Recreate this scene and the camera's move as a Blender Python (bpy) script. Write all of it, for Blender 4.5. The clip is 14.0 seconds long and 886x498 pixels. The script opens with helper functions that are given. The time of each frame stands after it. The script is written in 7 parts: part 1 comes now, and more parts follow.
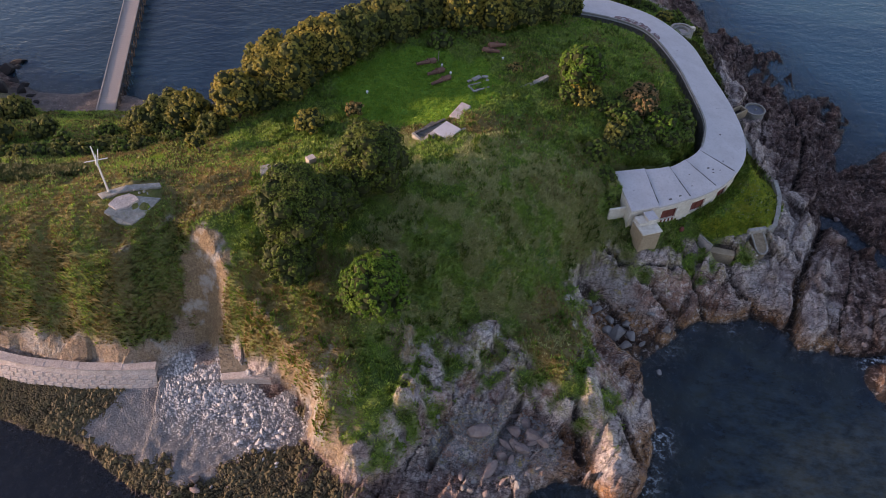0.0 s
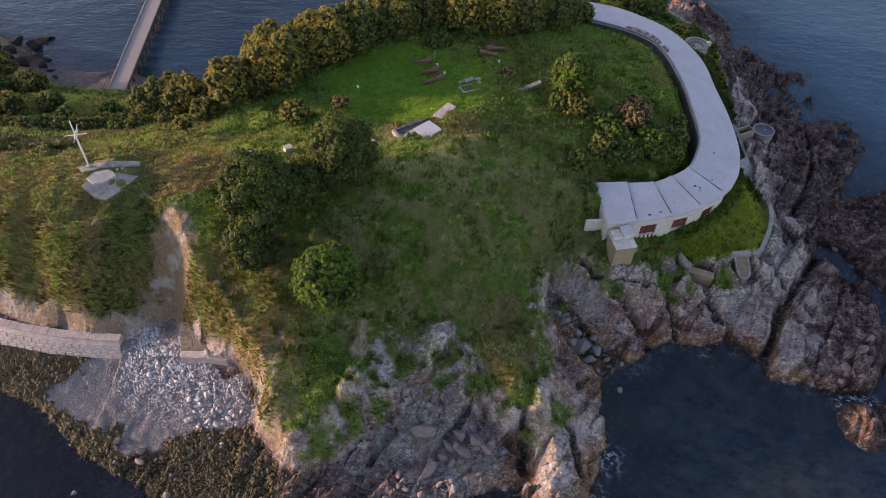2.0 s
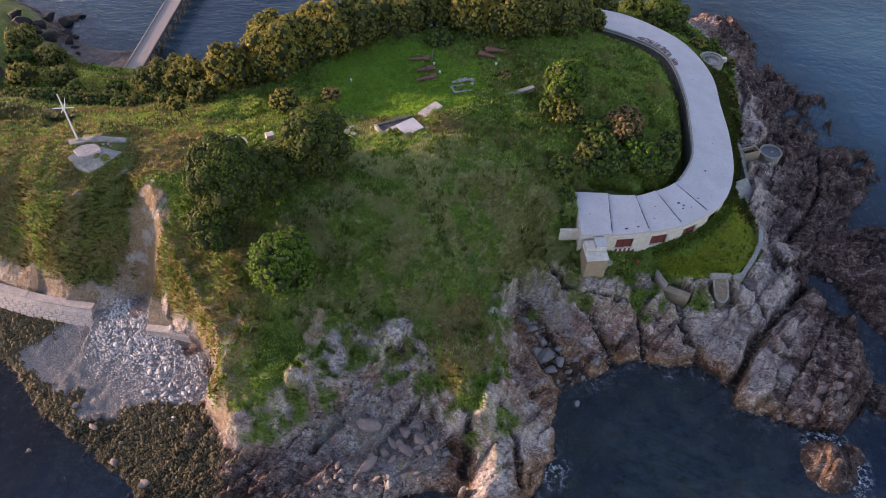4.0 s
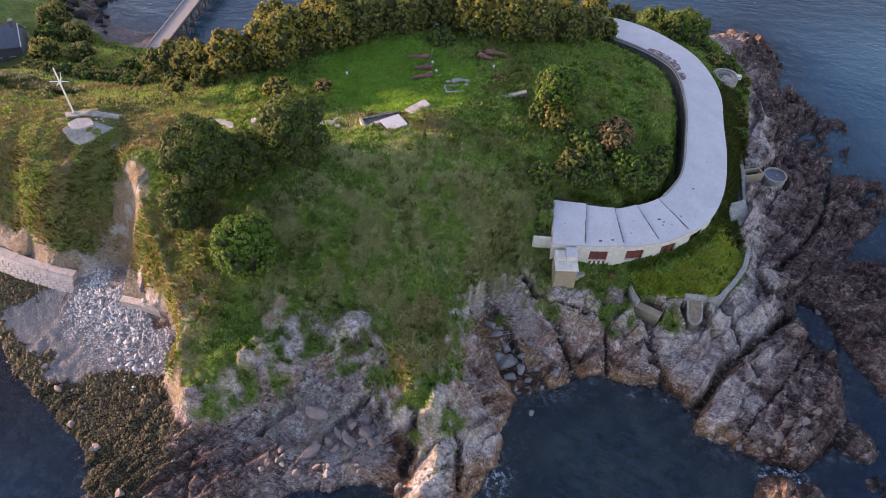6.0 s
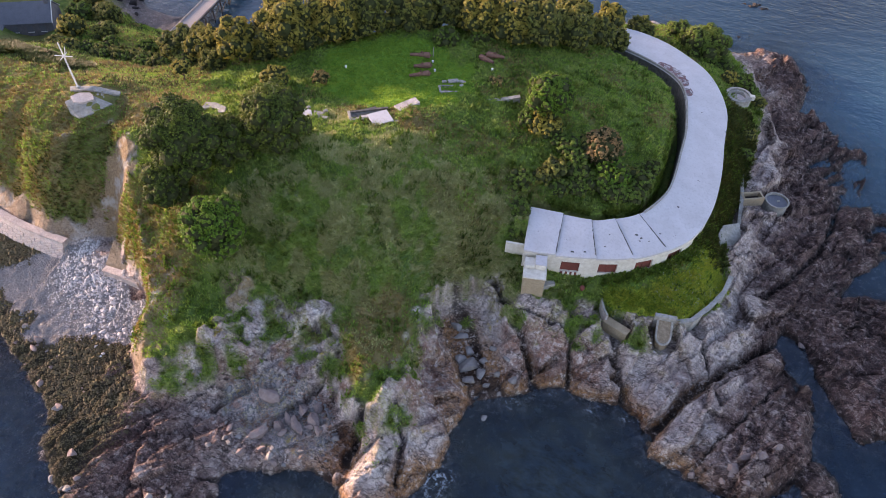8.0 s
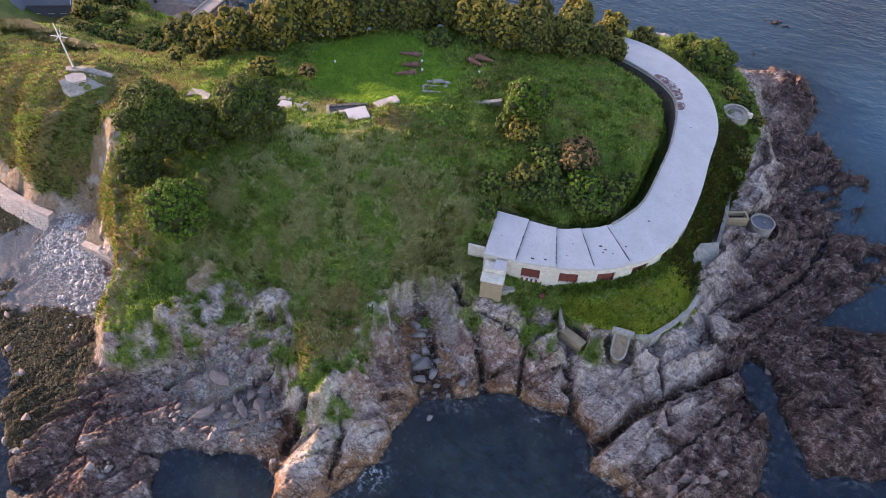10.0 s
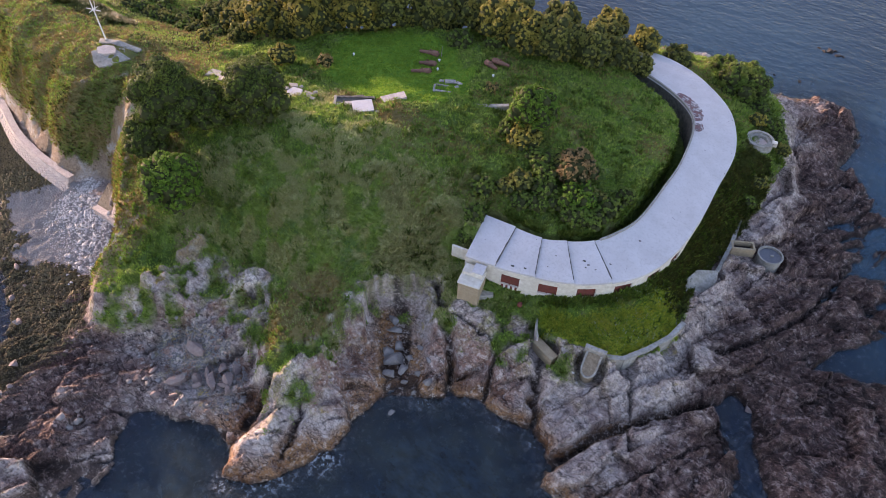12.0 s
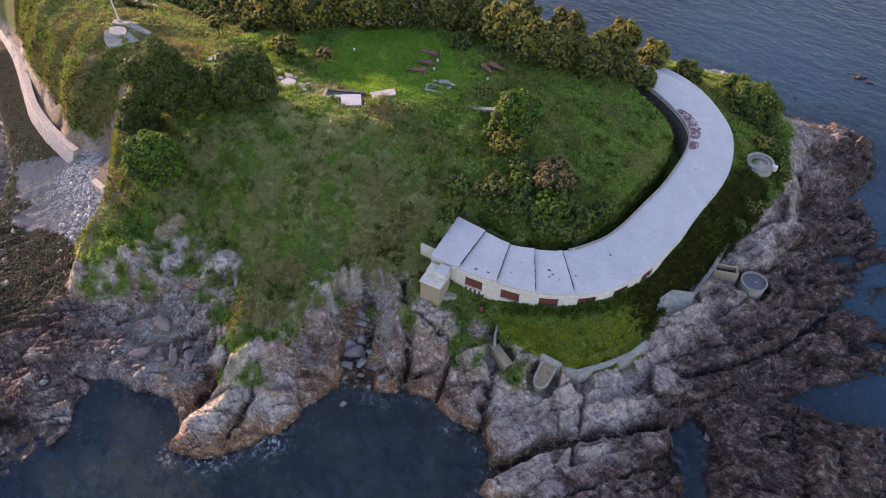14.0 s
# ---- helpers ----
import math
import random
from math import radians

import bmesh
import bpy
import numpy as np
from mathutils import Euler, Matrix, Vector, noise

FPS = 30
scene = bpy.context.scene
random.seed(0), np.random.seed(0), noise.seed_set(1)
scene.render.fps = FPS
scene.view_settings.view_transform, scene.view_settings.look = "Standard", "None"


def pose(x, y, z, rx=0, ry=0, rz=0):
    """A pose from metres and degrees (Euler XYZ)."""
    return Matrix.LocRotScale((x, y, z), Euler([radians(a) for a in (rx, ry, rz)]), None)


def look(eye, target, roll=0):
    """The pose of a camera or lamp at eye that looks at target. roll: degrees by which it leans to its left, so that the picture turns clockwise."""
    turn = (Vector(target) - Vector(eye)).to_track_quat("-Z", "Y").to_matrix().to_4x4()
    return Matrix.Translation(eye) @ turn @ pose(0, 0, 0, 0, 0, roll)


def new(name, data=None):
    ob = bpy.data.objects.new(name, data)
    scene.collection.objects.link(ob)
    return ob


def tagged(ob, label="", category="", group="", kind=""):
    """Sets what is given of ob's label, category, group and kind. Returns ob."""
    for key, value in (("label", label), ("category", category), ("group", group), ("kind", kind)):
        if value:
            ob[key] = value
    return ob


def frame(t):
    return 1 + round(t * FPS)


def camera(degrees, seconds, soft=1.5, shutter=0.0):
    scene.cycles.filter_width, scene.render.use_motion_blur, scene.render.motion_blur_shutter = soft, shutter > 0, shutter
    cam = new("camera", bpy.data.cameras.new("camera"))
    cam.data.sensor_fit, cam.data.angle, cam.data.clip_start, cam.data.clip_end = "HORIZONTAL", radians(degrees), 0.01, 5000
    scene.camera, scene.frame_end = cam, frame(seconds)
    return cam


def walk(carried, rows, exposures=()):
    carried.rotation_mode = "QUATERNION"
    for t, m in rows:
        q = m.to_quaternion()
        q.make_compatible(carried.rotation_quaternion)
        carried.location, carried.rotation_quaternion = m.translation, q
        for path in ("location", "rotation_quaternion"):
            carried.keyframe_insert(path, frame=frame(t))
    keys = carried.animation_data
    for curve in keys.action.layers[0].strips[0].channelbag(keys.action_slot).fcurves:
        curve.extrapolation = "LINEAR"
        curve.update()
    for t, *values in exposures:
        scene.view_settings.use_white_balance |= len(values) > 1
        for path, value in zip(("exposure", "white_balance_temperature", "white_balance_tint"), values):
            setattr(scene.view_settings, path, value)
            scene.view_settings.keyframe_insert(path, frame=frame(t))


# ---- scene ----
cam = camera(64.8, 14.0, soft=0.5)
METRES, EYE, TILT, LEAN, TURN = 100.0, 103.0, -47.9, -1.7, 0.0
ROWS = [
    (0.0, 0.0, 0.0, 0.0, 0.0, 0.0, 0.0),
    (0.5, 0.0352, 0.0007, -0.0009, 0.93, 0.04, -1.02),
    (1.0, 0.0703, 0.002, -0.0009, 1.96, 0.06, -2.17),
    (1.5, 0.1057, 0.0038, -0.0, 3.02, 0.04, -3.34),
    (2.0, 0.1413, 0.0061, 0.0011, 4.06, 0.0, -4.49),
    (2.5, 0.1767, 0.0091, 0.0031, 5.09, -0.05, -5.64),
    (3.0, 0.2121, 0.0127, 0.0055, 6.17, -0.14, -6.82),
    (5.5, 0.387, 0.0398, 0.0287, 11.54, -0.86, -12.54),
    (6.0, 0.4213, 0.0468, 0.035, 12.71, -1.08, -13.76),
    (6.5, 0.4556, 0.0545, 0.0421, 13.98, -1.33, -15.04),
    (7.0, 0.4896, 0.0627, 0.0501, 15.28, -1.62, -16.35),
    (7.5, 0.5237, 0.0716, 0.0586, 16.37, -1.87, -17.43),
    (8.0, 0.5572, 0.0812, 0.0677, 17.44, -2.14, -18.48),
    (10.5, 0.7168, 0.136, 0.1228, 22.99, -3.79, -23.65),
    (11.0, 0.7468, 0.1488, 0.1355, 24.9, -4.51, -25.36),
    (11.5, 0.7768, 0.1624, 0.149, 26.99, -5.35, -27.12),
    (12.0, 0.807, 0.1768, 0.1645, 27.97, -5.75, -27.86),
    (12.5, 0.8362, 0.1913, 0.1797, 28.66, -5.99, -28.38),
    (13.0, 0.8644, 0.2066, 0.1955, 29.91, -6.51, -29.36),
    (13.5, 0.8921, 0.2229, 0.2123, 31.75, -7.36, -30.75),
    (14.0, 0.9192, 0.2395, 0.2292, 33.45, -8.16, -31.99),
]
walk(cam, [(t, pose(0, 0, EYE, TILT, LEAN, TURN) @ pose(METRES * x, METRES * y, METRES * z, 90 + pitch, roll, yaw)) for t, x, y, z, yaw, pitch, roll in ROWS],
     exposures=[(0.0, 1.12, 6500, 34), (3.0, 1.28, 6500, 34), (6.5, 1.80, 6500, 34), (10.5, 1.92, 6500, 34), (14.0, 1.76, 6500, 34)])

# ---------------------------------------------------------------- world, sun
SUN_DIR = Vector((-0.95, 0.20, 0.155)).normalized()      # towards the sun: low in the west
SUN_ELEV = math.asin(SUN_DIR.z)
SUN_ROT = math.atan2(SUN_DIR.x, SUN_DIR.y)
wrld = bpy.data.worlds.new("evening_sky")
wrld.use_nodes = True
scene.world = wrld
_nt = wrld.node_tree
_sky = _nt.nodes.new("ShaderNodeTexSky")
_sky.sky_type = "NISHITA"
_sky.sun_disc = False
_sky.sun_elevation = SUN_ELEV
_sky.sun_rotation = SUN_ROT
_sky.air_density, _sky.dust_density, _sky.ozone_density = 1.0, 1.0, 1.0
_bg = next(n for n in _nt.nodes if n.type == "BACKGROUND")
_bg.inputs["Strength"].default_value = 0.157
_nt.links.new(_sky.outputs["Color"], _bg.inputs["Color"])
sun_data = bpy.data.lights.new("sun", "SUN")
sun_data.energy, sun_data.angle, sun_data.color = 3.0, radians(3.0), (1.0, 0.77, 0.52)
sun_ob = new("sun", sun_data)
sun_ob.matrix_world = look(SUN_DIR * 400, (0, 90, 0))

# ---------------------------------------------------------------- materials
def shade(mat_name, rough=0.9, spec=0.3):
    m = bpy.data.materials.new(mat_name)
    m.use_nodes = True
    nt = m.node_tree
    b = next(n for n in nt.nodes if n.type == "BSDF_PRINCIPLED")
    b.inputs["Roughness"].default_value = rough
    b.inputs["Specular IOR Level"].default_value = spec
    return m, nt, b


def nd(nt, kind, **sets):
    n = nt.nodes.new(kind)
    for k, v in sets.items():
        n.inputs[k.replace("_", " ")].default_value = v
    return n


def coord(nt, scale=1.0, stretch=None, turn=0.0):
    tc = nt.nodes.new("ShaderNodeTexCoord")
    mp = nt.nodes.new("ShaderNodeMapping")
    s = stretch or (1, 1, 1)
    mp.inputs["Scale"].default_value = (scale * s[0], scale * s[1], scale * s[2])
    mp.inputs["Rotation"].default_value = (0, 0, radians(turn))
    nt.links.new(tc.outputs["Object"], mp.inputs["Vector"])
    return mp.outputs["Vector"]


def noise_fac(nt, vec, scale, detail=5.0, rough=0.6, lo=0.3, hi=0.7):
    n = nd(nt, "ShaderNodeTexNoise", Scale=scale, Detail=detail, Roughness=rough)
    nt.links.new(vec, n.inputs["Vector"])
    r = nt.nodes.new("ShaderNodeMapRange")
    r.inputs["From Min"].default_value, r.inputs["From Max"].default_value = lo, hi
    nt.links.new(n.outputs["Fac"], r.inputs["Value"])
    return r.outputs["Result"]


def vein_fac(nt, vec, scale, width, detail=4.0):
    """Thin winding lines, 1 on the line."""
    n = nd(nt, "ShaderNodeTexNoise", Scale=scale, Detail=detail, Roughness=0.62)
    nt.links.new(vec, n.inputs["Vector"])
    r = nt.nodes.new("ShaderNodeMapRange")
    r.inputs["From Min"].default_value, r.inputs["From Max"].default_value = width * 0.25, width
    r.inputs["To Min"].default_value, r.inputs["To Max"].default_value = 1.0, 0.0
    nt.links.new(mathn(nt, "ABSOLUTE", mathn(nt, "SUBTRACT", n.outputs["Fac"], 0.5)), r.inputs["Value"])
    return r.outputs["Result"]


def mixc(nt, fac, a, b, mode="MIX"):
    m = nt.nodes.new("ShaderNodeMix")
    m.data_type, m.blend_type = "RGBA", mode
    ins = [s for s in m.inputs if s.enabled]
    for sock, v in zip(ins, (fac, a, b)):
        if isinstance(v, (int, float)):
            sock.default_value = v
        elif isinstance(v, tuple):
            sock.default_value = (*v, 1.0) if len(v) == 3 else v
        else:
            nt.links.new(v, sock)
    return next(s for s in m.outputs if s.enabled)


def mathn(nt, op, a, b=0.0, clamp=False):
    m = nt.nodes.new("ShaderNodeMath")
    m.operation, m.use_clamp = op, clamp
    for i, v in enumerate((a, b)):
        if isinstance(v, (int, float)):
            m.inputs[i].default_value = v
        else:
            nt.links.new(v, m.inputs[i])
    return m.outputs[0]


def bump(nt, b, height, strength=0.5, dist=0.1):
    n = nd(nt, "ShaderNodeBump", Strength=strength, Distance=dist)
    nt.links.new(height, n.inputs["Height"])
    nt.links.new(n.outputs["Normal"], b.inputs["Normal"])


def attr(nt, label):
    a = nt.nodes.new("ShaderNodeAttribute")
    a.attribute_name = label
    return a.outputs["Fac"]


def simple_mat(label, c1, c2, scale=1.0, rough=0.9, fine=None, fine_scale=8.0, bump_d=0.03, metal=0.0, spec=0.3, vary=0.0):
    """Two colours by noise, a finer one over it, and relief."""
    m, nt, b = shade(label, rough, spec)
    v = coord(nt)
    c = mixc(nt, noise_fac(nt, v, scale), c1, c2)
    f = noise_fac(nt, v, fine_scale, lo=0.35, hi=0.75)
    if fine:
        c = mixc(nt, mathn(nt, "MULTIPLY", f, 0.7), c, fine)
    if vary:
        oi = nt.nodes.new("ShaderNodeObjectInfo")
        c = mixc(nt, mathn(nt, "MULTIPLY", oi.outputs["Random"], vary), c, fine)
    nt.links.new(c, b.inputs["Base Color"])
    b.inputs["Metallic"].default_value = metal
    bump(nt, b, f, 0.6, bump_d)
    return m


def leaf_mat(label, dark, light, gold, gold_part=0.2, trans=0.15):
    m, nt, b = shade(label, 0.6, 0.25)
    g = nt.nodes.new("ShaderNodeNewGeometry")
    oi = nt.nodes.new("ShaderNodeObjectInfo")
    c = mixc(nt, g.outputs["Random Per Island"], dark, light)
    v = coord(nt)
    patch = noise_fac(nt, v, 0.45, lo=0.45, hi=0.7)
    k = mathn(nt, "MULTIPLY", patch, gold_part * 2.0, True)
    k = mathn(nt, "MULTIPLY", k, mathn(nt, "ADD", mathn(nt, "MULTIPLY", oi.outputs["Random"], 0.8), 0.5), True)
    c = mixc(nt, k, c, gold)
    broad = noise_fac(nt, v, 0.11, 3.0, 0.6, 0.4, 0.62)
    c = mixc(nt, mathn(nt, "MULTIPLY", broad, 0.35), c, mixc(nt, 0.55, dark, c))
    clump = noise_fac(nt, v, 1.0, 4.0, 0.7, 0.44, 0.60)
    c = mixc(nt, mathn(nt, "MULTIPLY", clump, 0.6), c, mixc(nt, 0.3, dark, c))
    nt.links.new(c, b.inputs["Base Color"])
    b.inputs["Transmission Weight"].default_value = 0.0
    b.inputs["Subsurface Weight"].default_value = 0.0
    tr = nt.nodes.new("ShaderNodeBsdfTranslucent")
    nt.links.new(c, tr.inputs["Color"])
    mx = nt.nodes.new("ShaderNodeMixShader")
    mx.inputs[0].default_value = trans
    out = next(n for n in nt.nodes if n.type == "OUTPUT_MATERIAL")
    nt.links.new(b.outputs[0], mx.inputs[1])
    nt.links.new(tr.outputs[0], mx.inputs[2])
    nt.links.new(mx.outputs[0], out.inputs["Surface"])
    return m


def ground_material():
    m, nt, b = shade("island_ground", 0.92, 0.25)
    v = coord(nt)
    big = noise_fac(nt, v, 0.09, 4.0, 0.6)
    mid = noise_fac(nt, v, 0.6, 6.0, 0.65)
    fine = noise_fac(nt, v, 3.0, 6.0, 0.7)
    strata = noise_fac(nt, coord(nt, 1.0, (2.2, 0.35, 1.2), -27.0), 1.0, 6.0, 0.65, 0.35, 0.68)
    # rock, by height above the tide
    rough_n = noise_fac(nt, v, 1.6, 6.0, 0.72, 0.40, 0.62)
    tone = attr(nt, "tone")
    rock = mixc(nt, tone, (0.30, 0.245, 0.24), (0.54, 0.485, 0.47))
    rock = mixc(nt, mathn(nt, "MULTIPLY", noise_fac(nt, v, 0.16, 5.0, 0.65, 0.44, 0.60), 0.7), rock, (0.40, 0.285, 0.235))
    rock = mixc(nt, mathn(nt, "MULTIPLY", mid, 0.35), rock, (0.46, 0.43, 0.425))
    rock = mixc(nt, mathn(nt, "MULTIPLY", strata, 0.5), rock, (0.60, 0.57, 0.56))
    rock = mixc(nt, mathn(nt, "MULTIPLY", noise_fac(nt, v, 0.30, 6.0, 0.7, 0.52, 0.62), 0.6), rock, (0.18, 0.145, 0.145))
    rock = mixc(nt, mathn(nt, "MULTIPLY", rough_n, 0.35), rock, (0.14, 0.11, 0.105))
    pale_k = mathn(nt, "MULTIPLY", attr(nt, "pale"), noise_fac(nt, v, 0.36, 7.0, 0.75, 0.36, 0.56))
    rock = mixc(nt, mathn(nt, "MULTIPLY", pale_k, 0.85), rock, mixc(nt, fine, (0.84, 0.83, 0.80), (0.47, 0.47, 0.485)))
    moss = mixc(nt, mid, (0.30, 0.33, 0.15), (0.46, 0.45, 0.26))
    rock = mixc(nt, mathn(nt, "MULTIPLY", attr(nt, "lichen"), noise_fac(nt, v, 1.3, 6.0, 0.75, 0.38, 0.56)), rock, moss)
    rock = mixc(nt, mathn(nt, "MULTIPLY", attr(nt, "pale"), noise_fac(nt, v, 0.33, 6.0, 0.7, 0.60, 0.66)), rock, (0.52, 0.44, 0.14))
    rock = mixc(nt, mathn(nt, "MULTIPLY", attr(nt, "brown"), noise_fac(nt, v, 0.5, 5.0, 0.7, 0.3, 0.55)), rock, mixc(nt, mid, (0.40, 0.25, 0.19), (0.23, 0.14, 0.115)))
    tide = mixc(nt, fine, (0.52, 0.30, 0.135), (0.25, 0.138, 0.066))
    rock = mixc(nt, mathn(nt, "MULTIPLY", attr(nt, "ochre"), noise_fac(nt, v, 0.8, 5.0, 0.7, 0.25, 0.5)), rock, tide)
    flats = mixc(nt, noise_fac(nt, v, 0.9, 6.0, 0.75, 0.38, 0.60), (0.15, 0.105, 0.10), (0.34, 0.25, 0.225))
    flats = mixc(nt, mathn(nt, "MULTIPLY", noise_fac(nt, v, 1.1, 6.0, 0.85, 0.56, 0.62), 0.85), flats, (0.60, 0.51, 0.47))
    flats = mixc(nt, mathn(nt, "MULTIPLY", noise_fac(nt, v, 0.28, 5.0, 0.7, 0.50, 0.60), 0.7), flats, (0.085, 0.06, 0.062))
    rock = mixc(nt, attr(nt, "tidal"), rock, flats)
    rock = mixc(nt, mathn(nt, "MULTIPLY", attr(nt, "wet"), 0.85), rock, (0.035, 0.026, 0.022))
    # near-black joint lines, and cleft shade put into the colour
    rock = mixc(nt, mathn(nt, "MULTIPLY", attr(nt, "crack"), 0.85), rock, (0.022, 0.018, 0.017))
    vor = nd(nt, "ShaderNodeTexVoronoi", Scale=1.0)
    vor.feature = "DISTANCE_TO_EDGE"
    nz = nd(nt, "ShaderNodeTexNoise", Scale=0.7, Detail=4.0)
    nt.links.new(v, nz.inputs["Vector"])
    sv = coord(nt, 1.0, (0.42, 1.15, 0.9), 62.0)
    va = nt.nodes.new("ShaderNodeVectorMath")
    va.operation = "MULTIPLY_ADD"
    nt.links.new(nz.outputs["Color"], va.inputs[0])
    va.inputs[1].default_value = (1.1, 1.1, 1.1)
    nt.links.new(sv, va.inputs[2])
    nt.links.new(va.outputs[0], vor.inputs["Vector"])
    joint = nt.nodes.new("ShaderNodeMapRange")
    joint.inputs["From Min"].default_value, joint.inputs["From Max"].default_value = 0.0, 0.07
    joint.inputs["To Min"].default_value, joint.inputs["To Max"].default_value = 1.0, 0.0
    nt.links.new(vor.outputs["Distance"], joint.inputs["Value"])
    jf = mathn(nt, "MULTIPLY", joint.outputs["Result"], noise_fac(nt, v, 0.35, 3.0, 0.6, 0.38, 0.6))
    rock = mixc(nt, mathn(nt, "MULTIPLY", jf, 0.32), rock, (0.03, 0.024, 0.022))
    vor2 = nd(nt, "ShaderNodeTexVoronoi", Scale=2.6)
    vor2.feature = "DISTANCE_TO_EDGE"
    nt.links.new(va.outputs[0], vor2.inputs["Vector"])
    j2 = nt.nodes.new("ShaderNodeMapRange")
    j2.inputs["From Min"].default_value, j2.inputs["From Max"].default_value = 0.0, 0.09
    j2.inputs["To Min"].default_value, j2.inputs["To Max"].default_value = 1.0, 0.0
    nt.links.new(vor2.outputs["Distance"], j2.inputs["Value"])
    jf2 = mathn(nt, "MULTIPLY", j2.outputs["Result"], noise_fac(nt, v, 0.8, 3.0, 0.6, 0.42, 0.6))
    rock = mixc(nt, mathn(nt, "MULTIPLY", jf2, 0.2), rock, (0.035, 0.028, 0.026))
    jf = mathn(nt, "ADD", jf, mathn(nt, "MULTIPLY", jf2, 0.5))
    speck = noise_fac(nt, v, 3.2, 5.0, 0.8, 0.54, 0.62)
    speck = mathn(nt, "MULTIPLY", speck, mathn(nt, "SUBTRACT", 0.75, mathn(nt, "MULTIPLY", attr(nt, "wet"), 0.6)))
    rock = mixc(nt, speck, rock, (0.55, 0.49, 0.46))
    pit_n = noise_fac(nt, v, 2.3, 5.0, 0.8, 0.55, 0.66)
    rock = mixc(nt, mathn(nt, "MULTIPLY", pit_n, 0.6), rock, (0.045, 0.032, 0.03))
    bed_v, cross_v = coord(nt, 1.0, (0.35, 1.0, 0.8), 62.0), coord(nt, 1.0, (0.4, 1.0, 0.8), -40.0)
    veins = mathn(nt, "MAXIMUM", vein_fac(nt, bed_v, 0.5, 0.016, 3.0), mathn(nt, "MULTIPLY", vein_fac(nt, cross_v, 0.42, 0.012, 3.0), 0.9))
    veins = mathn(nt, "MAXIMUM", veins, mathn(nt, "MULTIPLY", vein_fac(nt, bed_v, 1.3, 0.02, 3.0), 0.6))
    rock = mixc(nt, mathn(nt, "MULTIPLY", noise_fac(nt, v, 0.9, 6.0, 0.75, 0.53, 0.61), 0.68), rock, (0.66, 0.63, 0.60))
    rock = mixc(nt, mathn(nt, "MULTIPLY", veins, mathn(nt, "SUBTRACT", 0.8, mathn(nt, "MULTIPLY", attr(nt, "pale"), 0.35))), rock, (0.035, 0.029, 0.028))
    stain = mathn(nt, "MULTIPLY", noise_fac(nt, coord(nt, 1.0, (0.6, 1.0, 1.0), 62.0), 0.22, 6.0, 0.68, 0.44, 0.60), 0.9)
    rock = mixc(nt, stain, rock, mixc(nt, attr(nt, "pale"), mixc(nt, 1.0, rock, (0.46, 0.40, 0.40), "MULTIPLY"), mixc(nt, 1.0, rock, (0.58, 0.53, 0.55), "MULTIPLY")))
    rock = mixc(nt, 1.0, rock, (1.24, 1.13, 1.05), "MULTIPLY")
    rock = mixc(nt, attr(nt, "tidal"), rock, mixc(nt, 1.0, rock, (0.54, 0.49, 0.49), "MULTIPLY"))
    rock = mixc(nt, 1.0, rock, (0.78, 0.75, 0.71), "DARKEN")
    # shingle and weed
    shingle = mixc(nt, fine, (0.38, 0.36, 0.35), (0.16, 0.15, 0.145))
    weed = mixc(nt, mid, (0.022, 0.017, 0.010), (0.055, 0.043, 0.016))
    weed = mixc(nt, noise_fac(nt, v, 1.7, 4.0, 0.7, 0.5, 0.62), weed, (0.035, 0.03, 0.022))
    weed = mixc(nt, noise_fac(nt, v, 2.6, 3.0, 0.7, 0.62, 0.72), weed, (0.18, 0.15, 0.10))
    c = mixc(nt, attr(nt, "shingle"), rock, shingle)
    c = mixc(nt, attr(nt, "weed"), c, weed)
    # earth and turf
    turf = mixc(nt, mid, (0.12, 0.205, 0.030), (0.235, 0.325, 0.065))
    turf = mixc(nt, mathn(nt, "MULTIPLY", big, 0.3), turf, (0.24, 0.23, 0.08))
    turf = mixc(nt, mathn(nt, "MULTIPLY", fine, 0.42), turf, (0.06, 0.09, 0.02))
    clump = noise_fac(nt, v, 1.1, 5.0, 0.7, 0.44, 0.60)
    turf = mixc(nt, mathn(nt, "MULTIPLY", clump, 0.42), turf, (0.045, 0.07, 0.016))
    turf = mixc(nt, mathn(nt, "MULTIPLY", noise_fac(nt, v, 0.21, 5.0, 0.65, 0.50, 0.62), 0.6), turf, (0.05, 0.105, 0.030))
    turf = mixc(nt, attr(nt, "lawn"), turf, mixc(nt, mathn(nt, "MULTIPLY", clump, 0.6), mixc(nt, mid, (0.12, 0.26, 0.024), (0.20, 0.37, 0.04)), (0.055, 0.13, 0.016)))
    turf = mixc(nt, mathn(nt, "MULTIPLY", attr(nt, "straw"), 0.95), turf, mixc(nt, fine, (0.52, 0.48, 0.25), (0.31, 0.31, 0.13)))
    dry = mixc(nt, mid, (0.30, 0.215, 0.10), (0.17, 0.13, 0.055))
    turf = mixc(nt, mathn(nt, "MULTIPLY", attr(nt, "dry"), 0.8), turf, dry)
    turf = mixc(nt, mathn(nt, "MULTIPLY", attr(nt, "scrub"), 0.85), turf, mixc(nt, mid, (0.030, 0.058, 0.014), (0.075, 0.115, 0.028)))
    c = mixc(nt, attr(nt, "veg"), c, turf)
    earth = mixc(nt, fine, mixc(nt, mid, (0.50, 0.375, 0.22), (0.31, 0.215, 0.125)), (0.19, 0.13, 0.08))
    earth = mixc(nt, noise_fac(nt, v, 0.22, 4.0, 0.6, 0.52, 0.62), earth, (0.44, 0.40, 0.35))
    c = mixc(nt, attr(nt, "earth"), c, earth)
    nt.links.new(c, b.inputs["Base Color"])
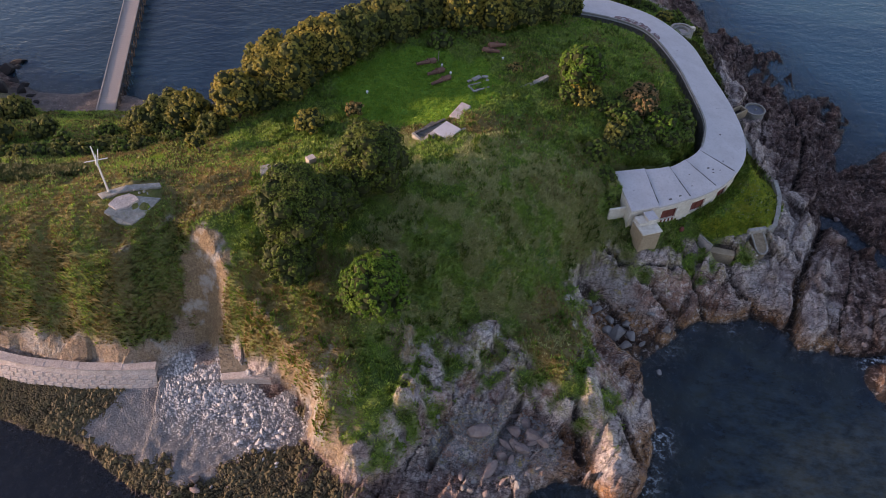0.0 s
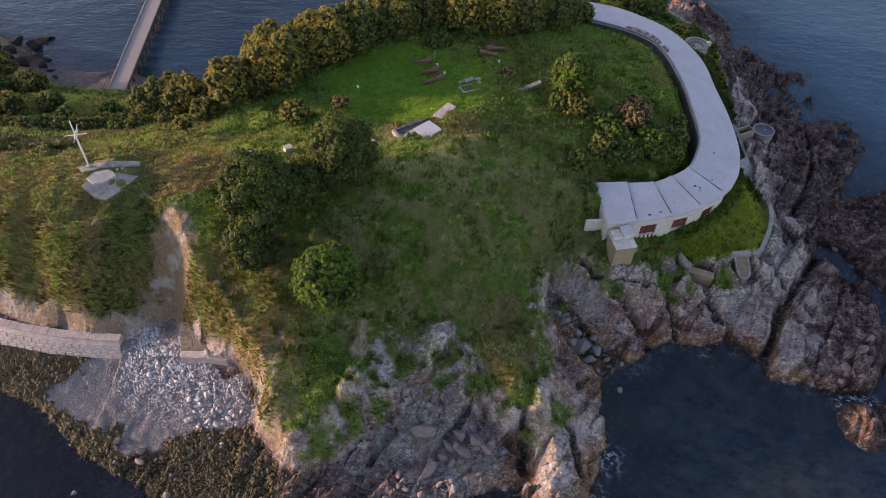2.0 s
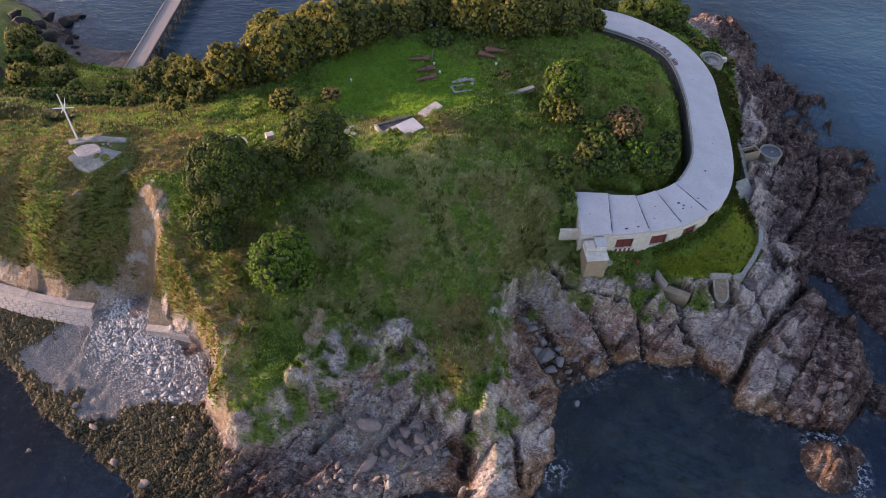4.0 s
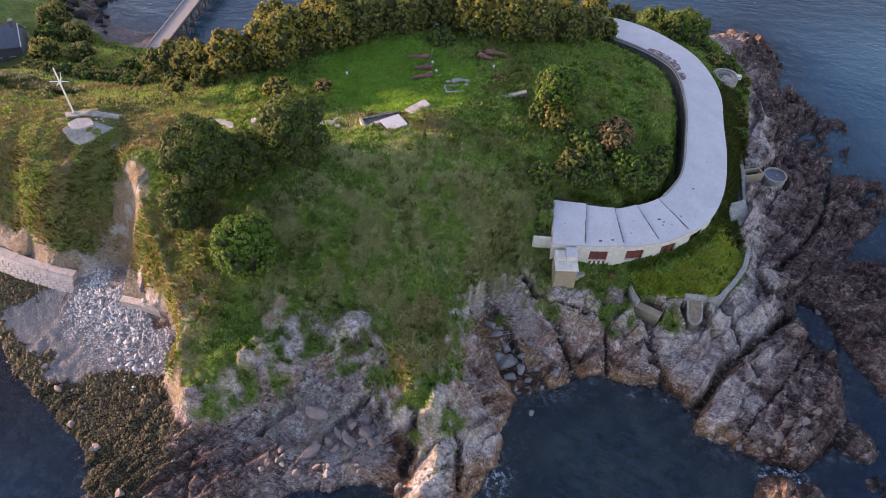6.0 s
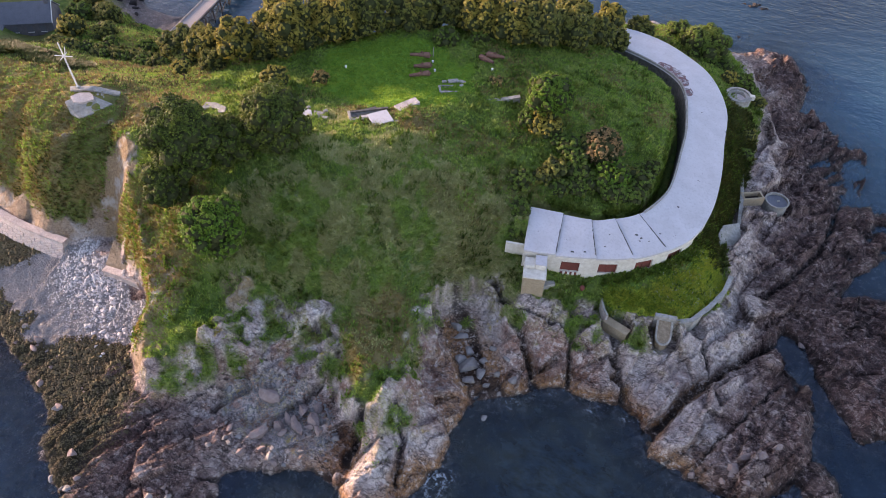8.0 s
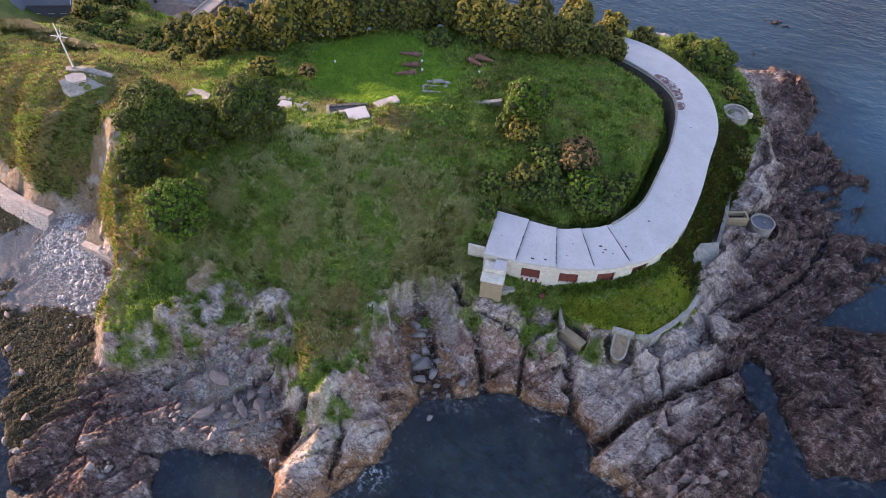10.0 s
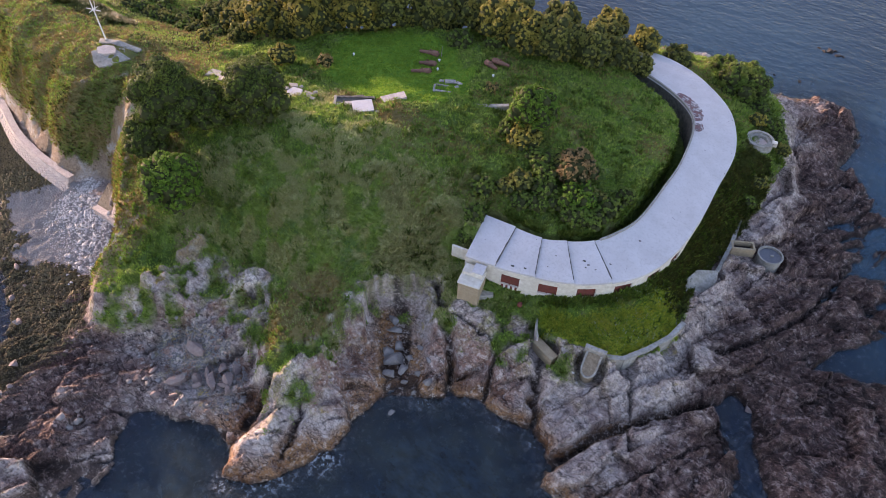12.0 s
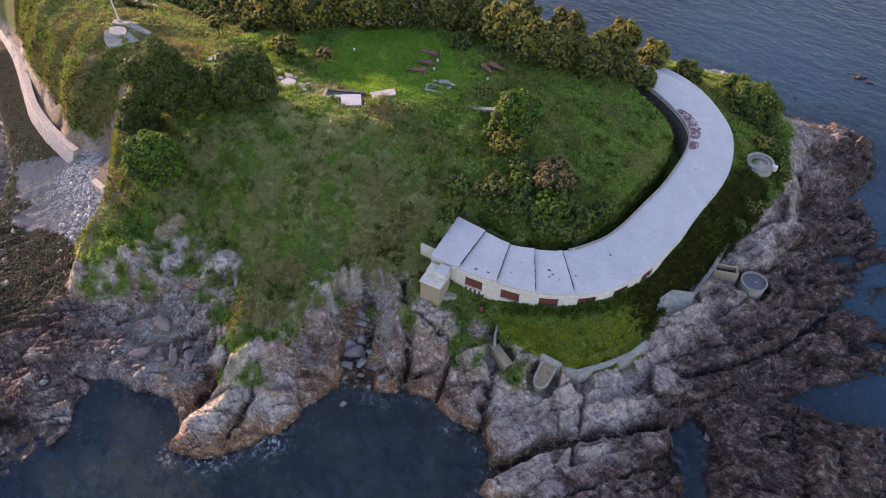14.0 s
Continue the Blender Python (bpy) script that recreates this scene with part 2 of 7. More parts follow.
    h = mathn(nt, "ADD", mathn(nt, "MULTIPLY", strata, 0.6), mathn(nt, "ADD", fine, mid))
    h = mathn(nt, "SUBTRACT", h, mathn(nt, "MULTIPLY", mathn(nt, "ADD", mathn(nt, "MULTIPLY", jf, 0.6), mathn(nt, "MULTIPLY", veins, 0.5)), mathn(nt, "SUBTRACT", 1.0, attr(nt, "veg"))))
    bump(nt, b, h, 0.8, 0.3)
    r = mathn(nt, "SUBTRACT", 0.95, mathn(nt, "MULTIPLY", attr(nt, "wet"), 0.45))
    nt.links.new(r, b.inputs["Roughness"])
    return m


def sea_material():
    m, nt, b = shade("sea_water", 0.5, 0.0)
    v = coord(nt)
    depth = attr(nt, "depth")
    big = noise_fac(nt, v, 0.02, 5.0, 0.6, 0.4, 0.65)
    deep = mixc(nt, big, (0.007, 0.013, 0.028), (0.007, 0.020, 0.038))
    shallow = mixc(nt, big, (0.050, 0.135, 0.19), (0.030, 0.090, 0.15))
    mottle = noise_fac(nt, v, 0.16, 5.0, 0.65, 0.42, 0.62)
    deep = mixc(nt, mathn(nt, "MULTIPLY", mottle, 0.55), deep, (0.014, 0.024, 0.034))
    deep = mixc(nt, attr(nt, "bay"), deep, mixc(nt, mottle, (0.012, 0.018, 0.022), (0.030, 0.038, 0.034)))
    k = mathn(nt, "MULTIPLY", attr(nt, "lagoon"), 1.0, True)
    c = mixc(nt, k, deep, shallow)
    # paler streaks at wave scale: ripple sheen put into the colour
    chop_sheen = noise_fac(nt, coord(nt, 1.0, (1.0, 1.8, 1.0), 25.0), 0.45, 4.0, 0.65, 0.35, 0.70)
    c = mixc(nt, mathn(nt, "MULTIPLY", chop_sheen, 0.5), c, mixc(nt, 0.45, c, (0.06, 0.12, 0.18)))
    c = mixc(nt, attr(nt, "kelp"), c, (0.012, 0.014, 0.020))
    foam = mathn(nt, "MULTIPLY", attr(nt, "foam"), noise_fac(nt, v, 1.1, 6.0, 0.75, 0.50, 0.60), True)
    c = mixc(nt, foam, c, (0.55, 0.58, 0.60))
    nt.links.new(c, b.inputs["Base Color"])
    b.inputs["IOR"].default_value = 1.33
    al = nt.nodes.new("ShaderNodeMapRange")
    al.inputs["From Min"].default_value, al.inputs["From Max"].default_value = 0.0, 3.0
    al.inputs["To Min"].default_value, al.inputs["To Max"].default_value = 0.62, 0.98
    nt.links.new(depth, al.inputs["Value"])
    nt.links.new(mathn(nt, "MAXIMUM", al.outputs["Result"], foam), b.inputs["Alpha"])
    w1 = noise_fac(nt, coord(nt, 1.0, (1.0, 1.7, 1.0), 25.0), 0.55, 4.0, 0.6, 0.2, 0.8)
    w2 = noise_fac(nt, coord(nt, 1.0, (1.0, 2.0, 1.0), -15.0), 0.12, 3.0, 0.6, 0.2, 0.8)
    bump(nt, b, mathn(nt, "ADD", w1, mathn(nt, "MULTIPLY", w2, 2.0)), 0.4, 0.25)
    gl = nt.nodes.new("ShaderNodeBsdfGlossy")
    gl.inputs["Roughness"].default_value = 0.12
    bn = next(n for n in nt.nodes if n.type == "BUMP")
    nt.links.new(bn.outputs["Normal"], gl.inputs["Normal"])
    fr = nd(nt, "ShaderNodeFresnel", IOR=1.33)
    nt.links.new(bn.outputs["Normal"], fr.inputs["Normal"])
    mx = nt.nodes.new("ShaderNodeMixShader")
    nt.links.new(mathn(nt, "MULTIPLY", fr.outputs[0], 0.9), mx.inputs[0])
    out = next(n for n in nt.nodes if n.type == "OUTPUT_MATERIAL")
    nt.links.new(b.outputs[0], mx.inputs[1])
    nt.links.new(gl.outputs[0], mx.inputs[2])
    nt.links.new(mx.outputs[0], out.inputs["Surface"])
    return m


def roof_material():
    m, nt, b = shade("weathered_white_roof", 0.95, 0.08)
    v = coord(nt)
    c = mixc(nt, noise_fac(nt, v, 0.25), (0.58, 0.555, 0.56), (0.49, 0.465, 0.465))
    c = mixc(nt, mathn(nt, "MULTIPLY", noise_fac(nt, v, 2.2, 6.0, 0.7, 0.5, 0.7), 0.45), c, (0.34, 0.32, 0.31))
    c = mixc(nt, noise_fac(nt, v, 0.9, 2.0, 0.5, 0.74, 0.76), c, (0.08, 0.07, 0.07))
    nt.links.new(c, b.inputs["Base Color"])
    bump(nt, b, noise_fac(nt, v, 4.0), 0.4, 0.02)
    return m


M_GROUND, M_SEA, M_ROOF = ground_material(), sea_material(), roof_material()
M_WHITE = simple_mat("limewashed_wall", (0.76, 0.72, 0.64), (0.64, 0.59, 0.50), 0.5, 0.85, (0.46, 0.40, 0.31), 1.4)
# near-black for roof joints and holes, and for shade in ditch and yards
M_JOINT_SHADE = simple_mat("black_joint_and_shade", (0.10, 0.095, 0.085), (0.05, 0.05, 0.045), 0.4, 0.95, (0.22, 0.20, 0.18), 1.5)
M_CONC = simple_mat("weathered_concrete", (0.44, 0.42, 0.38), (0.27, 0.25, 0.22), 0.6, 0.9, (0.14, 0.13, 0.10), 2.2)
M_BUFF = simple_mat("buff_rendered_wall", (0.46, 0.37, 0.25), (0.36, 0.28, 0.18), 0.5, 0.9, (0.22, 0.17, 0.11), 3.0)
M_STONE = simple_mat("pale_masonry", (0.66, 0.58, 0.54), (0.46, 0.39, 0.35), 0.8, 0.92, (0.24, 0.19, 0.16), 4.0, 0.06)
M_RED = simple_mat("faded_red_paint", (0.24, 0.055, 0.04), (0.16, 0.045, 0.035), 1.0, 0.7, (0.10, 0.05, 0.04), 6.0)
M_RUST = simple_mat("rusty_iron", (0.22, 0.105, 0.075), (0.15, 0.075, 0.055), 1.2, 0.85, (0.30, 0.18, 0.135), 7.0, 0.02, 0.2)
def stain_material():
    m, nt, b = shade("dark_red_stain", 0.9, 0.1)
    v = coord(nt)
    nt.links.new(mixc(nt, noise_fac(nt, v, 0.9), (0.16, 0.085, 0.085), (0.25, 0.16, 0.16)), b.inputs["Base Color"])
    nt.links.new(mathn(nt, "MULTIPLY", noise_fac(nt, v, 0.75, 6.0, 0.7, 0.40, 0.54), 0.9), b.inputs["Alpha"])
    return m


M_MAROON = stain_material()
M_ROUGHWALL = simple_mat("rough_brown_masonry", (0.34, 0.27, 0.19), (0.22, 0.17, 0.115), 1.2, 0.95, (0.12, 0.09, 0.06), 3.5, 0.08)
M_WPAINT = simple_mat("white_paint", (0.78, 0.77, 0.74), (0.68, 0.66, 0.62), 1.0, 0.6)
M_DARKWOOD = simple_mat("tarred_timber", (0.06, 0.05, 0.045), (0.035, 0.03, 0.028), 1.0, 0.85, (0.12, 0.10, 0.09), 6.0)
M_DECK = simple_mat("grey_deck_boards", (0.40, 0.35, 0.32), (0.30, 0.26, 0.24), 0.4, 0.9, (0.22, 0.19, 0.17), 4.0)
M_SLATE = simple_mat("grey_slate", (0.13, 0.135, 0.16), (0.09, 0.095, 0.115), 0.7, 0.6, (0.18, 0.18, 0.19), 5.0)
M_BARK = simple_mat("bark", (0.13, 0.10, 0.075), (0.08, 0.06, 0.045), 1.5, 0.95)
M_ROCK = simple_mat("grey_brown_rock", (0.23, 0.205, 0.19), (0.13, 0.113, 0.107), 0.5, 0.92, (0.32, 0.30, 0.285), 2.5, 0.12, vary=0.5)
M_PURPLE = simple_mat("purple_brown_rock", (0.25, 0.185, 0.165), (0.17, 0.122, 0.112), 0.5, 0.92, (0.33, 0.28, 0.26), 2.5, 0.12)
M_DARKROCK = simple_mat("wet_dark_rock", (0.030, 0.025, 0.024), (0.016, 0.014, 0.014), 0.6, 0.85, (0.06, 0.05, 0.045), 2.5, 0.12)
M_WEEDSTONE = simple_mat("weedy_stone", (0.115, 0.092, 0.036), (0.040, 0.031, 0.016), 0.5, 0.85, (0.18, 0.145, 0.09), 2.0, 0.05)
M_PEBBLE = simple_mat("pale_beach_stone", (0.74, 0.71, 0.69), (0.56, 0.53, 0.52), 0.35, 0.9, (0.30, 0.28, 0.27), 3.0, 0.03, vary=0.5)
M_SHINGLE = simple_mat("grey_shingle", (0.38, 0.36, 0.35), (0.24, 0.225, 0.22), 0.4, 0.9, (0.15, 0.14, 0.135), 3.0, 0.03)
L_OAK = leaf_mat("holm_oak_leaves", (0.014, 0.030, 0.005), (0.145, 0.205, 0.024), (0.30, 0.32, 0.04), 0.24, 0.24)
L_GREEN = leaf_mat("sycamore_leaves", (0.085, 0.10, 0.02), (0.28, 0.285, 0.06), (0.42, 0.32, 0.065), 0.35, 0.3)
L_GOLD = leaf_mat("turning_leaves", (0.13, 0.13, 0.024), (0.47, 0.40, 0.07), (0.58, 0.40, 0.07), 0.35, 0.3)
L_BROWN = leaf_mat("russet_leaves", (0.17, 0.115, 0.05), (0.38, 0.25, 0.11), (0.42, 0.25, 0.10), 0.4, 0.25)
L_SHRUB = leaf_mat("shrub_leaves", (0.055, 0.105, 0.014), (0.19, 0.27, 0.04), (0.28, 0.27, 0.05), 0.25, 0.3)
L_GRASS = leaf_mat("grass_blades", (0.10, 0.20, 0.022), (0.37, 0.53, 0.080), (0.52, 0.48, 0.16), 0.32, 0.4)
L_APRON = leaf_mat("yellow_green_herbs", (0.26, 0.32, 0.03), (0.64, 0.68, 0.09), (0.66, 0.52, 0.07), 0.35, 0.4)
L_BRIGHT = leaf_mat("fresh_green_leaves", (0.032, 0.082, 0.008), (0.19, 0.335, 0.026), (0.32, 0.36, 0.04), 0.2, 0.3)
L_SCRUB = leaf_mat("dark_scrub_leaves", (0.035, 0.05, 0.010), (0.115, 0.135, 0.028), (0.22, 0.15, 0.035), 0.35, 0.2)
L_STRAW = leaf_mat("bleached_grass_blades", (0.26, 0.28, 0.09), (0.66, 0.64, 0.30), (0.55, 0.46, 0.2), 0.35, 0.3)
L_LAWN = leaf_mat("lush_grass_blades", (0.14, 0.26, 0.022), (0.34, 0.52, 0.055), (0.38, 0.45, 0.06), 0.2, 0.35)
L_DRY = leaf_mat("dry_bracken", (0.15, 0.11, 0.034), (0.41, 0.305, 0.11), (0.42, 0.26, 0.075), 0.3, 0.3)
L_FLOWER = leaf_mat("white_flower_heads", (0.45, 0.45, 0.38), (0.62, 0.62, 0.55), (0.5, 0.5, 0.4), 0.1, 0.1)
# dark green for crown cores: inner shade put into the colour
M_INNER = simple_mat("crown_core_shade", (0.022, 0.029, 0.009), (0.050, 0.058, 0.015), 1.0, 0.95)


# ---------------------------------------------------------------- mesh helpers
def mesh_ob(name, verts, faces, mat, parent=None, label="", smooth=False):
    me = bpy.data.meshes.new(name)
    me.from_pydata([tuple(v) for v in verts], [], [tuple(f) for f in faces])
    me.materials.append(mat)
    me.update()
    if smooth:
        me.shade_smooth()
    ob = new(name, me)
    if parent:
        ob.parent = parent
    if label:
        ob["label"] = label
    return ob


def big_mesh(name, verts, faces, mat, smooth=False):
    """A mesh from numpy arrays; all faces have the same number of corners."""
    me = bpy.data.meshes.new(name)
    n, k = faces.shape
    me.vertices.add(len(verts))
    me.vertices.foreach_set("co", verts.astype(np.float32).ravel())
    me.loops.add(n * k)
    me.loops.foreach_set("vertex_index", faces.astype(np.int32).ravel())
    me.polygons.add(n)
    me.polygons.foreach_set("loop_start", np.arange(0, n * k, k, dtype=np.int32))
    me.polygons.foreach_set("loop_total", np.full(n, k, dtype=np.int32))
    me.polygons.foreach_set("use_smooth", np.full(n, smooth))
    me.materials.append(mat)
    me.update(calc_edges=True)
    me.validate()
    return me


def part(name, bm, mat, parent=None, label="", bevel=0.0):
    if bevel:
        bmesh.ops.bevel(bm, geom=bm.edges[:], offset=bevel, segments=1, affect="EDGES", clamp_overlap=True)
    bmesh.ops.recalc_face_normals(bm, faces=bm.faces[:])
    me = bpy.data.meshes.new(name)
    bm.to_mesh(me)
    bm.free()
    me.materials.append(mat)
    ob = new(name, me)
    if parent:
        ob.parent = parent
    if label:
        ob["label"] = label
    return ob


def box_bm(sx, sy, sz, m=Matrix(), bm=None, taper=1.0):
    """A box standing on z = 0, its top scaled by taper."""
    bm = bm or bmesh.new()
    vs = []
    for z, k in ((0, 1.0), (sz, taper)):
        for x, y in ((-1, -1), (1, -1), (1, 1), (-1, 1)):
            vs.append(bm.verts.new(m @ Vector((x * sx / 2 * k, y * sy / 2 * k, z))))
    for f in ((3, 2, 1, 0), (4, 5, 6, 7), (0, 1, 5, 4), (1, 2, 6, 5), (2, 3, 7, 6), (3, 0, 4, 7)):
        bm.faces.new([vs[i] for i in f])
    return bm


def cyl_bm(r0, r1, h, m=Matrix(), n=16, bm=None):
    bm = bm or bmesh.new()
    a = [bm.verts.new(m @ Vector((r0 * math.cos(2 * math.pi * i / n), r0 * math.sin(2 * math.pi * i / n), 0))) for i in range(n)]
    b = [bm.verts.new(m @ Vector((r1 * math.cos(2 * math.pi * i / n), r1 * math.sin(2 * math.pi * i / n), h))) for i in range(n)]
    for i in range(n):
        bm.faces.new((a[i], a[(i + 1) % n], b[(i + 1) % n], b[i]))
    bm.faces.new(a[::-1])
    bm.faces.new(b)
    return bm


def lathe_bm(profile, n=24, m=Matrix()):
    """A closed profile of (r, z) turned about z."""
    bm = bmesh.new()
    rings = []
    for r, z in profile:
        rings.append([bm.verts.new(m @ Vector((r * math.cos(2 * math.pi * i / n), r * math.sin(2 * math.pi * i / n), z))) for i in range(n)])
    for a, b in zip(rings, rings[1:]):
        for i in range(n):
            bm.faces.new((a[i], a[(i + 1) % n], b[(i + 1) % n], b[i]))
    for ring in (rings[0][::-1], rings[-1]):
        bm.faces.new(ring)
    return bm


def prism_bm(outline, z0, z1, bm=None):
    """An upright prism over a plan outline; z1 may be a list of heights."""
    bm = bm or bmesh.new()
    n = len(outline)
    tops = z1 if isinstance(z1, (list, tuple)) else [z1] * n
    a = [bm.verts.new((x, y, z0)) for x, y in outline]
    b = [bm.verts.new((x, y, z)) for (x, y), z in zip(outline, tops)]
    for i in range(n):
        bm.faces.new((a[i], a[(i + 1) % n], b[(i + 1) % n], b[i]))
    bm.faces.new(a[::-1])
    bm.faces.new(b)
    return bm


# ---------------------------------------------------------------- noise on arrays
def hash2(ix, iy, s):
    v = np.sin(ix * 127.1 + iy * 311.7 + s * 74.7) * 43758.5453
    return v - np.floor(v)


def vnoise(x, y, s=0):
    ix, iy = np.floor(x), np.floor(y)
    fx, fy = x - ix, y - iy
    fx, fy = fx * fx * (3 - 2 * fx), fy * fy * (3 - 2 * fy)
    a = hash2(ix, iy, s) * (1 - fx) + hash2(ix + 1, iy, s) * fx
    b = hash2(ix, iy + 1, s) * (1 - fx) + hash2(ix + 1, iy + 1, s) * fx
    return a * (1 - fy) + b * fy


def fbm(x, y, octaves=4, s=0):
    t, k, tot = 0.0, 1.0, 0.0
    for o in range(octaves):
        t = t + k * vnoise(x * 2 ** o + 17.3 * o, y * 2 ** o - 9.1 * o, s + o)
        tot += k
        k *= 0.5
    return t / tot


def worley(x, y, s=0):
    """Distances to the two nearest seeds, and the nearest one's random value and offset."""
    ix, iy = np.floor(x), np.floor(y)
    f1 = np.full(x.shape, 9.0)
    f2 = np.full(x.shape, 9.0)
    val, ox, oy = np.zeros(x.shape), np.zeros(x.shape), np.zeros(x.shape)
    for dx in (-1, 0, 1):
        for dy in (-1, 0, 1):
            cx, cy = ix + dx, iy + dy
            px, py = cx + hash2(cx, cy, s), cy + hash2(cx, cy, s + 5)
            d = np.hypot(px - x, py - y)
            near = d < f1
            f2 = np.where(near, f1, np.minimum(f2, d))
            f1 = np.where(near, d, f1)
            val = np.where(near, hash2(cx, cy, s + 9), val)
            ox, oy = np.where(near, x - px, ox), np.where(near, y - py, oy)
    return f1, f2, val, ox, oy


def smooth01(a, b, v):
    t = np.clip((v - a) / (b - a), 0, 1)
    return t * t * (3 - 2 * t)


def inside(poly, X, Y):
    r = np.zeros(X.shape, bool)
    n = len(poly)
    for i in range(n):
        x0, y0 = poly[i][:2]
        x1, y1 = poly[(i + 1) % n][:2]
        if y0 == y1:
            continue
        c = ((y0 > Y) != (y1 > Y)) & (X < (x1 - x0) * (Y - y0) / (y1 - y0) + x0)
        r ^= c
    return r


def to_line(line, X, Y, closed=True):
    """Distance to a polyline, and the height of its nearest point."""
    best = np.full(X.shape, 1e9)
    z = np.zeros(X.shape)
    n = len(line)
    for i in range(n if closed else n - 1):
        a, b = line[i], line[(i + 1) % n]
        dx, dy = b[0] - a[0], b[1] - a[1]
        L = dx * dx + dy * dy or 1e-9
        t = np.clip(((X - a[0]) * dx + (Y - a[1]) * dy) / L, 0, 1)
        d = np.hypot(X - a[0] - t * dx, Y - a[1] - t * dy)
        near = d < best
        best = np.where(near, d, best)
        if len(a) > 2:
            z = np.where(near, a[2] + t * (b[2] - a[2]), z)
    return best, z


def spline(points, step):
    """Points along a smooth line through the given ones, every step metres."""
    p = [Vector(q) for q in points]
    p = [p[0] * 2 - p[1]] + p + [p[-1] * 2 - p[-2]]
    fine = []
    for i in range(1, len(p) - 2):
        for k in range(24):
            t = k / 24
            fine.append(0.5 * (2 * p[i] + (p[i + 1] - p[i - 1]) * t + (2 * p[i - 1] - 5 * p[i] + 4 * p[i + 1] - p[i + 2]) * t * t
                               + (3 * p[i] - p[i - 1] - 3 * p[i + 1] + p[i + 2]) * t ** 3))
    fine.append(p[-2])
    out, acc = [fine[0]], 0.0
    for a, b in zip(fine, fine[1:]):
        acc += (b - a).length
        if acc >= step:
            out.append(b)
            acc = 0.0
    out.append(fine[-1])
    return out

# ---------------------------------------------------------------- the island's plan
# Shoreline, then the foot and the top of the cliffs and banks (x, y, height).
SHORE_SOUTH = [(-150, 66), (-90, 60), (-66, 54), (-53, 50), (-44, 43.5), (-35, 40.5), (-25.5, 36), (-20, 31), (-12, 26), (-4, 20),
               (4, 15), (12, 17), (15, 25), (13.8, 31), (10.3, 35), (8.3, 38.6), (14, 42), (21, 45.5), (25, 45), (28.4, 40.6),
               (32, 42.3), (35.4, 49), (38.5, 54), (36.5, 60), (36, 66), (42.5, 71), (49.5, 75.5), (55, 76), (59.5, 77.8),
               (64.5, 76), (66.5, 71), (70, 69.4), (76.5, 69.0), (83, 69.6), (87.5, 74), (90.5, 82), (90, 90), (86.3, 96), (81, 100)]
SHORE_NORTH = [(83, 104.5), (87, 103), (92.2, 94), (97, 88), (105, 92), (113, 100), (113, 114), (106, 126), (100.5, 122.5), (91.5, 118), (94.5, 126),
               (102.5, 138), (100.5, 147), (94, 151), (94.5, 166), (86, 173), (78, 178), (80, 190), (72, 202), (62, 199), (54, 193),
               (40, 199), (20, 189), (0, 172), (-15, 157), (-28, 146), (-40, 139), (-52, 136.5), (-62, 137), (-70, 139.5), (-79, 143), (-90, 141), (-97, 142),
               (-112, 152), (-150, 165)]
FOOT = [(-150, 74, 4), (-90, 69, 4), (-65, 63.5, 4), (-57, 62.6, 4), (-44, 62.2, 4), (-39, 66, 4.5), (-36.4, 67.2, 4.5), (-34.0, 63.6, 4.8), (-29.5, 61.2, 5), (-23, 59.5, 5.5),
        (-18, 54, 3.2), (-17, 49, 2.9), (-12, 43.5, 2.4), (-5, 42, 2.6), (1, 46.5, 1.0), (4, 51, 1.6), (11, 53.5, 1.4), (18, 55, 2), (24, 51, 3),
        (28, 45, 4.6), (31, 50, 4.5), (32, 56.5, 5), (31.5, 62, 3.5), (30.5, 69, 2.5)]
FOOT_EAST = [(34, 75, 2.0), (40, 75.5, 3), (46, 78, 3), (52, 80, 3.6), (58, 81.5, 3.4), (64, 82.5, 4.4), (69, 86.5, 4.2), (73.5, 95, 4.4), (75.5, 104, 4.2), (75, 112, 3.4),
             (77, 120, 3.4), (77.5, 128, 3.5), (81, 136, 3.0), (77, 145, 2.6), (75, 156, 2.6), (73, 165, 2.4), (67, 176, 3), (59, 188, 3), (45, 193, 3), (20, 184, 4),
             (0, 166, 4), (-15, 151, 4), (-28, 140, 3), (-40, 133, 3), (-52, 130.5, 3), (-62, 130, 2.5), (-73, 131.5, 2.5), (-87, 129.5, 2.5), (-98, 135, 3), (-112, 149, 3), (-150, 160, 3)]
BRINK = [(-150, 84, 21), (-90, 78, 20.5), (-66, 73, 20), (-56, 72.5, 20.8), (-48.5, 73.3, 20.6), (-45, 75.2, 21.2), (-41, 79, 22), (-35.5, 76.5, 22.4), (-31, 70, 18.5),
         (-25, 65, 15.5), (-18, 58, 13), (-14.6, 52.6, 10.8), (-10, 50.4, 9.8), (-4.7, 55, 11), (1.5, 62, 9.2), (7.2, 67.0, 10.4), (14, 67.4, 10.4), (18, 62, 10),
         (21.5, 59.5, 10), (25.0, 63, 8.6), (24.0, 72, 9.8), (24.8, 78, 10), (28.8, 84, 10.2), (33, 87.4, 9.8), (37, 86, 9)]
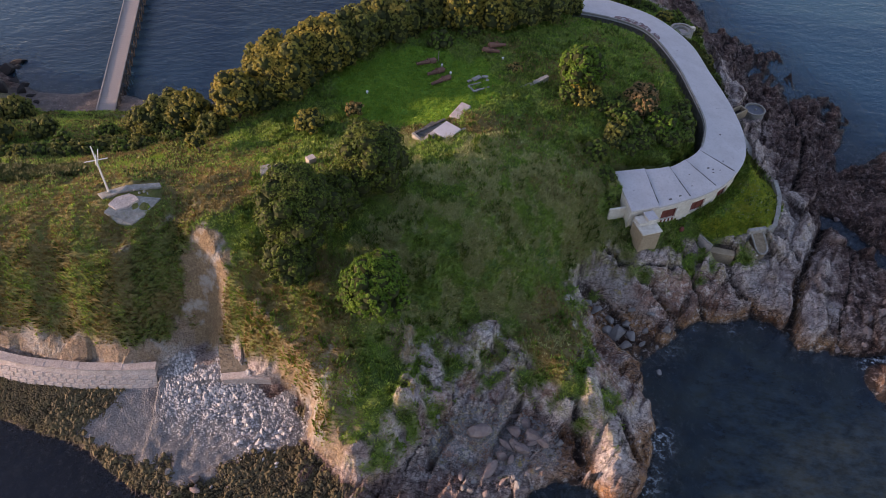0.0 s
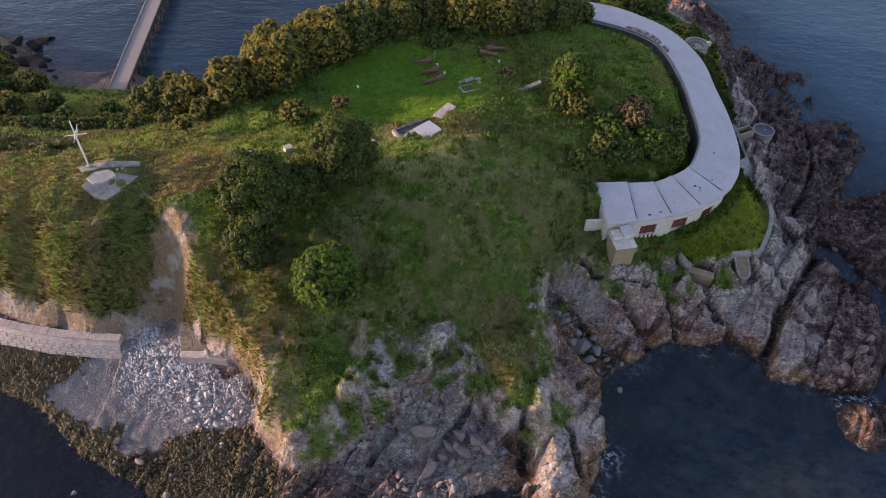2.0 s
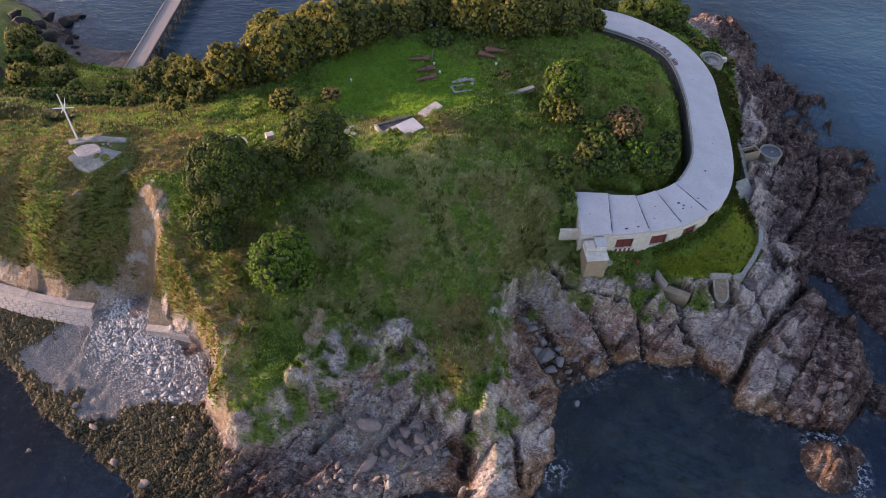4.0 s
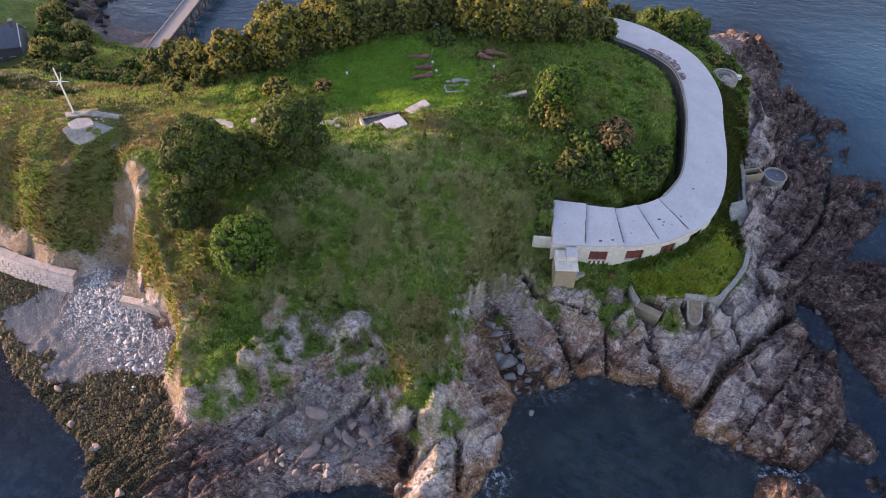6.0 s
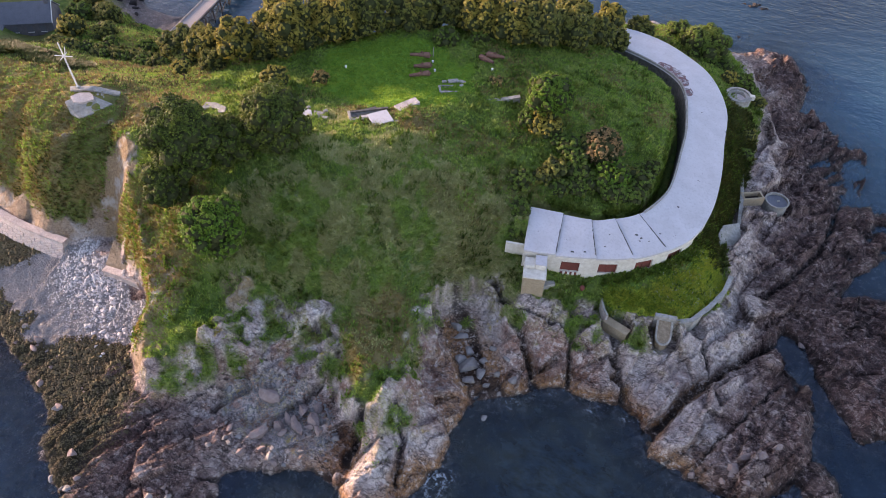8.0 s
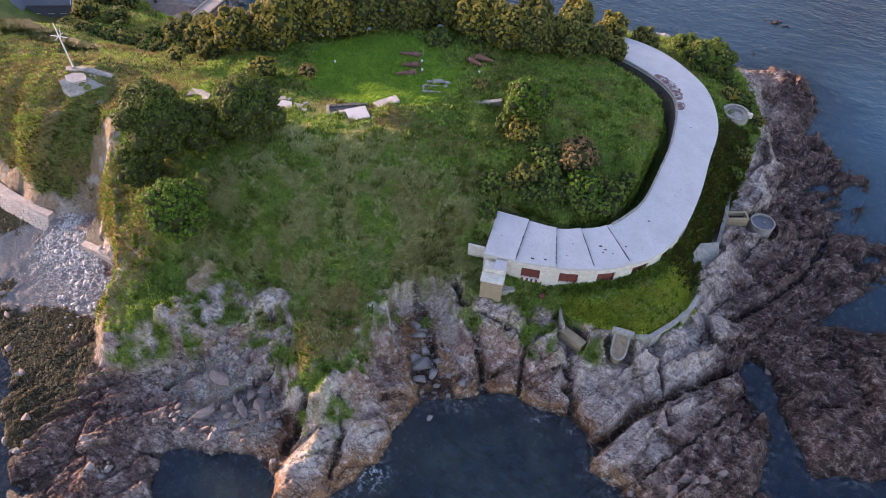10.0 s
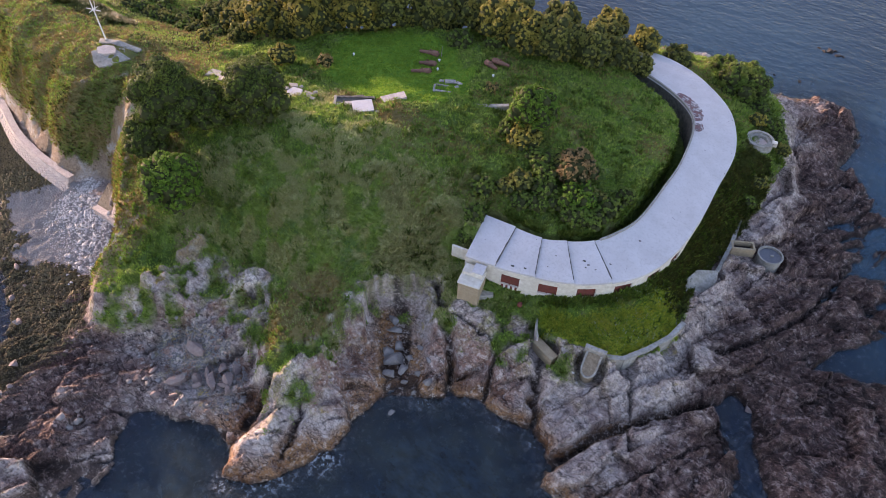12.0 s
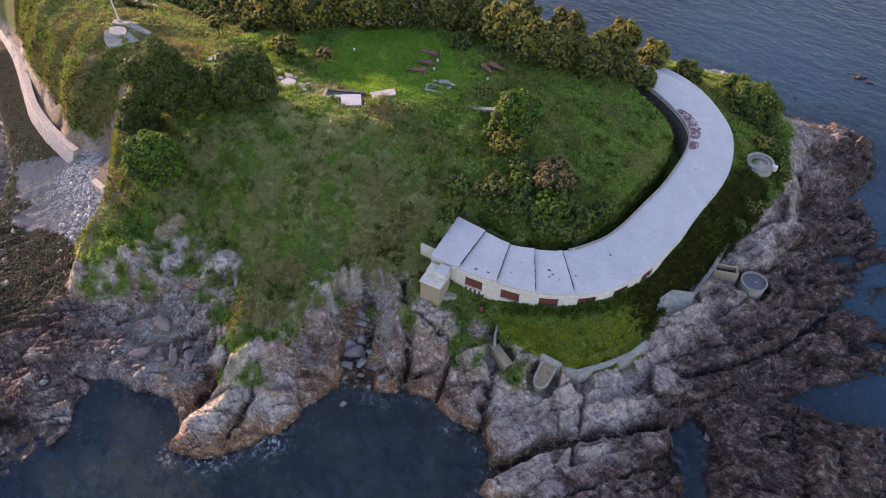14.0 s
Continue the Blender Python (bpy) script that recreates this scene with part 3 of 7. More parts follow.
BRINK_EAST = [(42, 86, 8.4), (48, 88.6, 8.2), (52.6, 89.3, 8), (57, 89.8, 8.2), (60.5, 91, 8.4), (64.5, 91.8, 8.4), (69.5, 97, 7.8), (71, 104, 7), (69, 111, 6.4), (68.2, 118, 5.8), (68.6, 126, 6.2),
              (69.3, 134, 6), (69.6, 142, 6.6), (69, 152, 8), (68, 162, 9), (63, 173, 8), (56, 183, 8), (44, 188, 8), (20, 180, 8), (0, 161, 8), (-15, 146.5, 8),
              (-28, 136, 8), (-40, 128.5, 8), (-52, 125.5, 7), (-62, 125.5, 6), (-72, 127, 5.5), (-87, 127, 5), (-98, 131, 5), (-112, 145, 6), (-150, 155, 6)]
# Spot heights on the top of the island.
TOP_WEST = [(-51, 82, 24), (-64, 84, 22.4), (-80, 90, 21), (-110, 100, 18), (-59, 98, 16.8), (-72, 101, 14.6), (-90, 112, 11), (-112, 124, 8), (-41, 95, 19.6),
            (-31, 109, 19), (-25, 98, 21), (-38, 85, 23.2), (-21, 84, 23.5), (-12, 114, 21.3), (0, 122, 21), (13, 128.5, 22.2), (-5, 105, 21.6), (3, 100, 23.7), (7, 106, 23.8)]
TOP_EAST = [(9, 88, 23.6), (-2, 78, 22.8), (-13, 78, 22.4), (12, 82.6, 21.5), (4, 75.5, 20), (10, 72.5, 16), (19.4, 87.7, 20), (27.4, 84.5, 14.6), (19, 104.5, 21.6), (29, 101, 19.6),
            (32, 92, 15), (40, 107, 18), (47, 118, 17.6), (46, 133, 18.4), (38, 150, 18), (30, 120, 21.5), (25, 140, 21), (14, 148, 21), (-10, 137, 20), (-30, 124, 17)]
TOP_FAR = [(-47, 80, 23.5), (-45, 83.5, 23.5), (-50, 78.5, 23), (65.2, 111, 11.4), (65.4, 121, 11.4), (65, 131, 11.6), (63, 143, 12.6), (59, 154, 12.6), (2, 96.5, 23.9), (7.5, 101.5, 24.0), (-103, 108, 7.2), (-92, 105, 8.5), (-50, 118, 11.5), (10, 160, 15), (36, 166, 13), (-7, 66, 15.5), (-17, 68, 18.5), (62, 99, 10.4), (52, 91.8, 10.2), (43, 88.2, 9.6), (-60, 112, 11.5)]
# A strip of bracken and a mown path along the western terrace.
BRACKEN_STRIP = [(-66, 97.8), (-64.3, 98.7), (-58.5, 101.1), (-53.7, 103.5), (-50.3, 106.5)]
GREEN_PATH = [(-95, 92.0), (-77.5, 94.0), (-71.1, 94.9), (-63.8, 94.3), (-57.4, 95.0), (-50.7, 97.8)]
SHORE = SHORE_SOUTH + SHORE_NORTH
FOOT_ALL = FOOT + FOOT_EAST
BRINK_ALL = BRINK + BRINK_EAST

# The casemate block: plan of its outer and inner roof edges.
OUTER = spline([(36.6, 89.4, 0), (41.6, 90.6, 0), (48, 92.9, 0), (53.8, 95.9, 0), (58.6, 100.3, 0), (62.2, 106, 0), (63.8, 114, 0), (63.6, 124, 0), (62.4, 134, 0),
                (60.8, 146, 0), (55.5, 157, 0), (48, 163.5, 0), (40.3, 167.2, 0), (32, 168, 0), (23, 165.5, 0)], 0.5)
INNER = spline([(34.4, 98, 0), (40.2, 98.8, 0), (45, 99.6, 0), (48.6, 101.8, 0), (52, 104.8, 0), (54.2, 109.5, 0), (55.4, 115, 0), (55.0, 125, 0), (54.2, 134, 0),
                (51.4, 145.5, 0), (47, 151, 0), (38.5, 155, 0), (30, 156.5, 0), (24, 156, 0)], 0.5)
ROOF_OUT, ROOF_IN = 15.4, 17.0
FOOTPRINT = [(p.x, p.y) for p in OUTER] + [(p.x, p.y) for p in reversed(INNER)]


def thin_plate(pts, X, Y):
    """A smooth sheet through spot heights."""
    P = np.array(pts, float)
    n = len(P)

    def kern(d2):
        return np.where(d2 > 0, d2 * np.log(np.maximum(d2, 1e-9)), 0.0)
    K = kern((P[:, None, 0] - P[None, :, 0]) ** 2 + (P[:, None, 1] - P[None, :, 1]) ** 2) + np.eye(n) * 1.5
    A = np.zeros((n + 3, n + 3))
    A[:n, :n] = K
    A[:n, n], A[:n, n + 1], A[:n, n + 2] = 1, P[:, 0], P[:, 1]
    A[n:, :n] = A[:n, n:].T
    w = np.linalg.solve(A, np.concatenate([P[:, 2], np.zeros(3)]))
    out = w[n] + w[n + 1] * X + w[n + 2] * Y
    for i in range(n):
        out = out + w[i] * kern((X - P[i, 0]) ** 2 + (Y - P[i, 1]) ** 2)
    return out


def blur(Z, times=1):
    for _ in range(times):
        p = np.pad(Z, 1, mode="edge")
        Z = (p[1:-1, 1:-1] * 4 + 2 * (p[:-2, 1:-1] + p[2:, 1:-1] + p[1:-1, :-2] + p[1:-1, 2:]) + p[:-2, :-2] + p[2:, 2:] + p[:-2, 2:] + p[2:, :-2]) / 16
    return Z


def axis(spans):
    """Grid lines: spans of (start, end, step)."""
    return np.concatenate([np.arange(a, b, s) for a, b, s in spans] + [[spans[-1][1]]])


GX = axis([(-150, -64, 1.6), (-64, -50, 0.6), (-50, 96, 0.26), (96, 114, 0.5), (114, 150, 2.0)])
GY = axis([(10, 18, 1.0), (18, 112, 0.26), (112, 140, 0.4), (140, 175, 0.6), (175, 206, 1.2), (206, 230, 3)])
X, Y = np.meshgrid(GX, GY)


def build_heights():
    warp = 1.0 - smooth01(90, 125, Y) * 0.6
    WX = X + (fbm(X / 5, Y / 5, 4, 3) - 0.5) * 3.0 * warp
    WY = Y + (fbm(X / 5, Y / 5, 4, 11) - 0.5) * 3.0 * warp
    # masonry edges stay straight
    near_works = smooth01(0, 1, np.clip(1 - np.hypot(np.maximum(0, np.abs(X - 58) - 14), np.maximum(0, np.abs(Y - 103) - 16)) / 5, 0, 1))
    west = np.maximum(smooth01(-38, -46, X), smooth01(10, 6, np.hypot(X + 36, Y - 72))) * 0.85
    keep = np.maximum(near_works * 0.75, west)
    WX, WY = WX * (1 - keep) + X * keep, WY * (1 - keep) + Y * keep
    bank = smooth01(-37, -46, X) * smooth01(60, 64, Y) * smooth01(92, 80, Y)
    WY = WY + bank * (fbm(X / 9.5, Y * 0.05 + 0.5, 2, 91) - 0.45) * 3.6
    in0, in1, in2 = inside(SHORE, WX, WY), inside(FOOT_ALL, WX, WY), inside(BRINK_ALL, WX, WY)
    d0, _ = to_line(SHORE, WX, WY)
    d1, z1 = to_line(FOOT_ALL, WX, WY)
    d2, z2 = to_line(BRINK_ALL, WX, WY)
    z1, z2 = blur(z1, 6), blur(z2, 6)
    top = thin_plate(BRINK_ALL + TOP_WEST + TOP_EAST + TOP_FAR, X, Y)
    sea = -np.minimum(0.30 * d0 + 0.02, 1.5 + 0.12 * d0)
    u = d0 / (d0 + d1 + 1e-6)
    # slabs that stand up straight out of the water east of the cleft
    stand = 0.25 + 0.35 * smooth01(38, 46, X) * smooth01(100, 92, Y)
    low = z1 * (stand * smooth01(0, 0.16, u) + (1 - stand) * u)
    v = d1 / (d1 + d2 + 1e-6)
    cliff = z1 + (z2 - z1) * (v * 0.75 + 0.25 * smooth01(0.1, 0.6, v))
    # keep the edge of the top level with the brink line
    e = np.exp(-d2 / 2.0)
    plateau = top * (1 - e) + z2 * e
    Z = np.where(in2, plateau, np.where(in1, cliff, np.where(in0, low, sea)))
    return Z, in0, in1, in2, d0, d1, d2, u, v, WX, WY


Z, in0, in1, in2, d0, d1, d2, ring_u, ring_v, WX, WY = build_heights()
Z = blur(Z, 1)
in_works = inside(FOOTPRINT, X, Y)
d_out, _ = to_line([(p.x, p.y) for p in OUTER], X, Y, False)
d_in, _ = to_line([(p.x, p.y) for p in INNER], X, Y, False)
mound = in2 & ~in_works & (d_in < d_out)

# what covers the ground
rag = (fbm(X / 2.2, Y / 2.2, 4, 21) - 0.5) * 4.5 + (fbm(X / 0.9, Y / 0.9, 2, 23) - 0.5) * 3.0
west_bank = (X < -36 + rag) & in1 & ~in2 & (ring_v > 0.22 + rag * 0.05)
spur_west = (X > -36) & (X < -14) & in1 & ~in2 & (ring_v + rag * 0.12 > 0.20 + 0.25 * smooth01(58.5, 54, Y))
hollow = np.hypot((X + 35.6) / 3.9, (Y - 71.0) / 5.6) < 1 + rag * 0.16
veg = ((in2 & (d2 > -rag * 0.8 - 0.2)) | west_bank | spur_west) & ~hollow
gully = np.hypot((X - 20.5) / 3.6, (Y - 64) / 6.5) < 1 + rag * 0.15
veg |= gully & (Z > 6)
patch = (fbm(X / 2.2, Y / 2.2, 5, 33) > 0.50 + 0.022 * np.maximum(0, 8.5 - Z) - 0.09 * smooth01(4, -6, X) - 0.03 * smooth01(24, 20, X) + 0.08 * smooth01(24, 27, X) * smooth01(44, 40, X)) & in1 & ~in2 & (Z > 4.2) & (X > -16) & (X < 62)
veg |= patch
bare = (np.hypot((X + 3.8) / 2.4, (Y - 62.0) / 3.0) < 1 + rag * 0.25) & in2
veg &= ~bare
# pale outcrops with grass only in their pockets
outcrop = inside([(-5.6, 54.0), (-3.4, 57.0), (-1.2, 59.6), (-1.5, 63.2), (3.6, 65.6), (8.5, 65.6), (14.2, 64.8), (17.6, 60.5), (16, 54), (-1.5, 46.2), (-6.0, 47.1)], X + rag * 0.5, Y - rag * 0.5)
pocket = fbm(X / 1.7, Y / 1.2, 4, 35) > 0.485 + 0.016 * np.clip(11.0 - Z, -2, 6)
veg = np.where(outcrop, pocket & (Z > 5.0), veg)
brow = inside([(23.1, 76.0), (25.8, 79.6), (32.0, 84.4), (40.5, 79.3), (27.2, 69.6)], X + rag * 0.5, Y + rag * 0.4)
veg = np.where(brow, veg & (fbm(X / 1.5, Y / 1.1, 4, 37) > 0.52), veg)
front_poly = inside([(52.4, 89.4), (61, 91.2), (65.6, 92.9), (70.2, 103), (70, 107), (67, 113), (63.5, 108), (58, 99.5), (50, 92)], X, Y)
veg |= front_poly
veg |= inside([(-16.5, 54.5), (-12, 50.6), (-8.3, 49.6), (-4.2, 53.0), (-5.0, 58.5), (-3.0, 64), (-18, 62)], X + rag * 0.35, Y + rag * 0.25)
vegf = blur(veg.astype(float), 2)
rockf = (1 - vegf)

# jointed blocks of rock
def rot(a):
    c, s = math.cos(radians(a)), math.sin(radians(a))
    return X * c + Y * s, -X * s + Y * c


rx, ry = rot(62.0)
wob = 1.8 * (fbm(X / 7, Y / 7, 3, 41) - 0.5)
rx2, ry2 = rx + wob, ry + 1.8 * (fbm(X / 7, Y / 7, 3, 43) - 0.5)


def slabs(sx, sy, seed, step, tilt, gap, width):
    """Blocks of rock between joints: each its own height and dip, with a gap round it."""
    a, b, v, ox, oy = worley(rx2 / sx, ry2 / sy, seed)
    t1, t2 = np.sin(v * 91.7), np.cos(v * 57.3)
    return (v - 0.5) * step + (ox * t1 + oy * t2) * tilt - gap * smooth01(width, 0.0, b - a), b - a, v


def beds(sx, sy, seed, step, dip, gap, width):
    """Bedded rock: rows of slabs between parallel joints, each row broken across at its own places."""
    w = 0.8 * (fbm(rx / (2.2 * sy), ry / (2.2 * sy), 3, seed) - 0.5)
    b = ry2 / sy + w * 2.0
    i = np.floor(b)
    fb = b - i
    r = hash2(i, i * 0 + 3.0, seed)
    a = rx2 / (sx * (0.6 + 0.9 * r)) + r * 7.0 + w
    j = np.floor(a)
    fa = a - j
    v = hash2(i, j, seed + 3)
    edge = np.minimum(np.minimum(fb, 1 - fb) * sy, np.minimum(fa, 1 - fa) * sx)
    return (v - 0.5) * step + (fb - 0.5) * dip * (0.4 + v) + (fa - 0.5) * dip * (r - 0.5) - gap * smooth01(width, 0.0, edge), edge, v


h1, e1, v1 = slabs(12.0, 7.0, 2, 1.5, 2.4, 0.35, 0.035)
h2, e2, v2 = beds(6.5, 2.6, 7, 0.75, 0.75, 0.30, 0.12)
h3, e3, gval = beds(2.3, 0.85, 13, 0.26, 0.26, 0.10, 0.08)
k4 = slabs(1.7, 1.2, 19, 0.35, 0.4, 0.05, 0.04)[0]
open2, open3 = smooth01(0.46, 0.60, fbm(X / 5, Y / 5, 3, 45)), smooth01(0.48, 0.60, fbm(X / 2.6, Y / 2.6, 3, 47))
strata = (fbm(rx2 / 3.5, ry2 / 0.55, 2, 71) - 0.5) * 0.35 + k4


def crags(scale, stretch, seed):
    """Sharp crests along the bedding."""
    return 1 - 4 * np.abs(fbm(rx2 / (scale * stretch), ry2 / scale, 3, seed) - 0.5)


# Clefts and gullies between the great slabs: their lines, half width and depth.
CLEFTS = [([(62.5, 67.5), (65.4, 72.1), (68.6, 80.3), (71.7, 85.9), (76.1, 92.5), (81.6, 100.2)], 0.75, 2.6),
          ([(33.4, 86.0), (37.5, 82.7), (41.1, 79.7), (44.2, 76.4), (47.0, 72.4)], 0.55, 3.4),
          ([(24.9, 82.9), (30.6, 80.1), (34.3, 76.5), (36.7, 72.6)], 1.2, 3.2),
          ([(46.4, 88.4), (48.8, 83.0), (51.0, 76.0)], 0.4, 2.2),
          ([(54.7, 87.6), (57.1, 82.4), (60.4, 77.6), (63.3, 73.4)], 0.8, 2.6),
          ([(37.6, 82.4), (42.6, 83.6), (48.6, 83.4)], 0.35, 1.2), ([(98.2, 123.6), (101.3, 117.6), (104.8, 111.4)], 0.5, 1.6),
          ([(72.6, 68.0), (75.5, 76.0), (79.4, 83.5), (83.6, 91.0)], 0.3, 0.7), ([(67.2, 94.0), (71.2, 88.6), (74.8, 82.0)], 0.35, 1.3),
          ([(77.0, 108.0), (83.0, 118.0), (87.0, 128.0), (89.0, 140.0)], 0.5, 1.4), ([(21.5, 60.0), (24.0, 54.5), (24.6, 48.5)], 0.6, 2.0),
          ([(28.0, 58.6), (31.5, 54.0), (33.0, 48.5)], 0.4, 1.6)]
cleft, cleft_shade = np.zeros(X.shape), np.zeros(X.shape)
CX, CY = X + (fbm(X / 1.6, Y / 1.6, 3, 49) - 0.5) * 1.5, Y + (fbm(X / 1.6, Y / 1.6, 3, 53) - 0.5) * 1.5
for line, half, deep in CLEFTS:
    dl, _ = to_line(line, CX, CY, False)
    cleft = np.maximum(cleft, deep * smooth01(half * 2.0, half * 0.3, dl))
    # blackens the cleft floors: recess shade as colour
    cleft_shade = np.maximum(cleft_shade, smooth01(half * 1.1, half * 0.35, dl))
beach = np.clip(1.1 - np.hypot((X + 34) / 16, (Y - 54.0) / 8.6) + (fbm(X / 4, Y / 4, 4, 81) - 0.5) * 0.9, 0, 0.18) / 0.18 * (Z < 5) * (X > -58) * (X < -15)
beach = np.maximum(beach, np.clip(1.15 - np.hypot((X + 80) / 24, (Y - 136) / 10.0) + (fbm(X / 5, Y / 5, 3, 83) - 0.5) * 0.8, 0, 0.25) * 1.8 * (Z < 4))
flat_w = smooth01(-7, -13, X) * (Z < 4) * (in0 | (d0 < 6)) * (Y < 100)
amp = np.where(in0, 1.0, 0.7) * rockf * (1 - beach) * (1 - 0.8 * flat_w) * smooth01(-2.5, 0.3, Z) * np.where(X < -38, 0.75, 1.0)
amp *= smooth01(0.0, 2.5, d_out)
hollow_soft = smooth01(1.6, 0.8, np.hypot((X + 35.5) / 5.0, (Y - 70.5) / 7.0))
spur_soft = smooth01(1.3, 0.7, np.hypot((X + 18) / 8.0, (Y - 53) / 9.0))
low_east = smooth01(72, 82, X) * smooth01(5.5, 3.5, Z)
amp *= (1 - 0.9 * hollow_soft) * (1 - 0.6 * spur_soft)
crag = 0.55 * crags(4.2, 1.7, 79) + 0.34 * crags(1.7, 1.6, 85) + 0.16 * crags(0.8, 1.3, 89)
h_rock = h1 * (1 - 0.45 * low_east) + h2 * (0.5 + 0.5 * open2) + 0.8 * h3 * (0.4 + 0.6 * open3) + strata * (0.6 + 0.5 * low_east) + crag * (0.7 + 0.3 * low_east) + 0.1 + (vnoise(X / 0.5, Y / 0.5, 77) - 0.5) * 0.25
cove = np.clip(1.2 - np.hypot((X - 11) / 9, (Y - 50) / 5.0), 0, 0.4) * 2.5
amp *= 1 - 0.3 * smooth01(2.5, 5.0, Z) * smooth01(66, 60, X)
amp *= 1 + 0.9 * blur(outcrop.astype(float), 4)
Z = Z + amp * ((1 - 0.6 * cove) * h_rock - cleft * smooth01(0.2, 2.5, Z))
# the rock ends at its shoreline
Z = np.where(in0, Z, np.minimum(Z, -0.12 - 0.22 * d0))
Z += flat_w * (1 - beach) * ((gval - 0.5) * 0.4 + h3)
for ix_, iy_, ir_, ih_ in ((80.4, 63.2, 5.2, 2.8), (84.6, 66.0, 2.6, 1.9), (91.5, 77.5, 4.5, 2.2), (94, 71, 2.2, 1.8), (58, 196, 3, 1.5)):
    near_i = np.clip(1 - (np.hypot(X - ix_, Y - iy_) / ir_) ** 2, 0, 1)
    Z = np.where(near_i > 0, np.maximum(Z, -1.2 + ih_ * near_i ** 0.6 + near_i * (h2 + h3 + 0.4 * h1)), Z)
Z = np.where(rockf > 0.5, 0.7 * Z + 0.3 * blur(Z, 1), Z)
# level shingle in front of the beach walls; beds for the shore works
wall_y = np.interp(X, [-130, -95, -78, -66, -57, -43.5], [74, 69.5, 65.2, 62.0, 61.0, 61.2])
Z = np.where((X < -43.2) & (Y < wall_y - 0.3) & in0, np.minimum(Z, 0.9 + 0.12 * np.maximum(0, 8 - (wall_y - Y)) + 0.25 * vnoise(X, Y, 9)), Z)
Z = np.where((X > -43.2) & (X < -19) & (Y < 60) & in0 & ~in1, np.minimum(Z, 1.0 + 0.28 * np.maximum(0, Y - 52) + 0.3 * vnoise(X, Y, 9)), Z)
for cx_, cy_, cr_, cz_ in ((62.9, 88.8, 2.8, 5.2), (55.2, 87.0, 2.6, 4.6), (76.3, 134.4, 3.4, 2.4), (72.5, 131.5, 3.0, 4.6), (52.0, 89.0, 1.6, 6.0), (67.5, 93.0, 2.0, 5.6), (71.2, 100.5, 1.8, 5.2)):
    near_c = np.hypot(X - cx_, Y - cy_)
    Z = np.where(~front_poly & (near_c < cr_), np.minimum(Z, cz_ + 0.35 * np.maximum(0, near_c - cr_ + 1.2) + 0.2 * h3), Z)
# a boulder-choked inlet under the cleft
inlet_d, _ = to_line([(40, 68.5), (36.5, 72.5), (33.5, 76.0), (31.0, 78.4)], CX, CY, False)
inlet_floor = 0.15 + 0.24 * np.maximum(0, Y - 71) + 1.2 * np.maximum(0, inlet_d - 2.9) + 0.5 * h3
Z = np.where(in0 & ~in2 & (inlet_d < 6), np.minimum(Z, inlet_floor), Z)
# low reefs in the north-east break up into fingers and pools
reef = smooth01(74, 84, X) * smooth01(124, 140, Y) * in0
Z -= reef * (0.9 + 3.2 * (fbm(rx2 / 5.0, ry2 / 2.2, 4, 99) - 0.42)) * smooth01(1.0, 6.0, d0 + 3)
# the open sea keeps off the low rock
Z = np.where(in0 & (Z < 0.12) & (reef < 0.3), 0.12 + 0.3 * vnoise(X, Y, 5) * rockf - 0.25 * (d0 < 2.5), Z)
# rough turf
Z += vegf * ((fbm(X / 4, Y / 4, 4, 51) - 0.5) * 1.3 + (fbm(X / 1.1, Y / 1.1, 3, 57) - 0.5) * 0.45) * smooth01(0, 2.0, d_in)

# beds cut for the works
Z = np.where(in_works, 8.5, Z)
# the ditch behind the casemates
trench_w = 1.5 + 0.7 * smooth01(104, 116, Y) + 1.0 * smooth01(138, 148, Y)
ditch = mound & (d_in < trench_w) & (X > 34) & (Y < 156)
Z = np.where(ditch, 11.0 + 1.5 * smooth01(0.6, 1.0, d_in / trench_w), Z)
lip = mound & ~ditch & (d_in < trench_w + 3.5) & (X > 33) & (Y < 156)
Z = np.where(lip, np.clip(Z, 16.6 + (d_in - trench_w) * 0.15, 16.9 + (d_in - trench_w) * 0.7), Z)

# masks
noise_a = fbm(X / 7, Y / 7, 4, 61)
noise_b = fbm(X / 2.5, Y / 2.5, 4, 67)
lawn = blur(((np.hypot((X + 3) / 16.5, (Y - 117) / 13) < 1 + (noise_b - 0.5) * 0.5) & in2).astype(float), 3)
front_lawn = blur((inside([(53, 89), (61, 91), (66, 92.5), (71, 104), (67, 112), (63.5, 108), (58, 99.5), (50, 92.5)], X, Y)).astype(float), 1)
lawn = np.maximum(lawn, front_lawn * (0.25 + 0.45 * (noise_b > 0.5)))
strip_d, _ = to_line(GREEN_PATH, X, Y, False)
lawn = np.maximum(lawn, smooth01(2.2, 0.9, strip_d + (noise_b - 0.5) * 3) * 0.8)
dry = smooth01(0.52, 0.68, noise_a) * 0.55
dry = np.maximum(dry, smooth01(1.2, 0.7, np.hypot((X - 20.5) / 5.0, (Y - 66) / 8.0) + (noise_b - 0.5) * 0.8))
dry = np.maximum(dry, (0.55 + 0.45 * smooth01(0.40, 0.55, noise_b)) * smooth01(1.25, 0.85, np.hypot((X + 21) / 10, (Y - 62) / 13)))
dry = np.maximum(dry, smooth01(0.42, 0.56, noise_a) * smooth01(-24, -32, X) * smooth01(70, 78, Y) * 0.6)
dry = np.maximum(dry, smooth01(0.40, 0.52, noise_a) * smooth01(1.2, 0.7, np.hypot((X - 4) / 12, (Y - 102) / 4)))
fold = fbm(X / 9.5, Y * 0.05 + 0.5, 2, 91)
dry = np.maximum(dry, smooth01(0.62, 0.40, fold) * smooth01(-40, -47, X) * smooth01(92, 80, Y) * 0.85 * (0.5 + 0.5 * (noise_b > 0.47)))
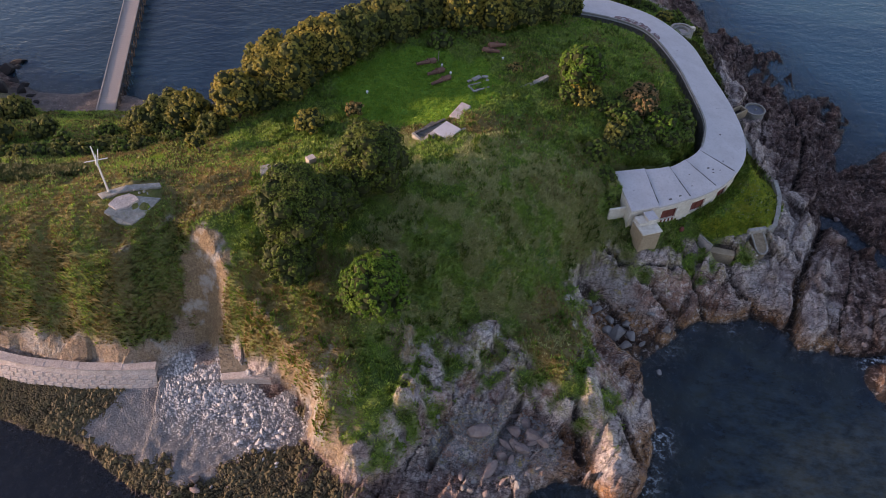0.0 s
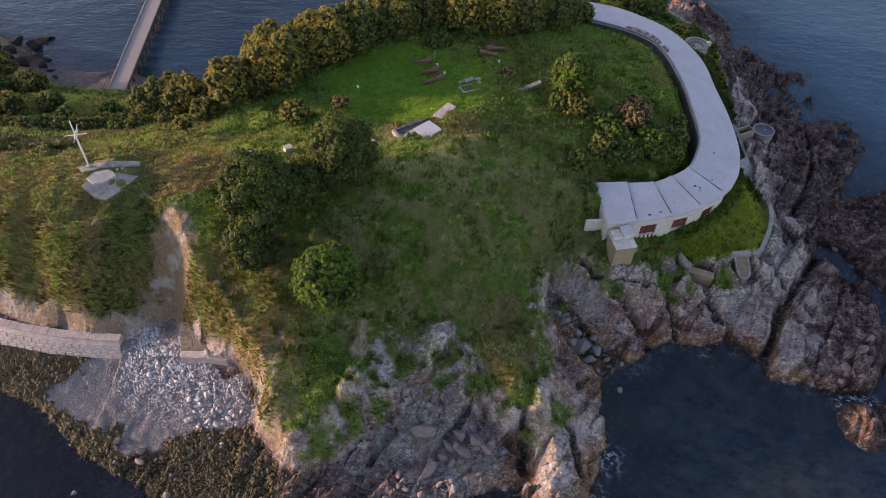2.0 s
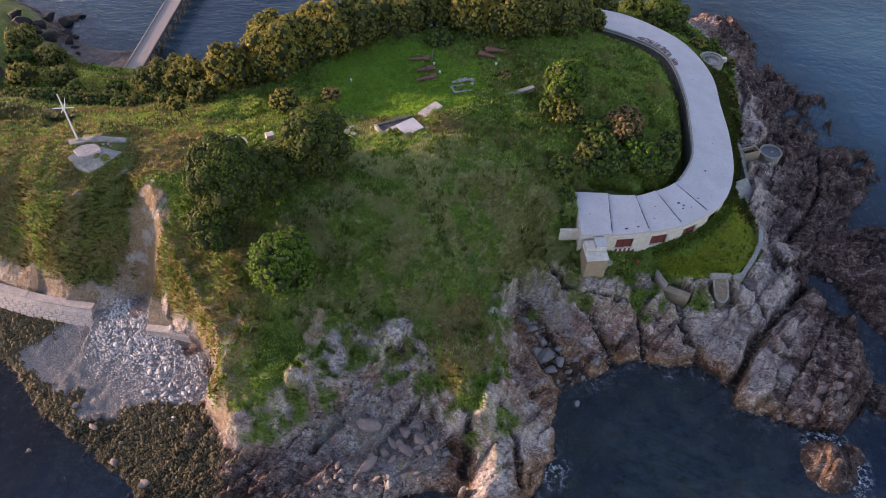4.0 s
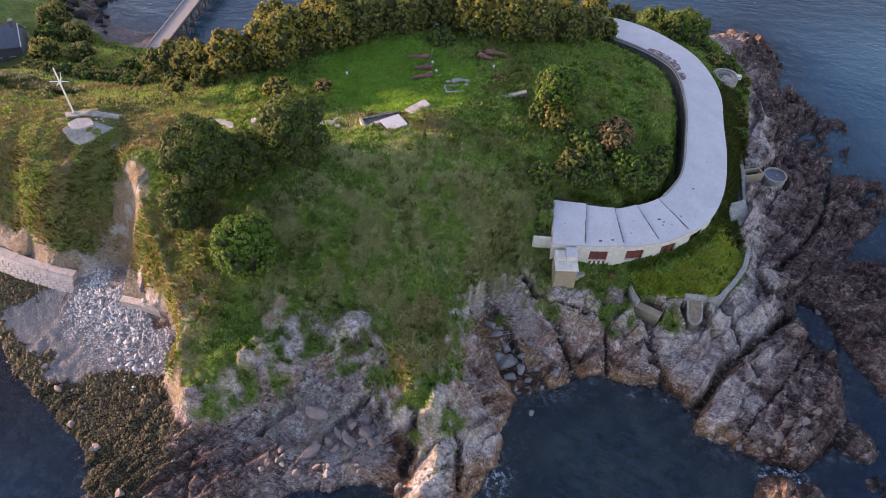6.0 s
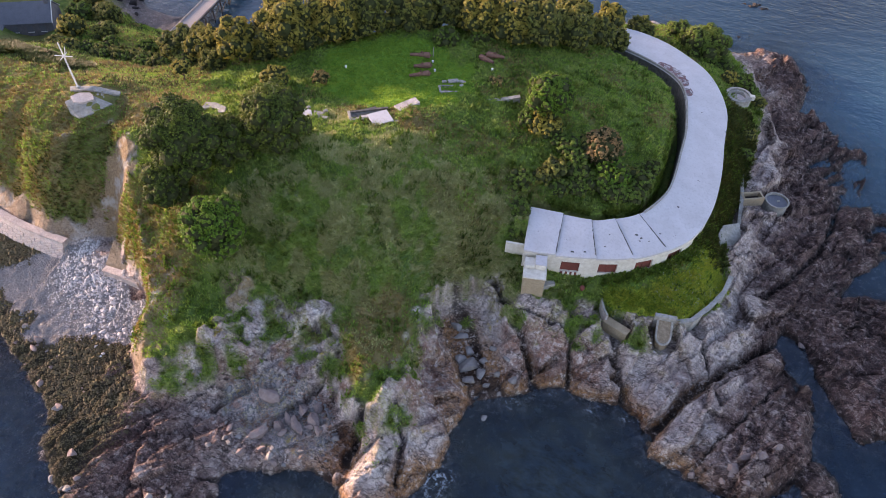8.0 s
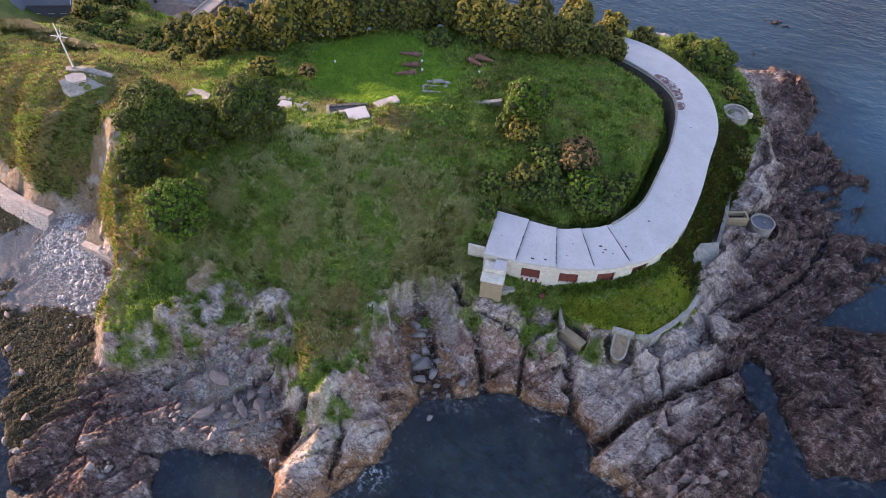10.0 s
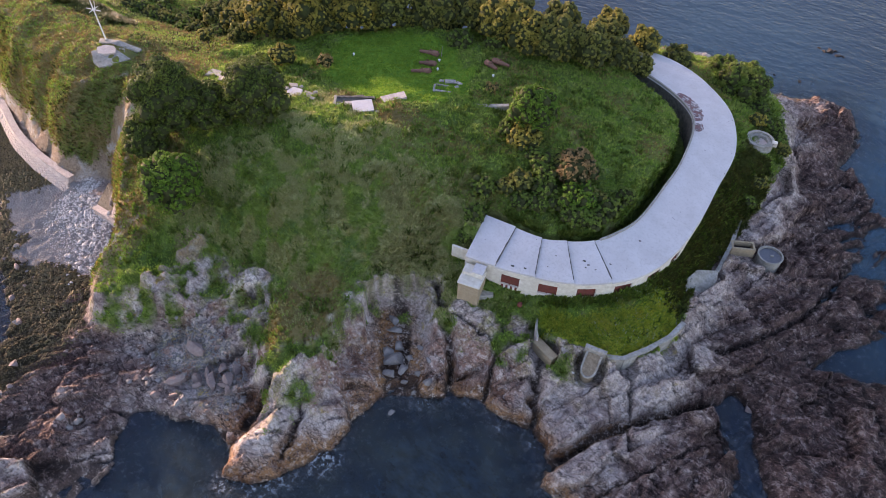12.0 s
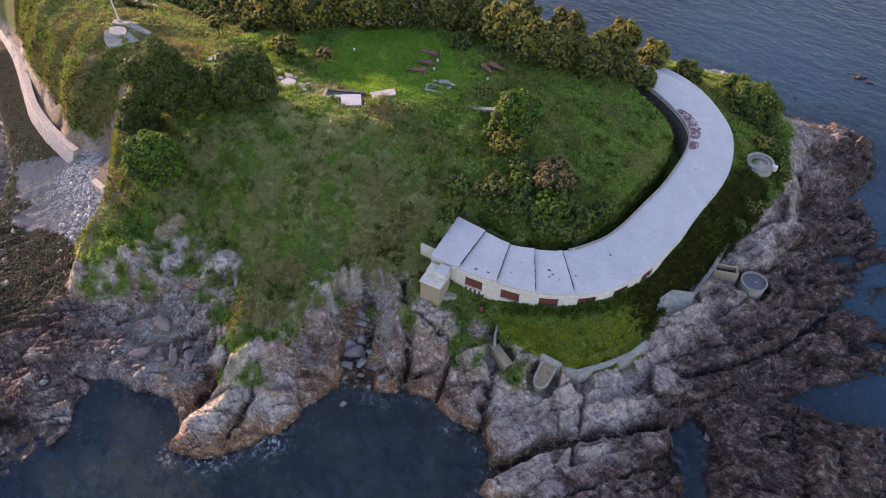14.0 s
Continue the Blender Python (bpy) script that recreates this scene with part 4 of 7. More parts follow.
straw = smooth01(0.47, 0.55, fbm(X / 3.5, Y / 3.5, 5, 87)) * smooth01(60, 70, Y) * smooth01(-22, -8, X) * smooth01(48, 36, X) * (1 - lawn) * 0.8
straw = np.maximum(straw, smooth01(0.42, 0.52, noise_b) * smooth01(1.25, 0.5, np.hypot((X - 20) / 17, (Y - 88) / 11)))
straw *= smooth01(104, 98, Y)
dry = np.maximum(dry, smooth01(1.2, 0.7, np.hypot((X + 36) / 8.5, (Y - 86) / 8) + (noise_b - 0.5) * 0.6))
dry = np.maximum(dry, blur(spur_west.astype(float), 2) * (0.55 + 0.45 * (noise_b > 0.45)))
west_top = smooth01(-33, -40, X) * smooth01(104, 98, Y) * in1
dry = np.maximum(dry, west_top * (0.35 + 0.65 * smooth01(94, 87, Y)) * (0.45 + 0.5 * smooth01(0.40, 0.54, fbm(X / 3.0, Y / 3.0, 4, 97))))
strip_b, _ = to_line(BRACKEN_STRIP, X, Y, False)
dry = np.maximum(dry, smooth01(2.2, 1.0, strip_b + (noise_b - 0.5) * 3))
dry = dry * (1 - lawn)
slopeish = np.clip(np.hypot(*np.gradient(Z, GY, GX)), 0, 4)
earth = np.clip(blur((hollow & (Z > 4.5)).astype(float), 2) + blur(bare.astype(float), 2) * 0.7 + blur(((X < -38) & in1 & ~in2 & ~veg).astype(float), 2) * 0.75 + blur((spur_soft > 0.35 + (noise_b - 0.5)).astype(float), 2) * (Z > 3.5) * 0.75, 0, 1)
weed = np.clip(flat_w * (1 - beach * 1.2) * smooth01(3.3, 2.2, Z + (noise_b - 0.5) * 1.5), 0, 1) * in0 * ~in1
wet = np.clip(smooth01(0.85, 0.1, Z + (noise_b - 0.5) * 1.2) + 0.3 * smooth01(3.0, 0.6, Z + (noise_a - 0.5) * 3) * smooth01(62, 76, X), 0, 1) * (1 - np.clip(cove * 1.8, 0, 0.85))
tone = np.clip(0.5 * v1 + 0.35 * v2 + 0.35 * gval - 0.1, 0, 1)
pale = smooth01(2.2, 4.8, Z + (noise_a - 0.5) * 4) * rockf * (1 - 0.6 * smooth01(72, 84, X))
pale = np.maximum(pale, np.clip(cove * 2.4, 0, 1.0) * smooth01(0.30, 0.44, noise_b))
pale *= (1 - 0.35 * smooth01(36, 48, X)) * (1 - 0.6 * smooth01(106, 112, Y) * (X > 60))
brown = smooth01(1.2, 0.6, np.hypot((X - 32) / 6, (Y - 68) / 12) + (noise_b - 0.5) * 0.8)
brown = np.maximum(brown, smooth01(1.2, 0.6, np.hypot((X - 47) / 10, (Y - 78) / 6) + (noise_b - 0.5) * 0.8))
scree = smooth01(1.15, 0.8, np.hypot((X - 8) / 16, (Y - 54) / 11))
brown = np.maximum(brown, 0.9 * scree * smooth01(0.50, 0.57, fbm(X / 3.4, Y / 2.6, 4, 103)) * smooth01(10.5, 7.0, Z))
brown = np.maximum(brown, smooth01(1.2, 0.6, np.hypot((X + 12) / 9, (Y - 44) / 7) + (noise_b - 0.5) * 0.8) * 0.4) * rockf
tidal = smooth01(72, 84, X + (noise_b - 0.5) * 16 + (noise_a - 0.5) * 14 + 0.12 * np.maximum(0, Y - 105)) * smooth01(6.5, 4.0, Z + (noise_b - 0.5) * 3)
tidal = np.maximum(tidal, np.maximum(smooth01(-6, -14, X + (noise_b - 0.5) * 10), smooth01(12, 2, X + (noise_b - 0.5) * 8) * smooth01(45, 39, Y)) * smooth01(4.8, 2.8, Z + (noise_a - 0.5) * 2) * 0.9)
ochre = smooth01(3.4, 1.2, Z + (noise_a - 0.5) * 2.4) * smooth01(14, 24, X) * (1 - np.clip(cove * 2.2, 0, 0.8))
# dark joint lines, plus the painted shade of the clefts
crack = np.clip(0.7 * smooth01(0.035, 0.008, e1) * open2 + 0.6 * smooth01(0.2, 0.05, e2) * open2 + 0.5 * smooth01(0.13, 0.02, e3) * open3 + cleft_shade, 0, 1) * (1 - beach)
slope_scrub = smooth01(9.0, 6.5, d_out + (noise_b - 0.5) * 4) * smooth01(60, 62.5, X) * smooth01(106, 112, Y) * in1 * vegf * smooth01(3.2, 4.6, np.hypot(X - 62.5, Y - 157.9))
lichen = smooth01(4.0, 6.0, Z + (noise_a - 0.5) * 3) * smooth01(0.43, 0.54, fbm(X / 1.8, Y / 1.8, 5, 93)) * rockf * smooth01(70, 60, X) * (X > -14)
lichen = np.maximum(lichen, np.clip(cove * 2.0, 0, 0.9) * smooth01(0.46, 0.56, fbm(X / 1.5, Y / 1.5, 5, 95)))


def grid_mesh(name, V, mat, masks, smooth=True):
    ny, nx = X.shape if V is None else V[0].shape
    co = np.stack([a.ravel() for a in V], 1)
    i = (np.arange(ny - 1)[:, None] * nx + np.arange(nx - 1)[None, :]).ravel()
    faces = np.stack([i, i + 1, i + nx + 1, i + nx], 1)
    me = big_mesh(name, co, faces, mat, smooth)
    for k, arr in masks.items():
        a = me.attributes.new(k, "FLOAT", "POINT")
        a.data.foreach_set("value", np.clip(arr, -50, 50).astype(np.float32).ravel())
    flat = me_flat if name == "ground" else None
    if flat is not None:
        q = (flat[:-1, :-1] < 0.5).ravel()
        me.polygons.foreach_set("use_smooth", ~q)
    return me


me_flat = np.clip(vegf + beach * 1.0, 0, 1)
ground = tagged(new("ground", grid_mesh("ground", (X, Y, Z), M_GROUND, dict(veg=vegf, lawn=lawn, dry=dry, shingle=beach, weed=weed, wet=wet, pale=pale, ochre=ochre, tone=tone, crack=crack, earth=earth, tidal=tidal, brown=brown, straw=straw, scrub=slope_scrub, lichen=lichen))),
                "rocky island with rough grass, jointed cliffs and shingle", "ground", kind="structure")


def ground_z(x, y):
    i = min(max(int(np.searchsorted(GX, x)) - 1, 0), len(GX) - 2)
    j = min(max(int(np.searchsorted(GY, y)) - 1, 0), len(GY) - 2)
    a = (x - GX[i]) / (GX[i + 1] - GX[i])
    b = (y - GY[j]) / (GY[j + 1] - GY[j])
    a, b = min(max(a, 0), 1), min(max(b, 0), 1)
    return float((Z[j, i] * (1 - a) + Z[j, i + 1] * a) * (1 - b) + (Z[j + 1, i] * (1 - a) + Z[j + 1, i + 1] * a) * b)


def make_sea():
    sx = axis([(-3000, -600, 400), (-600, -160, 40), (-160, 130, 1.5), (130, 600, 40), (600, 3000, 400)])
    sy = axis([(-800, -100, 100), (-100, 10, 10), (10, 230, 1.5), (230, 600, 40), (600, 4000, 400)])
    SX, SY = np.meshgrid(sx, sy)
    ii = np.clip(np.searchsorted(GX, SX) - 1, 0, len(GX) - 1)
    jj = np.clip(np.searchsorted(GY, SY) - 1, 0, len(GY) - 1)
    d = -Z[jj, ii]
    off = (SX < GX[0]) | (SX > GX[-1]) | (SY < GY[0]) | (SY > GY[-1])
    d = np.where(off, 8.0, np.maximum(d, 0.0))
    dist, _ = to_line(SHORE, SX, SY)
    lagoon = smooth01(60, 10, np.hypot(SX + 62, (SY - 150) * 1.0)) * 0.45 + smooth01(26, 4, dist) * 0.25 * smooth01(100, 150, SY)
    lagoon = np.maximum(lagoon, smooth01(50, 10, np.hypot(SX - 40, SY - 215)) * 0.6)
    lagoon = np.maximum(lagoon, smooth01(78, 25, np.hypot(SX - 126, (SY - 178) * 1.0)) * 1.6)
    lagoon = np.maximum(lagoon, smooth01(60, 15, np.hypot(SX + 125, SY - 190)) * 0.8)
    bay = smooth01(42, 24, np.hypot(SX - 48, SY - 46))
    foam = smooth01(2.6, 0.3, dist) * 0.28 * smooth01(20, 32, SX) * smooth01(120, 95, SY)
    for fx, fy, fr_, fk in ((34, 45, 6, 0.9), (38, 52, 4, 1.0), (29, 40, 3, 0.7), (82, 62, 5, 1.0), (93, 75, 4.5, 1.0), (62, 76, 2.5, 0.8), (44, 69, 3, 0.6), (56, 74.5, 2, 0.8)):
        foam = np.maximum(foam, smooth01(fr_, fr_ * 0.3, np.hypot(SX - fx, SY - fy)) * smooth01(4.5, 0.5, dist) * fk)
    ring = np.abs(np.hypot(SX - 80.4, SY - 63.2) - 4.6)
    foam = np.maximum(foam, smooth01(2.6, 0.3, ring) * smooth01(79, 83, SX + (SY - 63)) * 1.2)
    me = grid_mesh("water", (SX, SY, SX * 0.0), M_SEA, dict(depth=d, lagoon=lagoon * 0.45, foam=foam, bay=bay, kelp=smooth01(34, 14, np.hypot(SX + 58, SY - 40)) * 0.9))
    return tagged(new("water", me), "dark blue rippled sea with pale shallows", "sea", kind="structure")


make_sea()
seabed = tagged(mesh_ob("seabed", [(-3000, -800, -9), (3000, -800, -9), (3000, 4000, -9), (-3000, 4000, -9)], [(0, 1, 2, 3)], M_DARKROCK), "dark sea floor", "seabed", kind="structure")

# ---------------------------------------------------------------- casemates
def arc(points):
    s = [0.0]
    for a, b in zip(points, points[1:]):
        s.append(s[-1] + (b - a).length)
    return s


S_OUT, S_IN = arc(OUTER), arc(INNER)


def at_arc(points, lens, s):
    s = min(max(s, 0), lens[-1] - 1e-6)
    i = max(k for k in range(len(lens)) if lens[k] <= s)
    i = min(i, len(points) - 2)
    t = (s - lens[i]) / max(lens[i + 1] - lens[i], 1e-9)
    return points[i].lerp(points[i + 1], t)


def out_pt(s, inset=0.0):
    p, q = at_arc(OUTER, S_OUT, s - 0.4), at_arc(OUTER, S_OUT, s + 0.4)
    t = (q - p).normalized()
    n = Vector((-t.y, t.x, 0))
    return at_arc(OUTER, S_OUT, s) + n * inset


def strip_bm(s0, s1, in0_, in1_, z0, z1, bm=None, step=1.2):
    """A piece of wall along the outer edge, between two insets and two heights."""
    n = max(1, int((s1 - s0) / step))
    bm = bm or bmesh.new()
    rings = []
    for k in range(n + 1):
        s = s0 + (s1 - s0) * k / n
        a, b = out_pt(s, in0_), out_pt(s, in1_)
        rings.append([bm.verts.new((a.x, a.y, z0)), bm.verts.new((b.x, b.y, z0)), bm.verts.new((b.x, b.y, z1)), bm.verts.new((a.x, a.y, z1))])
    for p, q in zip(rings, rings[1:]):
        for i in range(4):
            bm.faces.new((p[i], q[i], q[(i + 1) % 4], p[(i + 1) % 4]))
    bm.faces.new(rings[0])
    bm.faces.new(rings[-1][::-1])
    return bm


def casemates():
    block = tagged(new("casemate_battery"), "curved white-roofed coastal battery with red port shutters", "fort building")
    first, pitch, half = 8.2, 6.45, 1.6
    ports = [first + pitch * k for k in range(6)]
    z_sill, z_head, z_top, z_base = 11.45, 13.85, ROOF_OUT - 0.25, 7.6
    prev = 0.0
    for s in ports + [None]:
        end = s - half if s else S_OUT[-1]
        part("wall_pier", strip_bm(prev, end, 0.0, 0.9, z_base, z_top), M_WHITE, block)
        if s is None:
            break
        part("wall_lintel", strip_bm(end, s + half, 0.002, 0.9, z_head, z_top), M_WHITE, block)
        part("wall_sill", strip_bm(end, s + half, 0.002, 0.9, z_base, z_sill), M_WHITE, block)
        sh = part("port_shutter", strip_bm(end, s + half, 0.38, 0.46, z_sill, z_head), M_RED, block, "faded red iron port shutter")
        part("shutter_frame", strip_bm(end, s + half, 0.25, 0.38, z_head - 0.22, z_head - 0.01), M_RED, sh)
        for a in (end + 0.02, s - 0.09, s + half - 0.2):
            part("shutter_bar", strip_bm(a, a + 0.18, 0.26, 0.38, z_sill + 0.01, z_head - 0.23), M_RED, sh)
        prev = s + half
    # roof: four stepped bays, then one long sheet
    seams_out = [0.0, 5.4, 12.2, 18.7, 25.2]
    seams_in = [0.0, 5.9, 10.8, 15.0, 19.7]

    def roof_sheet(name, a0, a1, b0, b1, lift0, lift1, n, label=""):
        bm = bmesh.new()
        rows = []
        for k in range(n + 1):
            t = k / n
            lift = lift0 + (lift1 - lift0) * t
            o = at_arc(OUTER, S_OUT, a0 + (a1 - a0) * t)
            i = at_arc(INNER, S_IN, b0 + (b1 - b0) * t)
            w = (i - o).normalized()
            o2, i2 = o + w * 0.35, i - w * 0.1
            o3 = o - w * 0.12
            rows.append([bm.verts.new((*o3.xy, ROOF_OUT - 0.55 + lift)), bm.verts.new((*o3.xy, ROOF_OUT - 0.2 + lift)), bm.verts.new((*o2.xy, ROOF_OUT + lift)),
                         bm.verts.new((*i2.xy, ROOF_IN + lift)), bm.verts.new((*i2.xy, ROOF_IN - 0.5 + lift))])
        for p, q in zip(rows, rows[1:]):
            for j in range(5):
                bm.faces.new((p[j], p[(j + 1) % 5], q[(j + 1) % 5], q[j]))
        bm.faces.new(rows[0][::-1])
        bm.faces.new(rows[-1])
        return part(name, bm, M_ROOF, block, label)
    for k in range(4):
        roof_sheet("roof_bay", seams_out[k] + 0.02, seams_out[k + 1] - 0.05, seams_in[k] + 0.02, seams_in[k + 1] - 0.05, 0.14 - 0.03 * k, 0.42 - 0.08 * k, 4, "pale grey-white sloping roof slab")
    roof_sheet("roof", seams_out[4], S_OUT[-1], seams_in[4], S_IN[-1], 0.0, 0.0, 120, "long curved pale grey-white roof")
    # open joints between the bays
    jr = random.Random(12)
    for k in range(1, 5):
        o, i = at_arc(OUTER, S_OUT, seams_out[k]), at_arc(INNER, S_IN, seams_in[k])
        w = (i - o).normalized()
        n = Vector((-w.y, w.x, 0))
        bm = bmesh.new()
        rows = []
        for j in range(15):
            t = 0.05 + 0.92 * j / 14
            p = o.lerp(i, t) + n * 0.05
            h = ROOF_OUT + (ROOF_IN - ROOF_OUT) * t + 0.05
            wd = 0.04 + 0.07 * jr.random()
            rows.append([bm.verts.new((p.x - n.x * wd, p.y - n.y * wd, h)), bm.verts.new((p.x + n.x * wd, p.y + n.y * wd, h)),
                         bm.verts.new((p.x + n.x * wd, p.y + n.y * wd, h + 0.42 - 0.07 * k)), bm.verts.new((p.x - n.x * wd, p.y - n.y * wd, h + 0.42 - 0.07 * k))])
        for p, q in zip(rows, rows[1:]):
            for j in range(4):
                bm.faces.new((p[j], p[(j + 1) % 4], q[(j + 1) % 4], q[j]))
        part("roof_joint", bm, M_JOINT_SHADE, block, "dark weedy joint between roof slabs")
    # holes and loose patches in the roof slabs
    for k, fa, w, size, turn in ((3, 0.42, 0.52, 0.5, 20), (3, 0.50, 0.42, 0.38, 40), (3, 0.40, 0.36, 0.3, 5), (3, 0.66, 0.30, 0.25, 60), (2, 0.55, 0.60, 0.22, 10),
                                 (1, 0.40, 0.10, 0.5, 18), (1, 0.72, 0.12, 0.4, 18), (2, 0.30, 0.30, 0.2, 30), (0, 0.35, 0.45, 0.16, 0)):
        o = at_arc(OUTER, S_OUT, seams_out[k] + (seams_out[k + 1] - seams_out[k]) * fa)
        i = at_arc(INNER, S_IN, seams_in[k] + (seams_in[k + 1] - seams_in[k]) * fa)
        q = o.lerp(i, w)
        lift = (0.14 - 0.03 * k) + (0.28 - 0.05 * k) * fa
        part("roof_hole", box_bm(size * 1.1, size * 0.5, 0.14, pose(q.x, q.y, ROOF_OUT + (ROOF_IN - ROOF_OUT) * w + lift - 0.1, 9, 0, turn)), M_JOINT_SHADE, block, "dark hole in the roof skin")
    # painted rails below the first port
    for k in range(7):
        a0 = first - half + 0.2 + 0.4 * k
        part("rail_board", strip_bm(a0, a0 + 0.36, -0.06, -0.01, 10.35, z_sill - 0.05, None, 0.3), (M_RED, M_WPAINT)[k % 2], block, "red and white painted board")
    # back wall on the ditch, the ditch's shade put into its colour
    bm = bmesh.new()
    prev_v = None
    for k in range(0, len(INNER), 3):
        p = INNER[k]
        q = INNER[min(k + 1, len(INNER) - 1)] if k + 1 < len(INNER) else p
        t = (q - INNER[max(k - 1, 0)]).normalized()
        n = Vector((-t.y, t.x, 0)) * -0.5
        cur = [bm.verts.new((p.x, p.y, 8)), bm.verts.new((p.x + n.x, p.y + n.y, 8)), bm.verts.new((p.x + n.x, p.y + n.y, ROOF_IN - 0.45)), bm.verts.new((p.x, p.y, ROOF_IN - 0.45))]
        if prev_v:
            for i in range(4):
                bm.faces.new((prev_v[i], cur[i], cur[(i + 1) % 4], prev_v[(i + 1) % 4]))
        prev_v = cur
    part("back_wall", bm, M_JOINT_SHADE, block, "concrete back wall above a ditch, darkened as in shade")
    # kerb along the inner roof edge of the long sheet
    bm = bmesh.new()
    prev_v = None
    for s in np.arange(seams_in[4] + 1, S_IN[-1] - 3, 1.0):
        p, q = at_arc(INNER, S_IN, s), at_arc(INNER, S_IN, s + 0.5)
        t = (q - p).normalized()
        n = Vector((-t.y, t.x, 0))
        a, b = p - n * 0.05, p - n * 0.4
        z = ROOF_IN - 0.02
        cur = [bm.verts.new((a.x, a.y, z - 0.1)), bm.verts.new((b.x, b.y, z - 0.1)), bm.verts.new((b.x, b.y, z + 0.28)), bm.verts.new((a.x, a.y, z + 0.28))]
        if prev_v:
            for i in range(4):
                bm.faces.new((prev_v[i], cur[i], cur[(i + 1) % 4], prev_v[(i + 1) % 4]))
        prev_v = cur
    part("roof_kerb", bm, M_CONC, block)
    # end wall
    a, b = OUTER[0], INNER[0]
    d = (b - a).normalized()
    n = Vector((d.y, -d.x, 0)) * 0.35
    part("end_wall", prism_bm([(a.x - n.x * 0.2, a.y - n.y * 0.2), (b.x - n.x * 0.2, b.y - n.y * 0.2), (b.x + n.x, b.y + n.y), (a.x + n.x, a.y + n.y)], 8, [ROOF_OUT - 0.2, ROOF_IN - 0.3, ROOF_IN - 0.3, ROOF_OUT - 0.2]), M_WHITE, block)
    return block


casemates()

# ---------------------------------------------------------------- trees and shrubs
RNG = np.random.default_rng(4)


def unit(n):
    v = RNG.normal(size=(n, 3))
    return v / np.linalg.norm(v, axis=1)[:, None]


def leaf_cloud(centres, normals, spread, leaf, per):
    """Many small leaf blades round clump centres; each blade is a bent quad."""
    n = len(centres) * per
    c = np.repeat(centres, per, 0)
    nn = np.repeat(normals, per, 0)
    d = unit(n)
    d = np.where((np.sum(d * nn, 1) < -0.1)[:, None], -d, d)
    p = c + d * spread[np.repeat(np.arange(len(centres)), per)][:, None] * RNG.uniform(0.75, 1.05, (n, 1))
    up = d * 0.9 + nn * 0.5 + unit(n) * 0.55
    up /= np.linalg.norm(up, axis=1)[:, None]
    t = np.cross(up, unit(n))
    t /= np.linalg.norm(t, axis=1)[:, None] + 1e-9
    b = np.cross(up, t)
    s = leaf * RNG.uniform(0.6, 1.25, (n, 1))
    v = np.stack([p - t * s * 0.5, p - b * s * 0.32 - up * s * 0.1, p + t * s * 0.6, p + b * s * 0.32 - up * s * 0.1], 1).reshape(-1, 3)
    f = np.arange(n * 4).reshape(-1, 4)
    return v, f


def crown_mesh(lobes, leaf, per, clumps, mat):
    """lobes: (x, y, z, rx, ry, rz). Clumps of leaves cover the lobes' outsides."""
    cs, ns, sp = [], [], []
    L = np.array(lobes, float)
    for i, (x, y, z, a, b, c) in enumerate(L):
        k = int(clumps * (a * b + a * c + b * c) / 3)
        d = unit(k)
        d[:, 2] = np.where(d[:, 2] < -0.55, -d[:, 2], d[:, 2])
        q = np.array([x, y, z]) + d * np.array([a, b, c]) * RNG.uniform(0.84, 1.05, (k, 1))
        keep = np.ones(k, bool)
        for j, M in enumerate(L):
            if j != i:
                keep &= np.sum(((q - M[:3]) / (M[3:] * 0.86)) ** 2, 1) > 1
        cs.append(q[keep])
        ns.append(d[keep])
        sp.append(np.full(keep.sum(), max(0.12 * (a * b * c) ** (1 / 3), 0.26)) * RNG.uniform(0.7, 1.3, keep.sum()))
    v, f = leaf_cloud(np.concatenate(cs), np.concatenate(ns), np.maximum(np.concatenate(sp), leaf * 0.8), leaf, per)
    # core lobes close the gaps; the crown's inner shade is their dark colour
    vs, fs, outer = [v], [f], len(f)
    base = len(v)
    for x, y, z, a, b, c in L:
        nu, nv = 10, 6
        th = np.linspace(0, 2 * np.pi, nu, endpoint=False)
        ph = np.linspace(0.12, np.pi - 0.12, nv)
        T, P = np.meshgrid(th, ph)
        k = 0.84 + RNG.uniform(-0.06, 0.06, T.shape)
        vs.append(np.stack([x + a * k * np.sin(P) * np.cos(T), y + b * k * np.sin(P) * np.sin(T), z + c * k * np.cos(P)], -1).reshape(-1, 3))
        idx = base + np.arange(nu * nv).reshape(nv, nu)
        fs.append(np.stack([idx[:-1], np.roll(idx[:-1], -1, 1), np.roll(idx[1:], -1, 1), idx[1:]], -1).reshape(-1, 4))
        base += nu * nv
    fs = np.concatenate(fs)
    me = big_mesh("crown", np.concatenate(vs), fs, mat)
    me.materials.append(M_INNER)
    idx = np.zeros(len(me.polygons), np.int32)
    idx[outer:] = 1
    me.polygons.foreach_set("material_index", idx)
    return me


def tube(bm, pts, radii, n=7):
    prev = None
    for k, (p, r) in enumerate(zip(pts, radii)):
        t = (Vector(pts[min(k + 1, len(pts) - 1)]) - Vector(pts[max(k - 1, 0)])).normalized()
        u = t.orthogonal().normalized()
        w = t.cross(u)
        ring = [bm.verts.new(Vector(p) + (u * math.cos(2 * math.pi * i / n) + w * math.sin(2 * math.pi * i / n)) * r) for i in range(n)]
        if prev:
            for i in range(n):
                bm.faces.new((prev[i], prev[(i + 1) % n], ring[(i + 1) % n], ring[i]))
        prev = ring
    bm.faces.new(prev)


